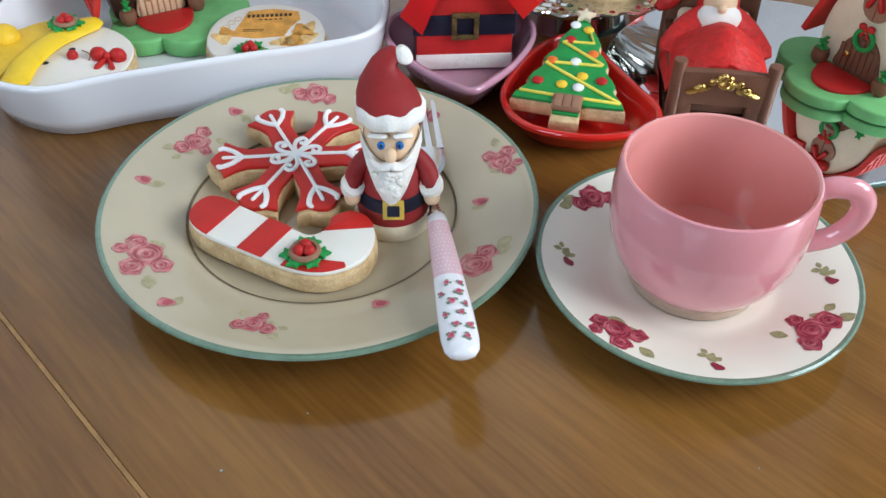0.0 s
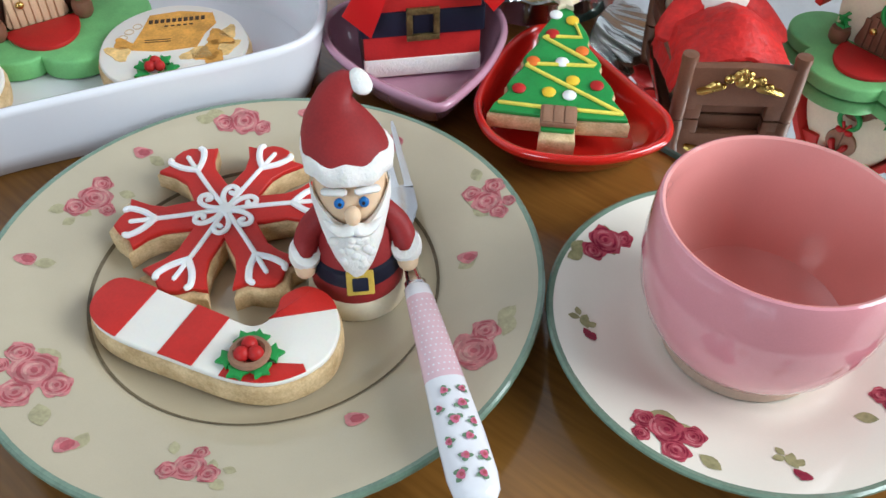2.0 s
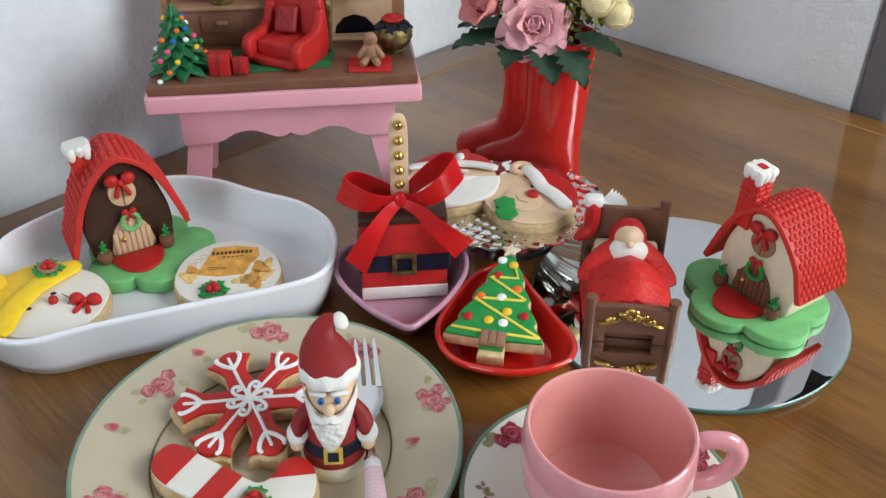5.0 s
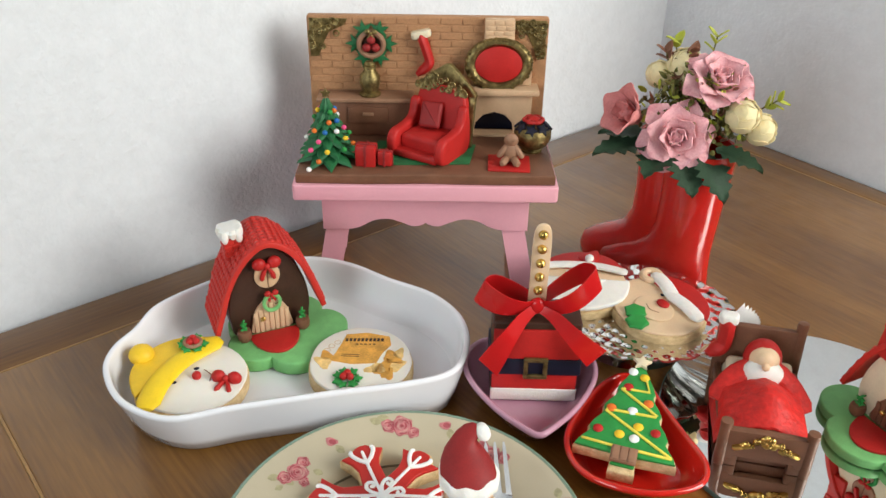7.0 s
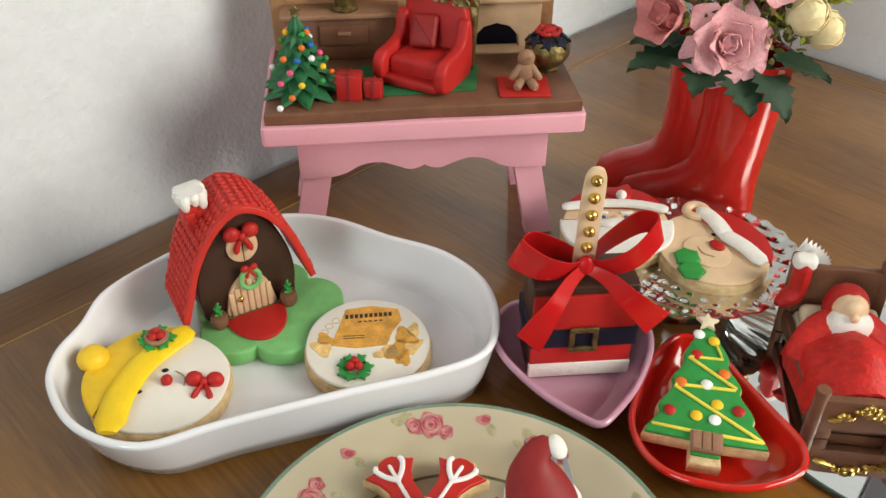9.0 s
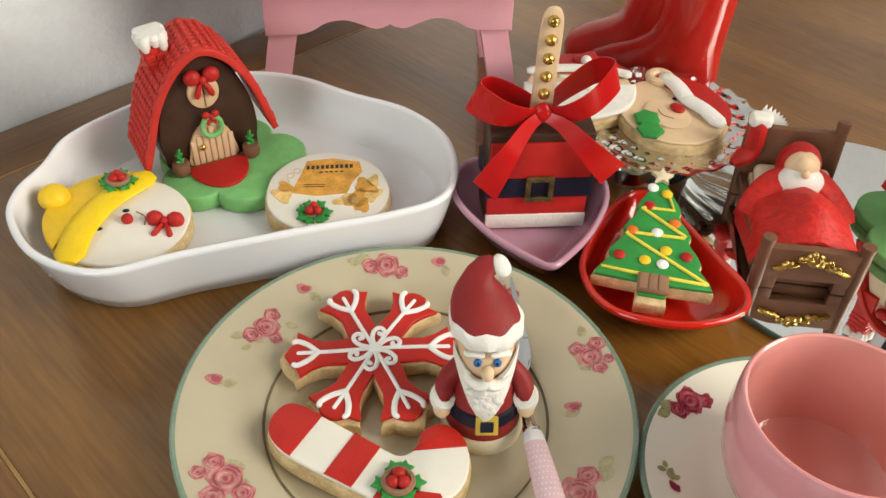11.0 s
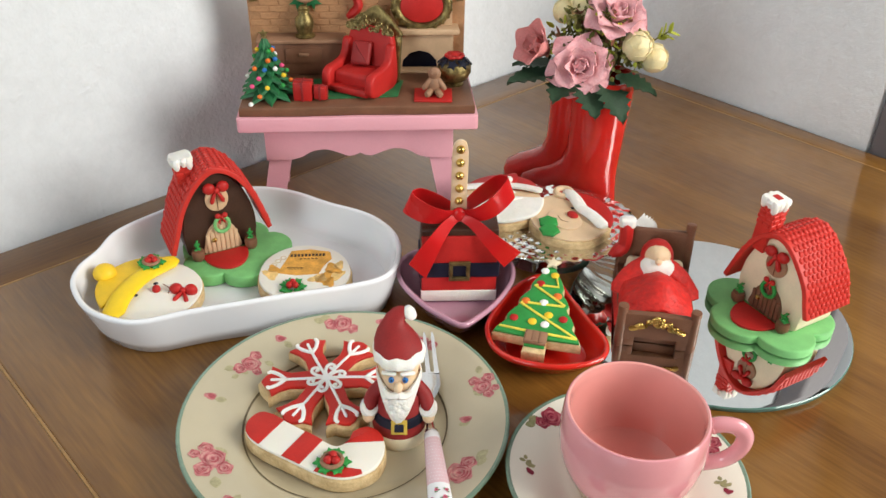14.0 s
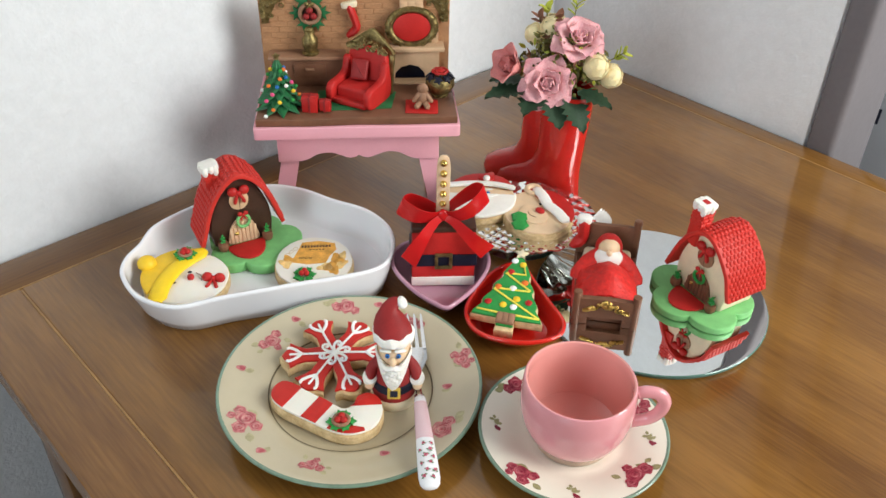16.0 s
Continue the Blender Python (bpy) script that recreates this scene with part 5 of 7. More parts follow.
def tree_cookie():
    ob = thing("tree_cookie", pose(0.0925, 0.4475, 0.0115, 9, 0, -12), "fir-tree biscuit with green icing and coloured dots", "cookie")
    half = [(0.0075, -0.0005), (0.0315, 0.0005), (0.0300, 0.0050), (0.0262, 0.0105), (0.0240, 0.0140), (0.0250, 0.0180), (0.0232, 0.0225), (0.0190, 0.0290), (0.0178, 0.0325), (0.0188, 0.0365), (0.0168, 0.0410), (0.0130, 0.0470), (0.0118, 0.0505), (0.0126, 0.0545), (0.0105, 0.0600), (0.0060, 0.0690), (0.0028, 0.0765)]
    tree = half + [(-x, y) for x, y in reversed(half)]
    cut = [(0.0080, -0.0130)] + half + [(-x, y) for x, y in reversed(half)] + [(-0.0080, -0.0130)]
    part("biscuit", one(slab([(x * 1.04, y * 1.02) for x, y in cut], 0, 0.0100, 0.0018, 3)), BISCUIT, ob)
    part("icing", one(slab(tree, 0.0098, 0.0124, 0.0009, 3)), FOND_G, ob, "flat green icing")
    part("icing", one(slab(rrect(0.0150, 0.0090, 0.0008, 2, 0, -0.0045), 0.0098, 0.0120, 0.0006, 2)), FOND_G, ob)
    tk = part("trunk", one(slab(rrect(0.0165, 0.0120, 0.0008, 2, 0, -0.0020), 0.0122, 0.0150, 0.0007, 2)), MILK2, ob, "square milk-chocolate trunk")
    for k in (-1, 0, 1):
        part("plank", box((k * 0.0050, -0.0020, 0.0151), (0.0044, 0.0108, 0.0009), 0.0003), MILK2, tk)
    for col, a, b in ((PIPING, 0.893, -0.073), (FOND_Y, 0.847, 0.06), (FOND_R, 0.706, -0.09), (FOND_O, 0.44, -0.221), (PIPING, 0.45, 0.001), (FOND_O, 0.563, 0.15), (FOND_R, 0.193, -0.308), (FOND_Y, 0.18, -0.084), (FOND_Y, 0.294, 0.09), (PIPING, 0.166, 0.07), (FOND_R, 0.267, 0.271)):
        part("dot", lathe([(0, 0.0122), (0.0030, 0.0122), (0.0033, 0.0132), (0.0024, 0.0140), (0, 0.0142)], 16, (b * 0.062, a * 0.078, 0)), col, ob)
    zig = [(0.0040, 0.0675), (0.0085, 0.0540), (-0.0085, 0.0530), (-0.0098, 0.0525), (0.0160, 0.0350), (0.0152, 0.0342), (-0.0165, 0.0325), (-0.0170, 0.0315), (0.0285, 0.0040)]
    part("garland", one(tube([(x, y, 0.0128) for x, y in zig], 0.0010, 8)), mat("yellow_piping", (0.82, 0.70, 0.10), 0.4, var=0.08, scale=150), ob, "zigzag yellow piping")
    part("garland", one(tube([(-0.0275, 0.0052, 0.0128), (-0.0100, 0.0042, 0.0128), (0.0285, 0.0036, 0.0128)], 0.0010, 8)), bpy.data.materials["yellow_piping"], ob, "yellow piping")
    part("star", one(slab(star(5, 0.0068, 0.0034), 0, 0.0030, 0.0008, 2), pose(0, 0.0790, 0.0122)), PALE, ob, "pale sugar star")


cake()
tree_cookie()

# ---- the silver dish and its biscuits ----


FOIL = mat("white_crimped_foil", (0.86, 0.85, 0.83), 0.3, 0.35, var=0.05, scale=80, bump=0.3)


def silver_dish():
    ob = thing("silver_dish", pose(0.1110, 0.5940, 0, 0, 0, 4), "fluted silver metal dish with a crimped handle", "dish")
    seg = 168
    rings = []
    for r, z, fl in ((0.034, 0.0, 0), (0.040, 0.0, 0), (0.038, 0.004, 0), (0.036, 0.012, 0), (0.046, 0.0205, 0.2), (0.062, 0.0262, 0.8), (0.0745, 0.0308, 1.6), (0.0760, 0.0318, 1.6)):
        rings.append([(r * math.cos(2 * math.pi * i / seg), 0.84 * r * math.sin(2 * math.pi * i / seg), z + 0.0006 * fl * math.sin(28 * 2 * math.pi * i / seg)) for i in range(seg)])
    for k in range(46):
        r = 0.0755 - 0.0748 * k / 45
        ring = []
        for i in range(seg):
            x, y = r * math.cos(2 * math.pi * i / seg), 0.84 * r * math.sin(2 * math.pi * i / seg)
            z = 0.0296 + 0.0034 * max(0.0, (r - 0.054) / 0.0215) ** 1.6
            quilt = abs(math.sin((x + y) * 260)) * abs(math.sin((x - y) * 260))
            flute = 0.0009 * math.sin(28 * 2 * math.pi * i / seg) * max(0.0, (r - 0.054) / 0.0215)
            ring.append((x, y, z + flute + 0.0014 * quilt * min(1.0, (0.0760 - r) / 0.008)))
        rings.append(ring)
    part("dish", one(loft(rings)), mat("quilted_silver", (0.78, 0.77, 0.75), 0.10, 1.0, var=0.06, scale=60, bump=0.2), ob, smooth=45)
    v, f = [], []
    n = 22
    for j, (r, z) in enumerate(((0.0, 0.0310), (0.011, 0.0325), (0.021, 0.0345))):
        for i in range(n):
            a = radians(-46 + 92 * i / (n - 1))
            up = 0.0016 * (j + 0.2) * (1 if i % 2 else -1)
            v.append((0.068 + r * math.cos(a), -0.012 + 0.006 * (i / n - 0.5) + (r + 0.004) * math.sin(a) * 0.8, z + up))
    m = len(v)
    v += [(x, y, z - 0.0012) for x, y, z in v]
    for j in range(2):
        for i in range(n - 1):
            a = j * n + i
            f.append((a, a + 1, a + n + 1, a + n))
            f.append((a + m, a + n + m, a + n + 1 + m, a + 1 + m))
    edge = [i for i in range(n)] + [n - 1 + n, n - 1 + 2 * n] + [2 * n + i for i in reversed(range(n - 1))] + [n]
    f += [(a, b, b + m, a + m) for a, b in zip(edge, edge[1:] + edge[:1])]
    part("handle", (v, f), FOIL, ob, "crimped silver handle", 20)


def face_cookie_bear():
    """Round bear face with a red and white hat; its top points along +Y."""
    ob = thing("bear_cookie", pose(0.1265, 0.5900, 0.0310, 3, 2, -52) @ Matrix.Diagonal((0.90, 0.90, 0.74, 1)), "round biscuit with peach bear face and red hat", "cookie")
    out = round_biscuit(ob, 0.0410, 0.0115, 0.95, 3)
    part("icing", one(slab(grow(out, -0.0012), 0.0112, 0.0140, 0.0012, 3)), SKIN, ob, "smooth peach sugar-paste face")
    part("muzzle", one(slab(circle(0.0180, 36, 0.002, -0.0080, 0.0150), 0.0136, 0.0160, 0.0013, 3)), SKIN, ob)
    part("nose", ball((0.003, 0.0010, 0.0172), (0.0062, 0.0046, 0.0026), 16, 9), FOND_R, ob)
    for s in (-1, 1):
        part("eye", ball((s * 0.012 + 0.004, 0.0110, 0.0143), (0.0020, 0.0015, 0.0008), 10, 6), NAVY, ob)
    part("smile", one(tube(smooth_path([(-0.005, -0.0100, 0.0161), (0.002, -0.0125, 0.0162), (0.009, -0.0095, 0.0161)], 4), 0.0004, 6)), MILK2, ob)
    part("ear", torus((-0.0330, 0.0220, 0.0150), 0.0072, 0.0037, 22, 9), SKIN, ob, "ring-shaped peach ear")
    hat = clip(grow(out, 0.0010), 0, -1, -0.0165)
    part("hat", one(slab(hat, 0.0134, 0.0165, 0.0012, 3)), FOND_R, ob, "red sugar-paste hat")
    for x0, x1, y0, y1 in ((-0.0280, -0.0030, 0.0240, 0.0165), (0.0000, 0.0310, 0.0150, 0.0120)):
        part("fur_band", one(tube(smooth_path([(x0, y0, 0.0168), ((x0 + x1) / 2, (y0 + y1) / 2 + 0.001, 0.0176), (x1, y1, 0.0168)], 5), 0.0066, 12, 0.5, (0, 0, 1))), FOND_W, ob, "white textured hat band")
    for a, t in ((-0.0045, 25), (0.0045, -20)):
        part("leaf", one(slab(star(6, 0.0098, 0.0082, t), 0, 0.0042, 0.0016, 3), pose(0.0030 + a * 1.2, -0.0285 - a * 0.9, 0.0138)), FOND_G, ob, "green sugar holly leaf")


def face_cookie_beard():
    ob = thing("bearded_cookie", pose(0.0690, 0.6160, 0.0310, 3, -2, -3) @ Matrix.Diagonal((0.92, 1.0, 0.76, 1)), "biscuit face with white beard and red hat", "cookie")
    out = smooth_loop([(-0.0400, -0.0050), (-0.0310, -0.0270), (0.0, -0.0390), (0.0310, -0.0270), (0.0400, -0.0050), (0.0340, 0.0180), (0.0180, 0.0330), (-0.0100, 0.0350), (-0.0320, 0.0200)], 6)
    part("biscuit", one(slab(out, 0, 0.0105, 0.0022, 4)), BISCUIT, ob)
    part("icing", one(slab(grow(out, -0.0012), 0.0102, 0.0128, 0.0010, 3)), SKIN, ob, "peach sugar-paste face")
    beard = clip(grow(out, 0.0004), 0, 1, 0.0005)
    part("beard", one(slab(beard, 0.0124, 0.0172, 0.0020, 3)), FOND_W, ob, "white textured beard")
    for s in (-1, 1):
        part("moustache", one(tube(smooth_path([(0, -0.0035, 0.0176), (s * 0.009, -0.0055, 0.0182), (s * 0.020, -0.0015, 0.0174)], 5), [0.0045, 0.0045, 0.0044, 0.0042, 0.0040, 0.0036, 0.0030, 0.0024, 0.0018, 0.0012, 0.0008], 10, 0.6, (0, 0, 1))), FOND_W, ob)
        part("eye", ball((s * 0.0085, 0.0062, 0.0130), (0.0020, 0.0016, 0.0010), 10, 6), FOND_B, ob)
        part("eyebrow", one(tube([(s * 0.0055, 0.0108, 0.0134), (s * 0.0125, 0.0112, 0.0134)], 0.0016, 8, 0.6)), FOND_W, ob)
    part("nose", ball((0, 0.0005, 0.0160), 0.0042, 14, 9), SKIN, ob)
    hat = clip(grow(out, 0.0012), 0, -1, -0.0150)
    part("hat", one(slab(hat, 0.0122, 0.0165, 0.0016, 3)), FOND_R, ob, "red sugar-paste hat")
    part("hat_flap", one(slab(smooth_loop([(-0.004, 0.028), (0.012, 0.038), (0.014, 0.026), (0.006, 0.020)], 5), 0.0155, 0.0190, 0.0014, 3)), FOND_R, ob)
    part("fur_band", one(tube(smooth_path([(-0.0350, 0.0140, 0.0162), (-0.0120, 0.0168, 0.0172), (0.0150, 0.0165, 0.0172), (0.0360, 0.0120, 0.0162)], 5), 0.0040, 10, 0.7, (0, 0, 1))), FOND_W, ob, "white textured hat band")
    part("pompom", ball((0.0060, 0.0240, 0.0200), 0.0040, 14, 9), FOND_W, ob)


silver_dish()
face_cookie_bear()
face_cookie_beard()
# ---- the little bed on the mirror ----
MIRROR_TOP = 0.0044


BLANKET_R = mat("embossed_red_paste", (0.56, 0.020, 0.016), 0.55, var=0.2, scale=190, fine=420, bump=0.9, dist=0.0016)


def bed():
    ob = thing("toy_bed", pose(0.1880, 0.5070, MIRROR_TOP, 0, 0, -7), "brown sugar-paste toy bed with red blanket", "bed")
    w, l = 0.0525, 0.087
    for s in (-1, 1):
        part("post", lathe([(0, 0), (0.0038, 0), (0.0040, 0.003), (0.0037, 0.031), (0.0041, 0.033), (0.0038, 0.0355), (0, 0.036)], 14, (s * w / 2, -l / 2, 0)), MILK, ob)
        post = part("post", lathe([(0, 0), (0.0038, 0), (0.0040, 0.003), (0.0037, 0.049), (0.0041, 0.052), (0.0037, 0.055), (0, 0.0555)], 14), MILK, ob)
        post.matrix_local = pose(s * w / 2, l / 2, 0, -6, 0, 0)
        part("side_rail", box((s * w / 2, 0, 0.0130), (0.0050, l - 0.006, 0.0090), 0.0012), MILK, ob)
    fb = part("footboard", one(slab([(-w / 2, 0.0060), (-0.019, 0.0060), (-0.0185, 0.0085), (0.0185, 0.0085), (0.019, 0.0060), (w / 2, 0.0060), (w / 2, 0.0295), (0, 0.0305), (-w / 2, 0.0295)], -0.0028, 0.0028, 0.0008, 2), pose(0, -l / 2, 0) @ UPRIGHT), MILK, ob, "grained brown footboard")
    for s in (-1, 1):
        part("foot_block", box((s * (w / 2 - 0.0065), -l / 2, 0.0045), (0.0085, 0.0050, 0.0088), 0.0008), MILK, ob)
    part("headboard", one(slab(rrect(w, 0.036, 0.002, 3, 0, 0.030), -0.0028, 0.0028, 0.0008, 2), pose(0, l / 2, 0, -6, 0, 0) @ UPRIGHT), MILK, ob, "grained brown headboard")
    rng = random.Random(17)
    for k in range(15):
        x = rng.uniform(-0.014, 0.014)
        z = 0.0215 + (1 - abs(x) / 0.015) * rng.uniform(-0.001, 0.0065) - 0.002 * (abs(x) > 0.01)
        part("gold_flower", ball((x, -l / 2 - 0.0036, z), (rng.uniform(0.0022, 0.0042), 0.0018, rng.uniform(0.0016, 0.0030)), 8, 6), GOLD, fb, "gold leaf flower")
    for s in (-1, 1):
        part("gold_leaf", tube([(s * 0.009, -l / 2 - 0.0036, 0.0205), (s * 0.0185, -l / 2 - 0.0034, 0.0175)], [0.0022, 0.0030], 7, 0.6), GOLD, fb, "gold leaf")
    part("underframe", box((0, 0.000, 0.0058), (w - 0.012, l - 0.006, 0.0110), 0.001), MILK, ob)
    part("mattress", one(slab(rrect(w - 0.006, l - 0.008, 0.003, 4), 0.0105, 0.0205, 0.003, 3)), PALE, ob, "cream mattress")
    nx, ny = 28, 30
    v, f = [], []
    for lay in range(2):
        for j in range(ny):
            for i in range(nx):
                u, t = i / (nx - 1) * 2 - 1, j / (ny - 1)
                x = u * (w / 2 + 0.0045)
                y = -l / 2 + 0.004 + t * 0.058
                hump = 0.0200 * math.exp(-(u / 0.62) ** 2) * math.exp(-((t - 0.42) / 0.48) ** 2)
                z = 0.0225 + hump + 0.0012 * noise.noise((x * 220, y * 220, 0)) + 0.0016 * noise.noise((x * 60, y * 60, 3))
                e = max(0.0, abs(u) - 0.80) / 0.20
                z -= 0.020 * e ** 1.4 * (0.55 + 0.5 * t)
                if t > 0.86:
                    z += 0.0028 * math.sin((t - 0.86) / 0.14 * math.pi)
                v.append((x, y, z - 0.0022 * lay))
    k = nx * ny
    for j in range(ny - 1):
        for i in range(nx - 1):
            a = j * nx + i
            f += [(a, a + 1, a + nx + 1, a + nx), (a + k, a + nx + k, a + nx + 1 + k, a + 1 + k)]
    rim = list(range(nx)) + [j * nx + nx - 1 for j in range(1, ny)] + [(ny - 1) * nx + i for i in reversed(range(nx - 1))] + [j * nx for j in reversed(range(1, ny - 1))]
    f += [(a, b, b + k, a + k) for a, b in zip(rim, rim[1:] + rim[:1])]
    part("blanket", (v, f), BLANKET_R, ob, "embossed red sugar-paste blanket", 60)
    fold = smooth_path([(-w / 2 - 0.001, 0.0020, 0.0195), (-0.0195, 0.0120, 0.0270), (-0.010, 0.0155, 0.0335), (0, 0.0130, 0.0360), (0.010, 0.0155, 0.0335), (0.0195, 0.0120, 0.0270), (w / 2 + 0.001, 0.0020, 0.0195)], 5)
    part("blanket_fold", one(tube(fold, 0.0078, 12, 0.40)), BLANKET_R, ob, "turned-down red blanket edge", 60)
    for s in (-1, 1):
        part("pillow", one(slab(rrect(0.0180, 0.0160, 0.004, 4), 0, 0.0080, 0.0035, 3), pose(s * 0.0135, l / 2 - 0.0130, 0.0200, 25, 0, 0)), PALE, ob, "cream pillow")
    # the sleeper: one plain mesh
    m = Mesh()
    m.add(ball((0, 0.0015, 0.0066), (0.0092, 0.0085, 0.0104), 22, 12), 0)
    m.add(ball((0, -0.0035, 0.0088), (0.0072, 0.0058, 0.0066), 16, 10), 1)
    m.add(ball((0, -0.0062, 0.0098), (0.0050, 0.0036, 0.0050), 14, 9), 1)
    m.add(ball((0, -0.0058, 0.0014), (0.0104, 0.0066, 0.0088), 18, 11), 2)
    m.add(ball((0, -0.0085, -0.0048), (0.0088, 0.0046, 0.0074), 14, 9), 2)
    m.add(ball((0, -0.0104, 0.0085), 0.0020, 10, 7), 1)
    d = part("figurine", m, [FOND_R, SKIN, FOND_W], None, "", 50)
    d.matrix_world = pose(0.1880, 0.5070, MIRROR_TOP, 0, 0, -7) @ pose(0, l / 2 - 0.0205, 0.0270, -8, 0, 0) @ Matrix.Diagonal((1.42, 1.42, 1.42, 1))
    tagged(d, "sleeping sugar figurine with white beard in the bed", "figurine")
    o = thing("stocking", pose(0.1880, 0.5070, MIRROR_TOP, 0, 0, -7) @ pose(-w / 2 + 0.0010, l / 2 - 0.0035, 0.0540, 0, 0, 0) @ Matrix.Diagonal((1.3, 1.2, 1.25, 1)), "small red sugar stocking with white cuff on the bedpost", "stocking")
    a, b = Mesh(), Mesh()
    a.add(tube(smooth_path([(0, 0, 0), (0.0003, 0, -0.011), (-0.0008, -0.001, -0.0165), (-0.0052, -0.003, -0.0200)], 4), [0.0056] * 8 + [0.0060] * 3 + [0.0056, 0.0048], 12, 0.75))
    b.add(slab(rrect(0.0105, 0.0085, 0.003, 4), -0.001, 0.0052, 0.0018, 3))
    part("sock", a, FOND_R, o)
    part("cuff", b, FOND_W, o, "white cuff")


bed()
# ---- the pink stool with the sugar fireplace scene ----
STOOL = pose(-0.0640, 0.6900, 0, 0, 0, 6.5)
SEAT_Z = 0.1085


def stool():
    ob = thing("pink_stool", STOOL, "small pink painted wooden stool with a scalloped apron", "stool")
    part("seat", one(slab(rrect(0.2070, 0.1240, 0.003, 3), SEAT_Z - 0.0135, SEAT_Z, 0.0014, 3)), PINK_PAINT, ob)
    side = smooth_path([(-0.0600, 0.0600, 0), (-0.0520, 0.0625, 0), (-0.0420, 0.0680, 0), (-0.0300, 0.0695, 0), (-0.0200, 0.0665, 0), (-0.0110, 0.0630, 0), (-0.0040, 0.0638, 0), (0.0, 0.0660, 0)], 5)
    wave = [(p.x, p.y) for p in side] + [(-p.x, p.y) for p in reversed(side[:-1])]
    outline = [(-0.0835, SEAT_Z - 0.0137), (-0.0835, 0.0595)] + wave + [(0.0835, 0.0595), (0.0835, SEAT_Z - 0.0137)]
    for y in (-0.040, 0.040):
        part("apron", one(slab(outline, -0.0045, 0.0045, 0.0008, 2), pose(0, y, 0) @ UPRIGHT), PINK_PAINT, ob, "scalloped pink apron", 30)
    for sx in (-1, 1):
        for sy in (-1, 1):
            rows = []
            for z, x in ((0.0, 0.0830), (0.0012, 0.0835), (SEAT_Z - 0.0140, 0.0650)):
                rows.append([(sx * x + a * 0.0095, sy * 0.0325 + b * 0.0070, z) for a, b in ((1, 1), (-1, 1), (-1, -1), (1, -1))])
            part("leg", one(loft(rows)), PINK_PAINT, ob, "splayed pink leg", 30)


stool()
SET = STOOL @ pose(-0.0985, -0.0590, SEAT_Z)
BASE_T = 0.0085


def on_set(x, y, z=BASE_T, rz=0):
    return SET @ pose(x, y, z, 0, 0, rz)


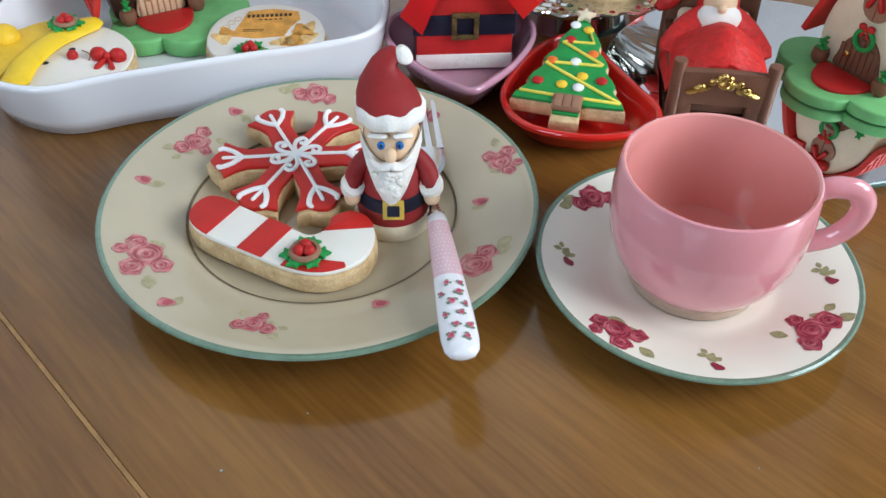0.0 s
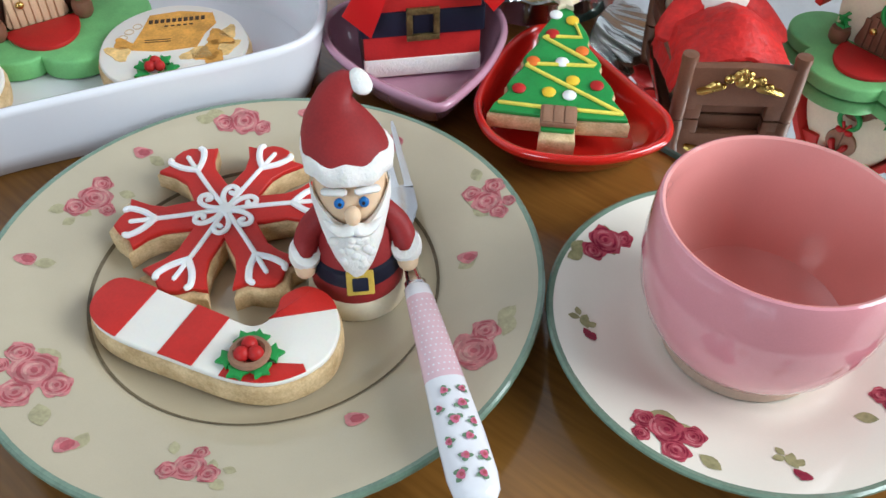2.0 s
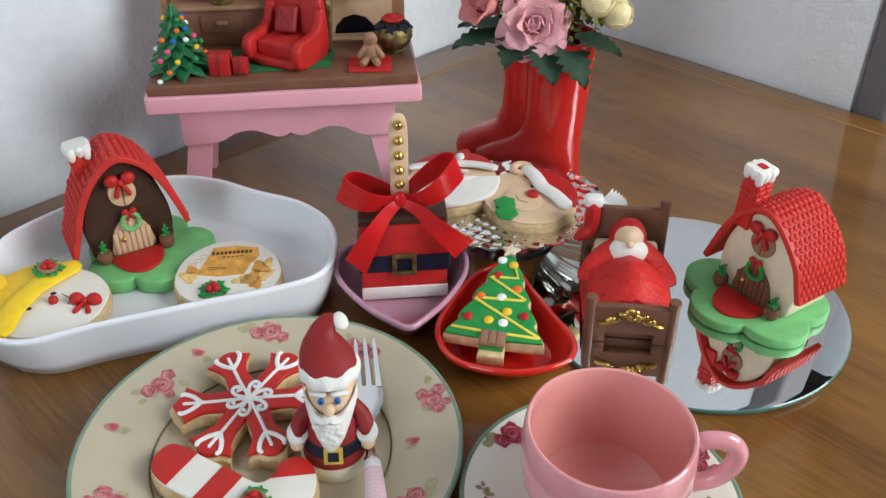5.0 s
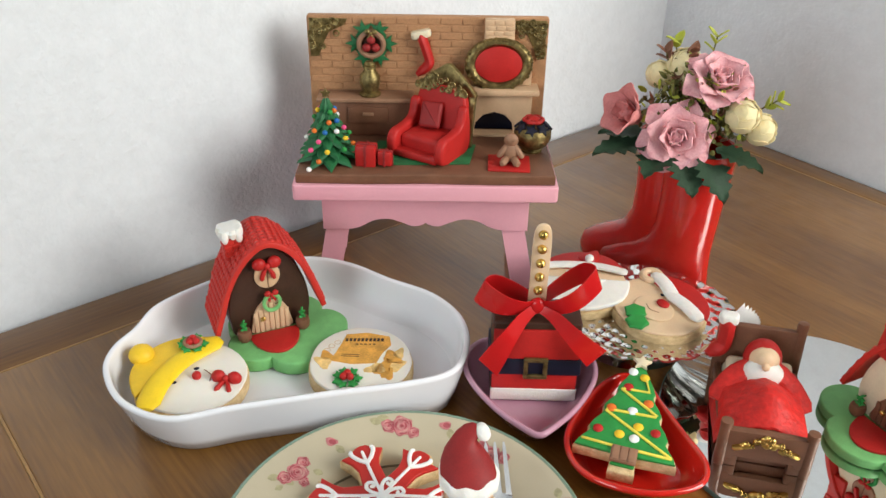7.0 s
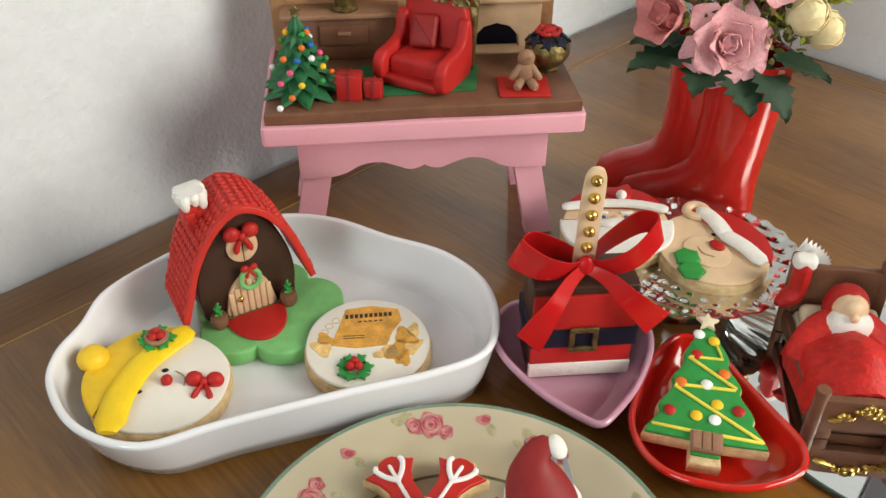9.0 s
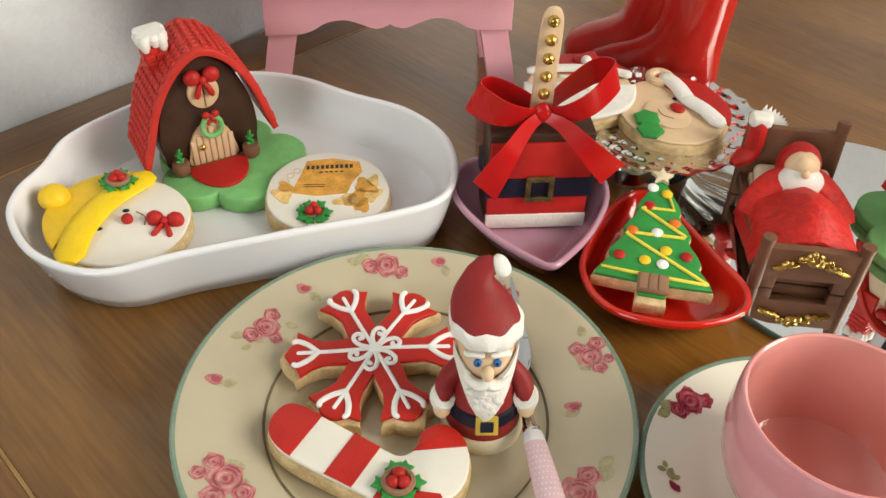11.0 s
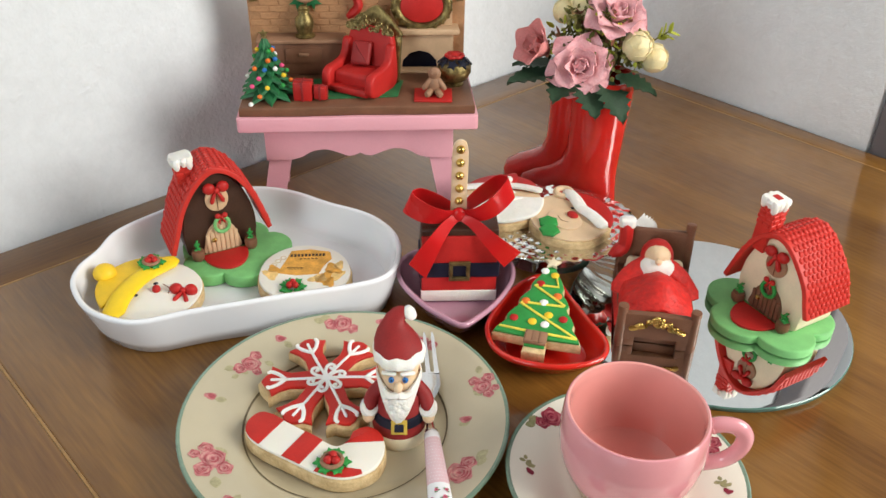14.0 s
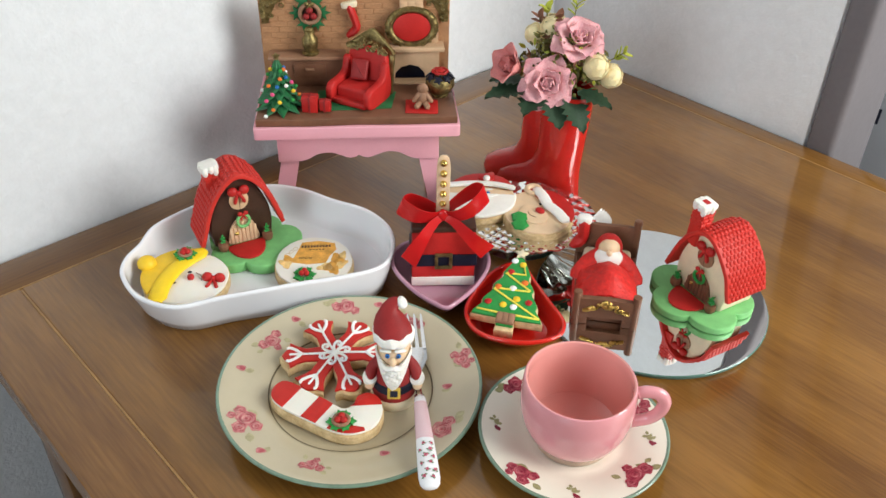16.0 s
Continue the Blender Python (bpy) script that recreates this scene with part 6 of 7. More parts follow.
def fireplace_scene():
    ob = thing("sugar_room", SET, "sugar-paste room model with brick wall and fireplace", "room model")
    part("floor_slab", one(slab([(-0.002, 0.0), (0.05, -0.0012), (0.10, 0.0006), (0.15, -0.0008), (0.199, 0.0), (0.198, 0.106), (0.0, 0.106)], 0, BASE_T, 0.0015, 3)), MILK, ob, "brown chocolate floor slab")
    W, H, Y = 0.196, 0.0960, 0.0965
    wall = part("back_wall", one(slab(rrect(W, H, 0.002, 3, W / 2 + 0.001, H / 2), -0.0025, 0.0045, 0.0010, 2), pose(0, Y, BASE_T) @ UPRIGHT), BRICKP, ob, "tan sugar-paste brick wall")
    brick = None
    rng = random.Random(2)
    rows, bw = 15, 0.0178
    for r in range(rows):
        z = 0.0035 + r * (H - 0.004) / rows
        for c in range(12):
            x = 0.002 + (c + (0.5 if r % 2 else 0)) * bw
            if x + bw > W - 0.001 or (z < 0.034):
                continue
            if brick is None:
                b = part("brick", one(slab(rrect(bw - 0.0012, 0.0050, 0.0008, 1, 0, 0), 0, 0.0011, 0.0004, 1)), BRICKP, wall)
                brick = b.data
            else:
                b = new("brick", brick)
                b.parent = wall
            b.matrix_local = pose(x + bw / 2, Y - 0.0042, BASE_T + z + 0.003, rng.uniform(-0.6, 0.6), 0, 0) @ UPRIGHT
    for s in (0, 1):
        o = Mesh()
        x0 = 0.003 if s == 0 else W - 0.001
        sg = 1 if s == 0 else -1
        o.add(slab([(x0, H - 0.002), (x0 + sg * 0.031, H - 0.002), (x0 + sg * 0.029, H - 0.007), (x0 + sg * 0.016, H - 0.013), (x0 + sg * 0.010, H - 0.024), (x0 + sg * 0.007, H - 0.033), (x0, H - 0.034)], 0, 0.0012, 0.0005, 2), 0, pose(0, Y - 0.0048, BASE_T) @ UPRIGHT)
        for k in range(30):
            u, t = rng.uniform(0, 1), rng.uniform(0, 1)
            x, z = (u * 0.028, t * 0.012) if k % 2 else (u * 0.011, t * 0.031)
            if x / 0.031 + z / 0.034 < 1.0:
                o.add(torus((x0 + sg * (x + 0.001), Y - 0.0066, BASE_T + H - 0.003 - z), rng.uniform(0.0014, 0.0026), 0.0007, 10, 5, pose(0, 0, 0, 90)))
        part("corner_ornament", o, OLD_GOLD, wall, "antique gold filigree corner")
    fz = BASE_T
    hearth = part("hearth", one(slab([(0, 0), (0.010, 0), (0.0115, 0.010), (0.018, 0.0170), (0.027, 0.0195), (0.036, 0.0170), (0.0425, 0.010), (0.044, 0), (0.058, 0), (0.058, 0.0360), (0, 0.0360)], 0, 0.0130, 0.0008, 2), pose(0.1280, Y - 0.0035, fz) @ UPRIGHT), CREAMP, ob, "cream fireplace surround")
    part("firebox", box((0.156, Y - 0.0050, fz + 0.0105), (0.040, 0.0020, 0.0205), 0.0004), NAVY, hearth, "black firebox")
    part("hearthstone", box((0.155, Y - 0.0170, fz + 0.0010), (0.050, 0.0120, 0.0022), 0.0005), CREAMP, hearth)
    part("mantel", one(slab(rrect(0.0680, 0.0220, 0.0012, 2), 0, 0.0052, 0.0012, 2), pose(0.1570, Y - 0.0115, fz + 0.0358)), CREAMP, ob, "cream mantel shelf")
    part("chimney_breast", one(slab([(0, 0), (0.056, 0), (0.056, 0.018), (0.040, 0.0375), (0.016, 0.0375), (0, 0.018)], 0, 0.0075, 0.0008, 2), pose(0.1290, Y - 0.0035, fz + 0.0412) @ UPRIGHT), CREAMP, ob)
    part("flue", one(slab(rrect(0.0240, 0.0175, 0.0008, 2), 0, 0.0072, 0.0007, 2), pose(0.1570, Y - 0.0035, fz + 0.0870) @ UPRIGHT), CREAMP, ob)
    for r in range(4):
        for c in range(3):
            xx = 0.1475 + c * 0.0078 + (0.0 if r % 2 else 0.0015)
            part("brick", box((xx + 0.0010, Y - 0.0108, fz + 0.0807 + r * 0.0042), (0.0068, 0.0008, 0.0036), 0.0003), CREAMP, ob)
    q = pose(0.1570, Y - 0.0125, fz + 0.0600, 90 - 6)
    fr = part("picture_frame", one(torus((0, 0, 0), 0.0235, 0.0046, 44, 10, None, 0.78), q), OLD_GOLD, ob, "oval antique gold frame")
    beads = Mesh()
    for k in range(40):
        a = 2 * math.pi * k / 40
        r = 0.0265 if k % 2 else 0.0225
        beads.add(ball((r * math.cos(a), 0.78 * r * math.sin(a), 0.0030), (0.0020, 0.0018, 0.0016), 7, 5))
    part("relief", one((beads.v, beads.f), q), OLD_GOLD, fr)
    part("picture", one(slab(circle(0.0195, 40, 0, 0, 0.0148), -0.002, 0.0028, 0.0010, 2), q), FOND_R, fr, "plain red oval inset")
    q = pose(0.0530, Y - 0.0060, fz + 0.0740, 90)
    for k in range(6):
        part("leaf", one(slab(star(6, 0.0090, 0.0040, 20 * k), 0, 0.0016, 0.0005, 2), q @ pose(0.0125 * math.cos(radians(60 * k + 0)), 0.0125 * math.sin(radians(60 * k)), 0, 0, 0, 60 * k)), TREE_G, wall, "green sugar leaf of the wreath")
    part("wreath_ring", one(torus((0, 0, 0.0030), 0.0098, 0.0022, 30, 8), q), MILK2, wall)
    part("wreath_back", one(slab(circle(0.0095, 24), 0.0004, 0.0016, 0.0004, 1), q), CHOC, wall)
    for k in range(3):
        a = radians(90 + 120 * k)
        part("berry", one(ball((0.0042 * math.cos(a), 0.0042 * math.sin(a), 0.0050), 0.0036, 12, 8), q), FOND_R2, wall)
    part("bow", bow_mesh(0.0052), OLD_GOLD, wall, "gold bow on the wreath").matrix_local = pose(0.0530, Y - 0.0115, fz + 0.0840)
    sock = Mesh()
    sock.add(tube(smooth_path([(0, 0, 0), (0.0015, 0, -0.0130), (0.0010, 0, -0.0200), (-0.0060, -0.0005, -0.0245)], 4), [0.0058] * 7 + [0.0062] * 3 + [0.0056] * 2 + [0.0048], 12, 0.6), 0)
    part("stocking", sock, FOND_R, wall, "red sugar stocking").matrix_local = pose(0.0940, Y - 0.0070, fz + 0.0800, 0, -12, 0) @ Matrix.Diagonal((1.15, 1.15, 1.15, 1))
    part("cuff", one(slab(rrect(0.0150, 0.0085, 0.003, 3), 0, 0.0058, 0.0016, 2)), PALE, wall, "cream cuff").matrix_local = pose(0.0940, Y - 0.0070, fz + 0.0795, 0, -12, 0) @ Matrix.Diagonal((1.1, 1.1, 1.1, 1))

    side = thing("sideboard", on_set(0.0480, Y - 0.0140), "brown sugar-paste sideboard with one drawer", "sideboard")
    part("body", box((0, 0.0008, 0.0150), (0.0740, 0.0200, 0.0300), 0.0010), MILK, side)
    part("top", one(slab(rrect(0.0800, 0.0240, 0.001, 2), 0.0300, 0.0335, 0.0010, 2)), MILK2, side)
    dw = part("drawer", box((0.002, -0.0096, 0.0185), (0.0330, 0.0022, 0.0140), 0.0006), MILK, side)
    part("handle", box((0.002, -0.0112, 0.0200), (0.0090, 0.0016, 0.0028), 0.0005), MILK2, dw)
    vase = thing("gold_vase", on_set(0.0515, Y - 0.0150, BASE_T + 0.0336), "small gold sugar vase on the sideboard", "vase")
    part("body", lathe([(0, 0), (0.0088, 0), (0.0092, 0.0014), (0.0062, 0.0030), (0.0072, 0.0062), (0.0086, 0.0110), (0.0080, 0.0165), (0.0052, 0.0205), (0.0044, 0.0222)], 26), OLD_GOLD, vase)
    part("lid", lathe([(0.0044, 0.0222), (0.0056, 0.0228), (0.0054, 0.0242), (0.0042, 0.0250), (0.0046, 0.0262), (0.0030, 0.0282), (0, 0.0288)], 22), OLD_GOLD, vase)

    rug = part("rug", one(slab([(0.0, 0.0), (0.088, 0.004), (0.094, 0.040), (0.014, 0.046)], 0, 0.0014, 0.0005, 2)), TREE_G, None, "")
    rug.matrix_world = on_set(0.0450, 0.0150)
    tagged(rug, "flat dark green sugar rug under the armchair", "rug")

    ch = thing("armchair", on_set(0.1020, 0.0430, BASE_T + 0.0016, -31) @ Matrix.Diagonal((1.02, 1.12, 1.1, 1)), "red sugar armchair with a gold carved crest", "armchair")
    part("seat", one(slab(rrect(0.0360, 0.0260, 0.003, 4), 0.0, 0.0150, 0.003, 3), pose(0, -0.002, 0)), FOND_R, ch)
    part("footrest", one(slab(rrect(0.0400, 0.0090, 0.002, 3, 0, -0.0180), 0.0, 0.0055, 0.0018, 3)), FOND_R, ch)
    part("backrest", one(slab(smooth_loop([(-0.0215, 0), (0.0215, 0), (0.0225, 0.030), (0.0170, 0.0420), (0, 0.0440), (-0.0170, 0.0420), (-0.0225, 0.030)], 4), -0.0035, 0.0035, 0.002, 3), pose(0, 0.0125, 0, -8) @ UPRIGHT), FOND_R, ch)
    for s in (-1, 1):
        part("armrest", one(slab(smooth_loop([(-0.0180, 0), (0.0160, 0), (0.0165, 0.030), (0.0105, 0.0330), (0.0060, 0.0220), (-0.0060, 0.0190), (-0.0170, 0.0185), (-0.0220, 0.0120)], 4), -0.0040, 0.0040, 0.0022, 3), pose(s * 0.0215, -0.001, 0, 0, 0, 90) @ UPRIGHT), FOND_R, ch)
    part("cushion", one(slab(rrect(0.0170, 0.0190, 0.002, 3), 0, 0.0055, 0.0026, 3), pose(-0.004, 0.0080, 0.0235, 62, 0, 12)), FOND_R2, ch, "quilted dark red cushion")
    crest = Mesh()
    crest.add(slab(smooth_loop([(-0.0260, 0.0380), (-0.0180, 0.0480), (-0.0070, 0.0555), (0, 0.0590), (0.0070, 0.0555), (0.0180, 0.0480), (0.0260, 0.0380), (0.0, 0.0410)], 4), -0.0020, 0.0020, 0.0008, 2), 0, pose(0, 0.0175, 0, -8) @ UPRIGHT)
    rng = random.Random(14)
    for k in range(46):
        x = rng.uniform(-0.022, 0.022)
        z = 0.041 + rng.uniform(0, 1) * (0.0165 * (1 - abs(x) / 0.025))
        crest.add(torus((x, 0.0142 + 0.14 * (z - 0.045), z), rng.uniform(0.0012, 0.0024), 0.0007, 10, 5, pose(0, 0, 0, 82)))
    part("crest", crest, OLD_GOLD, ch, "carved antique gold crest")
    part("back_panel", one(slab(rrect(0.0510, 0.0420, 0.001, 2, 0, 0.0210), -0.0015, 0.0015, 0.0006, 2), pose(0, 0.0185, 0, -8) @ UPRIGHT), OLD_GOLD, ch)

    tr = thing("toy_tree", on_set(0.0215, 0.0270) @ Matrix.Diagonal((1.28, 1.28, 1.16, 1)), "green sugar fir tree with coloured pearls", "toy tree")
    part("trunk", lathe([(0, 0), (0.0035, 0), (0.003, 0.010), (0, 0.0102)], 10), CHOC, tr)
    levels = 7
    rng = random.Random(11)
    pearls = []
    for k in range(levels):
        z = 0.0030 + k * 0.0058
        r = 0.0205 * (1 - k / (levels + 0.6)) ** 0.9
        mm = Mesh()
        n = 9
        pts = []
        for i in range(2 * n):
            a = math.pi * i / n + 0.3 * k
            q = r if i % 2 == 0 else r * 0.62
            pts.append((q * math.cos(a), q * math.sin(a)))
        droop = 0.0030
        lo = [(x, y, z - (droop if i % 2 == 0 else 0)) for i, (x, y) in enumerate(pts)]
        hi = [(x * 0.94, y * 0.94, z + 0.0022 - (droop if i % 2 == 0 else 0)) for i, (x, y) in enumerate(pts)]
        to = [(x * 0.32, y * 0.32, z + 0.0062) for x, y in pts]
        mm.add(loft([lo, hi, to]))
        part("branch_tier", mm, TREE_G, tr, smooth=30)
        for i in range(0, 2 * n, 2):
            if rng.random() < 0.50:
                x, y, zz = lo[i]
                pearls.append((x * 1.0, y * 1.0, zz + 0.0012))
    cols = [FOND_O, FOND_B, PIPING, FOND_P, FOND_Y, FOND_G]
    for k, p in enumerate(pearls):
        part("pearl", ball(p, 0.0017, 10, 7), cols[k % 6], tr)
    part("topper", one(slab(star(5, 0.0036, 0.0018), -0.0006, 0.0006, 0.0003, 1), pose(0, 0, 0.0475) @ UPRIGHT), OLD_GOLD, tr, "small gold star")
    part("topper_stem", one(tube([(0, 0, 0.0420), (0, 0, 0.0460)], 0.0006, 6)), OLD_GOLD, tr)

    for x, y, w, h, rz in ((0.0520, 0.0180, 0.0160, 0.0170, -8), (0.0670, 0.0150, 0.0110, 0.0115, -14)):
        g = thing("gift_box", on_set(x, y, BASE_T + 0.0016 if x > 0.06 else BASE_T, rz), "small red sugar gift box with red ribbon", "gift", "gift boxes")
        part("box", one(slab(rrect(w, w * 0.72, 0.0012, 2), 0, h, 0.0012, 2)), FOND_R, g)
        part("ribbon", box((0, 0, h / 2), (0.0020, w * 0.72 + 0.0012, h + 0.0010), 0.0004), FOND_R2, g)
        part("ribbon", box((0, 0, h / 2), (w + 0.0010, 0.0020, h + 0.0014), 0.0004), FOND_R2, g)

    pot = thing("flower_urn", on_set(0.1845, 0.0480), "gold sugar urn with navy and red flowers", "urn")
    part("urn", lathe([(0, 0), (0.0085, 0), (0.0088, 0.0015), (0.0072, 0.0028), (0.0120, 0.0060), (0.0152, 0.0120), (0.0150, 0.0175), (0.0118, 0.0215), (0, 0.0218)], 28), OLD_GOLD, pot)
    rng = random.Random(19)
    for k in range(7):
        a = 2 * math.pi * k / 7
        part("navy_flower", one(slab(star(5, 0.0058, 0.0030, 40 * k), -0.0012, 0.0014, 0.0008, 2), pose(0.0110 * math.cos(a), 0.0110 * math.sin(a), 0.0215, 40 * math.sin(-a), 40 * math.cos(a), 0)), NAVY, pot)
    for k in range(6):
        a = 2 * math.pi * k / 6
        part("red_flower", torus((0.0050 * math.cos(a), 0.0050 * math.sin(a), 0.0268), 0.0030, 0.0014, 14, 6), FOND_R, pot)
    part("red_flower", ball((0, 0, 0.0272), (0.0048, 0.0048, 0.0026), 12, 7), FOND_R, pot)

    mt = part("mat", one(slab(rrect(0.0330, 0.0280, 0.001, 2), 0, 0.0020, 0.0007, 2)), FOND_R, None)
    mt.matrix_world = on_set(0.1640, 0.0200, BASE_T, -4)
    tagged(mt, "square red textured sugar mat", "mat")
    gb = Mesh()
    gb.add(ball((0, 0, 0.0185), (0.0056, 0.0036, 0.0058), 16, 10))
    gb.add(ball((0, 0, 0.0085), (0.0062, 0.0042, 0.0080), 16, 10))
    for s in (-1, 1):
        gb.add(tube([(s * 0.003, 0, 0.0130), (s * 0.0088, -0.002, 0.0060)], [0.0028, 0.0024], 8))
        gb.add(tube([(s * 0.003, -0.002, 0.0035), (s * 0.0055, -0.0090, 0.0028)], [0.0032, 0.0030], 8))
        gb.add(ball((s * 0.002, -0.0036, 0.0195), 0.0007, 6, 5))
    d = part("biscuit_doll", gb, MILK2, None, "", 50)
    d.matrix_world = on_set(0.1650, 0.0210, BASE_T + 0.0021, -6)
    tagged(d, "small brown seated biscuit doll on the mat", "doll")


fireplace_scene()
# ---- the boots and their flowers ----


def boots():
    ob = thing("boot_vase", pose(0.1480, 0.6800, 0), "glossy red ceramic vase shaped like a pair of boots", "vase")
    n = 48
    for name, ox, oy, turn, sc in (("boot", 0.0060, -0.0080, 146, 1.0), ("boot", -0.0120, 0.0170, 144, 0.97)):
        rings = []
        for z, heel, toe, wid, pw in ((0.0, -0.0240, 0.0730, 0.0215, 2.4), (0.0025, -0.0255, 0.0755, 0.0230, 2.4), (0.010, -0.0255, 0.0765, 0.0235, 2.3), (0.020, -0.0245, 0.0730, 0.0228, 2.2), (0.030, -0.0235, 0.0600, 0.0218, 2.1), (0.040, -0.0230, 0.0430, 0.0212, 2.0), (0.050, -0.0228, 0.0320, 0.0215, 2.0), (0.065, -0.0235, 0.0262, 0.0222, 2.0), (0.090, -0.0250, 0.0255, 0.0235, 2.0), (0.115, -0.0268, 0.0262, 0.0250, 2.0), (0.130, -0.0278, 0.0272, 0.0258, 2.0), (0.1345, -0.0285, 0.0280, 0.0264, 2.0), (0.1375, -0.0280, 0.0275, 0.0260, 2.0), (0.1370, -0.0255, 0.0250, 0.0235, 2.0), (0.120, -0.0230, 0.0230, 0.0215, 2.0), (0.100, -0.0220, 0.0220, 0.0205, 2.0)):
            c, L = (heel + toe) / 2, (toe - heel) / 2
            ring = []
            for i in range(n):
                a = 2 * math.pi * i / n
                ca, sa = math.cos(a), math.sin(a)
                x = c + L * math.copysign(abs(ca) ** (2 / pw), ca)
                y = wid * math.copysign(abs(sa) ** (2 / pw), sa)
                if z < 0.05 and x > 0.02:
                    y *= 1 - 0.22 * (x - 0.02) / 0.055
                ring.append((x * sc, y * sc, z * (1 if sc == 1 else 0.985)))
            rings.append(ring)
        b = part(name, one(loft(rings)), RED_BOOT, ob, "", 60)
        b.matrix_local = pose(ox, oy, 0, 0, 0, turn)


def petal(w, h, cup, curl, n=7, thick=0.0005, rng=None):
    """A curved petal from its foot at the origin, growing along +Z, hollow side to -Y."""
    v = []
    rows = 7
    ph = rng.uniform(0, 6) if rng else 0
    for lay in (0, 1):
        for j in range(rows):
            t = j / (rows - 1)
            ww = w * (0.30 + 0.70 * math.sin(math.pi * min(1.0, 0.10 + 0.80 * t) * 0.62) ** 1.0) * (1 if t < 0.85 else 1 - 0.55 * ((t - 0.85) / 0.15) ** 2)
            for i in range(n):
                u = i / (n - 1) * 2 - 1
                x = ww * u * 0.5
                y = -cup * w * (u * u) * 0.5 - 0.30 * h * math.sin(t * 1.6) * cup + curl * h * max(0, t - 0.55) ** 2 * 2.2
                y += 0.02 * w * math.sin(3 * u + ph) * t
                z = h * t - 0.06 * h * u * u * t
                v.append((x, y + thick * lay, z))
    k = rows * n
    f = []
    for j in range(rows - 1):
        for i in range(n - 1):
            a = j * n + i
            f += [(a, a + 1, a + n + 1, a + n), (a + k, a + n + k, a + n + 1 + k, a + 1 + k)]
    rim = list(range(n)) + [j * n + n - 1 for j in range(1, rows)] + [(rows - 1) * n + i for i in reversed(range(n - 1))] + [j * n for j in reversed(range(1, rows - 1))]
    f += [(a, b, b + k, a + k) for a, b in zip(rim, rim[1:] + rim[:1])]
    return v, f


def rose(parent, m, size, material, rng, label, layers=((3, 0.16, 0.62, 4, 0.0), (4, 0.30, 0.74, 14, 0.05), (5, 0.46, 0.84, 30, 0.22), (6, 0.66, 0.92, 50, 0.42), (6, 0.80, 0.98, 70, 0.55)), name="rose"):
    """layers: petals, distance, height, opening in degrees, curl."""
    core = Mesh()
    sp = []
    for i in range(40):
        a, t = i * 0.42, i / 39
        sp.append((0.012 * size + 0.13 * size * t * math.cos(a), 0.13 * size * t * math.sin(a), size * (0.60 - 0.10 * t)))
    core.add(lathe([(0, 0), (0.13 * size, 0.05 * size), (0.20 * size, 0.30 * size), (0.15 * size, 0.52 * size), (0, 0.54 * size)], 16))
    core.add(tube(sp, 0.022 * size, 6, 2.2))
    ob = part(name, core, material, parent, label, 60)
    ob.matrix_local = m
    for k, (cnt, rad, h, op, curl) in enumerate(layers):
        for i in range(cnt):
            a = 360 / cnt * i + 37 * k + rng.uniform(-8, 8)
            pm = petal(size * (0.42 + 0.62 * rad) * rng.uniform(0.92, 1.08), size * h * rng.uniform(0.94, 1.06), 0.42 - 0.22 * rad, curl, rng=rng)
            q = part("petal", pm, material, ob, "", 60)
            q.matrix_local = pose(0, 0, 0, 0, 0, a) @ pose(0, size * rad * 0.30, size * 0.02 * k, -op + rng.uniform(-5, 5), 0, 0)
    return ob


def ranunculus(parent, m, r, rng):
    """A round bud of petals that hug one another."""
    ob = part("ranunculus", ball((0, 0, r), (0.90 * r, 0.90 * r, 0.92 * r), 18, 10), PETAL_IVORY, parent, "round ivory silk ranunculus bud", 60)
    ob.matrix_local = m
    for k, (cnt, top, rad) in enumerate(((4, 0.35, 0.93), (5, 0.60, 0.99), (6, 0.95, 1.05))):
        for i in range(cnt):
            v, f, n, rows = [], [], 7, 6
            half = radians(360 / cnt * 0.72)
            for lay in (0, 1):
                for j in range(rows):
                    t = j / (rows - 1)
                    th = math.pi - (math.pi - top) * t ** 0.9
                    for q in range(n):
                        u = q / (n - 1) * 2 - 1
                        a = half * u * (0.55 + 0.45 * math.sin(math.pi * min(1, t * 0.75 + 0.2)))
                        tt = min(math.pi, th + 0.28 * u * u * t)
                        rr = r * rad * (1 + 0.05 * t * t * t + 0.02 * math.sin(4 * u + k)) - 0.0005 * lay
                        v.append((rr * math.sin(tt) * math.cos(a), rr * math.sin(tt) * math.sin(a), r + rr * math.cos(tt)))
            kk = rows * n
            for j in range(rows - 1):
                for q in range(n - 1):
                    a = j * n + q
                    f += [(a, a + 1, a + n + 1, a + n), (a + kk, a + n + kk, a + n + 1 + kk, a + 1 + kk)]
            rim = list(range(n)) + [j * n + n - 1 for j in range(1, rows)] + [(rows - 1) * n + q for q in reversed(range(n - 1))] + [j * n for j in reversed(range(1, rows - 1))]
            f += [(a, b, b + kk, a + kk) for a, b in zip(rim, rim[1:] + rim[:1])]
            p = part("petal", (v, f), PETAL_IVORY, ob, "", 60)
            p.matrix_local = pose(0, 0, 0, 0, 0, 360 / cnt * i + 31 * k + rng.uniform(-8, 8))
    return ob


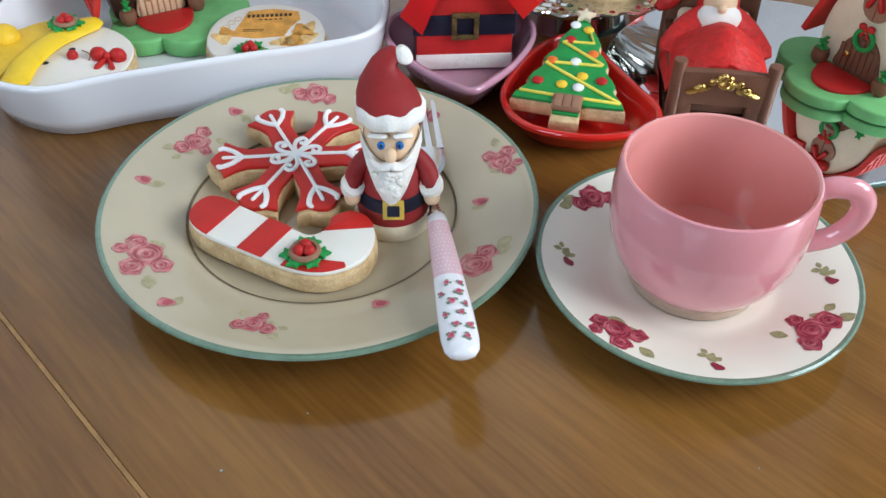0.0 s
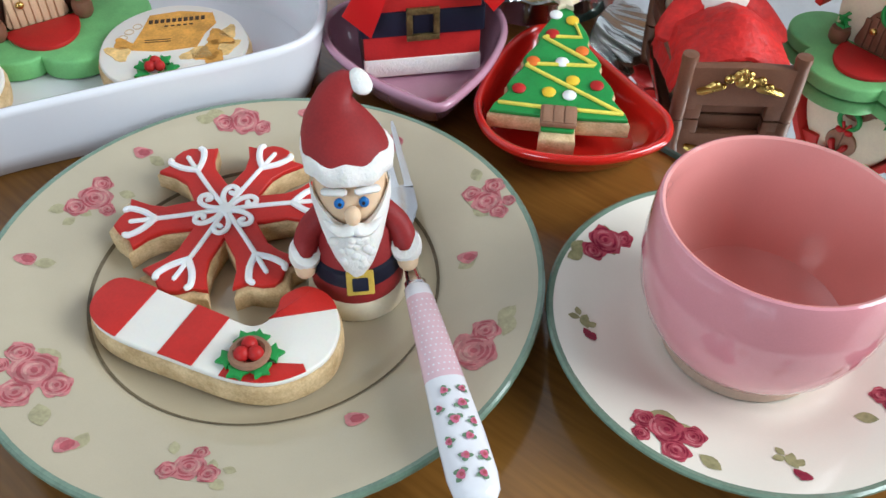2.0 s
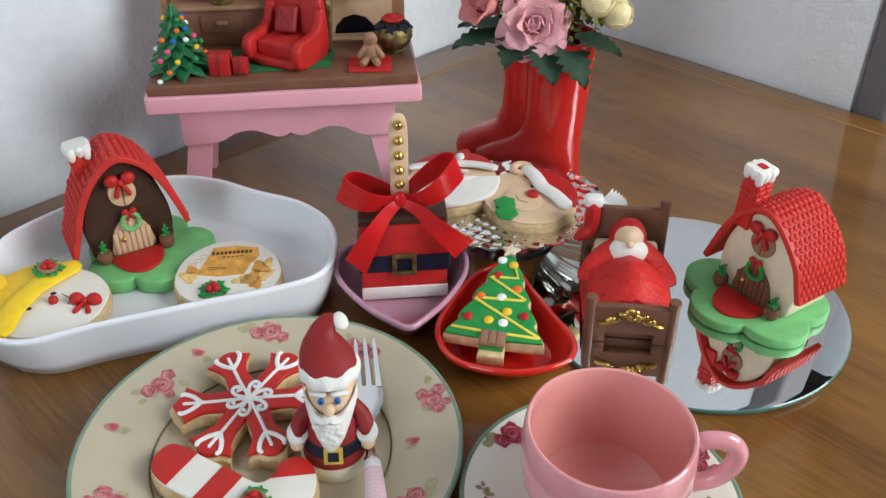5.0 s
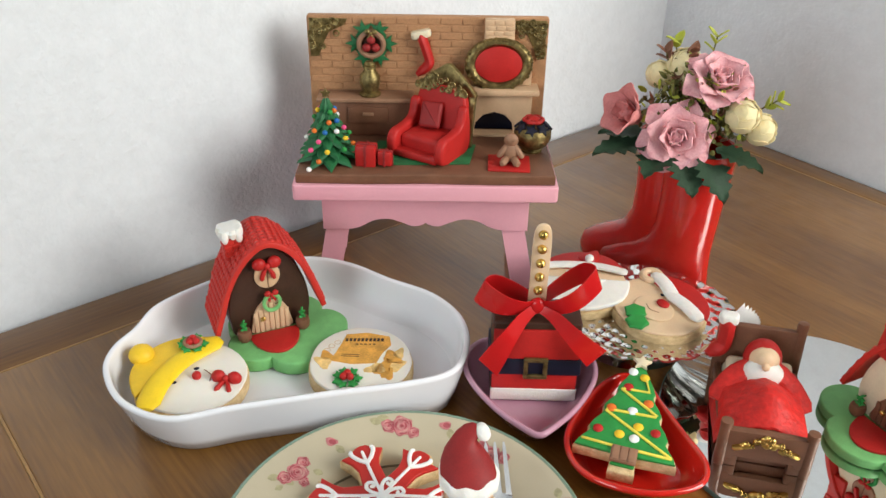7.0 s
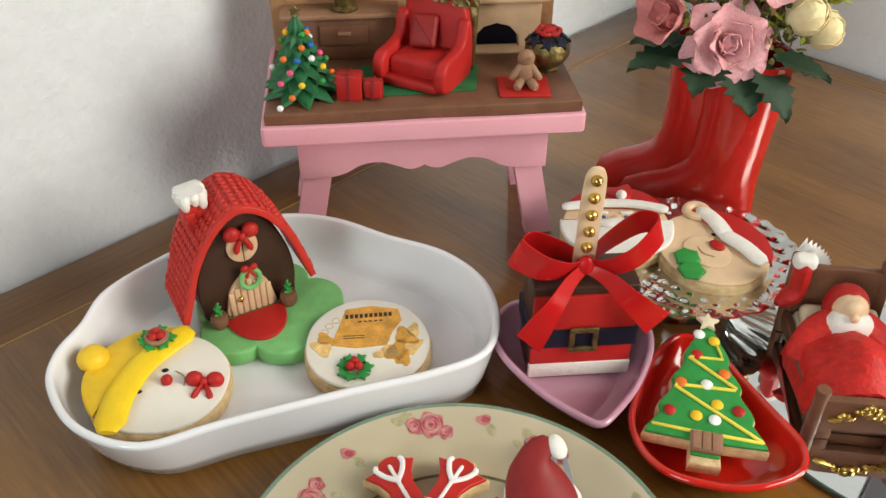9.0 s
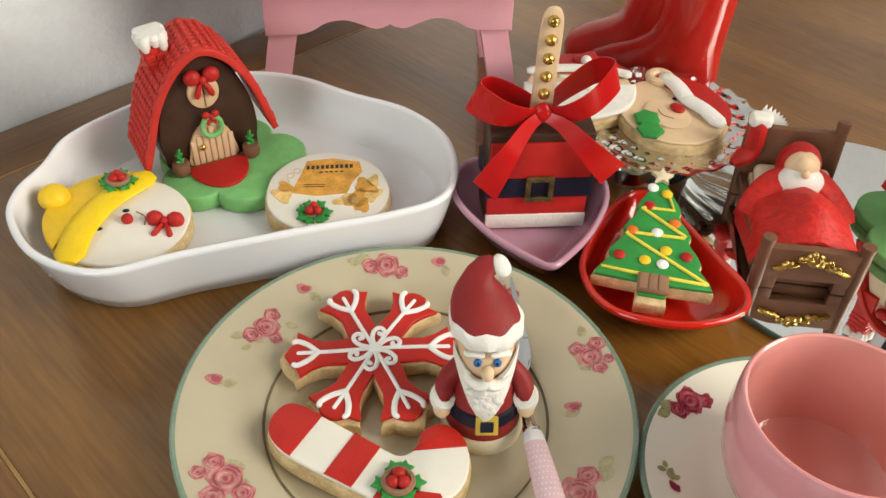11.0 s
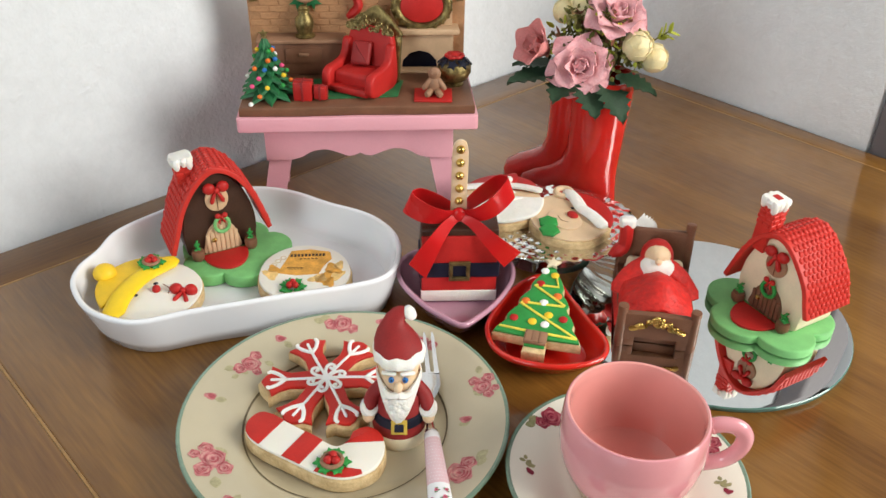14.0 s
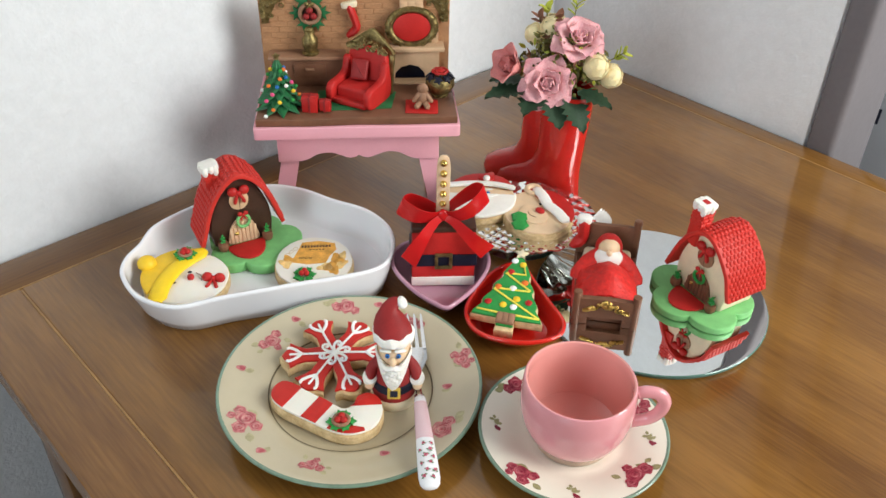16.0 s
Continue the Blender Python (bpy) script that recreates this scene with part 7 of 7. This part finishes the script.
def leaf_mesh(l, w, bend, teeth=0, thick=0.0005):
    v, f = [], []
    n = 13
    for lay in (0, 1):
        for i in range(n):
            t = i / (n - 1)
            ww = w * 0.5 * math.sin(math.pi * t ** 0.8) ** 0.8 * (1 + (0.22 if i % 2 else -0.22) * (1 if teeth else 0)) + 0.0001
            z = bend * l * t * t
            for u in (-1, -0.5, 0, 0.5, 1):
                v.append((ww * u, l * t, z + 0.10 * w * abs(u) * (1 if bend <= 0 else 1) - thick * lay))
    k = n * 5
    for i in range(n - 1):
        for j in range(4):
            a = i * 5 + j
            f += [(a, a + 1, a + 6, a + 5), (a + k, a + 5 + k, a + 6 + k, a + 1 + k)]
    rim = list(range(5)) + [i * 5 + 4 for i in range(1, n)] + [(n - 1) * 5 + j for j in reversed(range(4))] + [i * 5 for i in reversed(range(1, n - 1))]
    f += [(a, b, b + k, a + k) for a, b in zip(rim, rim[1:] + rim[:1])]
    return v, f


def facing(p, d, spin=0):
    """A pose at p whose +Z points along d."""
    return Matrix.Translation(p) @ Vector(d).to_track_quat("Z", "Y").to_matrix().to_4x4() @ pose(0, 0, 0, 0, 0, spin)


def bouquet():
    base = Vector((0.1420, 0.6750, 0.1180))
    ob = thing("bouquet", Matrix.Translation(base), "bouquet of pink silk roses with ivory buds and leaves", "flowers")
    rng = random.Random(31)

    def at(x, y, z):
        return Vector((x, y, z)) - base
    rose(ob, facing(at(0.1300, 0.6600, 0.1475), (-0.05, -0.93, 0.42), 20), 0.0245, PETAL_PINK, rng, "large open dusty pink silk rose")
    rose(ob, facing(at(0.1580, 0.6770, 0.1830), (0.12, -0.52, 0.85), 70), 0.0245, PETAL_PINK, rng, "large open dusty pink silk rose")
    rose(ob, facing(at(0.1030, 0.6720, 0.1560), (-0.75, -0.45, 0.48), 10), 0.029, PETAL_CORAL, rng, "coral silk rose seen from the side", ((3, 0.16, 0.62, 4, 0.0), (4, 0.30, 0.78, 14, 0.1), (5, 0.46, 0.95, 34, 0.3)))
    for p, d, s in (((0.1720, 0.6680, 0.1610), (0.40, -0.74, 0.55), 0.020), ((0.1860, 0.6740, 0.1500), (0.60, -0.60, 0.40), 0.019), ((0.1230, 0.7020, 0.1740), (-0.45, -0.25, 0.85), 0.017), ((0.1360, 0.7000, 0.1790), (0.0, -0.35, 0.93), 0.022)):
        ranunculus(ob, facing(at(*p), d, rng.uniform(0, 90)), s * 0.62, rng)
    for p, yaw, tilt, l in (((0.1120, 0.6600, 0.1400), 105, 6, 0.040), ((0.1080, 0.6620, 0.1460), 75, 8, 0.032), ((0.1350, 0.6520, 0.1380), 195, -22, 0.034), ((0.1500, 0.6500, 0.1380), 215, -28, 0.036), ((0.1610, 0.6560, 0.1400), 245, 0, 0.034), ((0.1250, 0.6600, 0.1390), 150, -6, 0.034)):
        q = part("leaf", leaf_mesh(l * 1.1, l * 0.80, -0.25, 1), LEAF_DARK, ob, "dark green serrated silk leaf", 60)
        q.matrix_local = Matrix.Translation(at(*p)) @ pose(0, 0, 0, tilt, 0, yaw)
    for p, d, material, n in (((0.1280, 0.7020, 0.2030), (-0.1, -0.1, 1), LEAF_LIME, 4), ((0.1220, 0.6950, 0.1960), (-0.35, -0.1, 1), LEAF_RUST, 5), ((0.1560, 0.7000, 0.2080), (0.1, 0.0, 1), LEAF_LIME, 5), ((0.2000, 0.6800, 0.1700), (0.8, -0.1, 0.6), LEAF_LIME, 6), ((0.1300, 0.6850, 0.1800), (-0.2, -0.4, 1), LEAF_RUST, 6), ((0.1390, 0.6900, 0.1980), (0.0, -0.1, 1), LEAF_RUST, 4)):
        sp = part("sprig", one(tube([at(*p) - Vector(d) * 0.030, at(*p) + Vector(d) * 0.006], 0.0006, 6)), LEAF_OLIVE, ob, "thin stalk with small leaves")
        for k in range(n):
            q = part("leaf", leaf_mesh(0.0105, 0.0070, -0.1), material, sp, "", 60)
            q.matrix_local = facing(at(*p) + Vector(d) * (0.006 - 0.005 * (k // 2)), d, 180 * k + rng.uniform(-30, 30)) @ pose(0, 0, 0, rng.uniform(35, 65), 0, 0)
    fill = Mesh()
    for k in range(900):
        a, e = rng.uniform(0, 6.28), rng.uniform(0.0, 1.35)
        r = rng.uniform(0.020, 0.050)
        p = at(0.1500, 0.6830, 0.1440) + Vector((r * math.cos(a) * math.cos(e), r * math.sin(a) * math.cos(e) * 0.8, r * math.sin(e) * 1.15))
        if p.y < at(0, 0.656, 0).y and p.x < at(0.150, 0, 0).x:
            continue
        fill.add(leaf_mesh(rng.uniform(0.005, 0.009), rng.uniform(0.0022, 0.004), -0.1), 0 if rng.random() < 0.7 else (1 if rng.random() < 0.5 else 2), facing(p, (rng.uniform(-1, 1), rng.uniform(-1, 1), rng.uniform(-0.2, 1)), rng.uniform(0, 360)))
    fl = part("filler_greenery", fill, [LEAF_OLIVE, LEAF_RUST, LEAF_LIME], ob, "fine olive filler leaves", 60)
    stems = Mesh()
    for k in range(16):
        a = rng.uniform(0, 6.28)
        stems.add(tube([(0.012 * math.cos(a), 0.012 * math.sin(a), 0.004), (0.026 * math.cos(a), 0.022 * math.sin(a), 0.045)], 0.0011, 6))
    part("stems", stems, LEAF_OLIVE, ob)


boots()
bouquet()
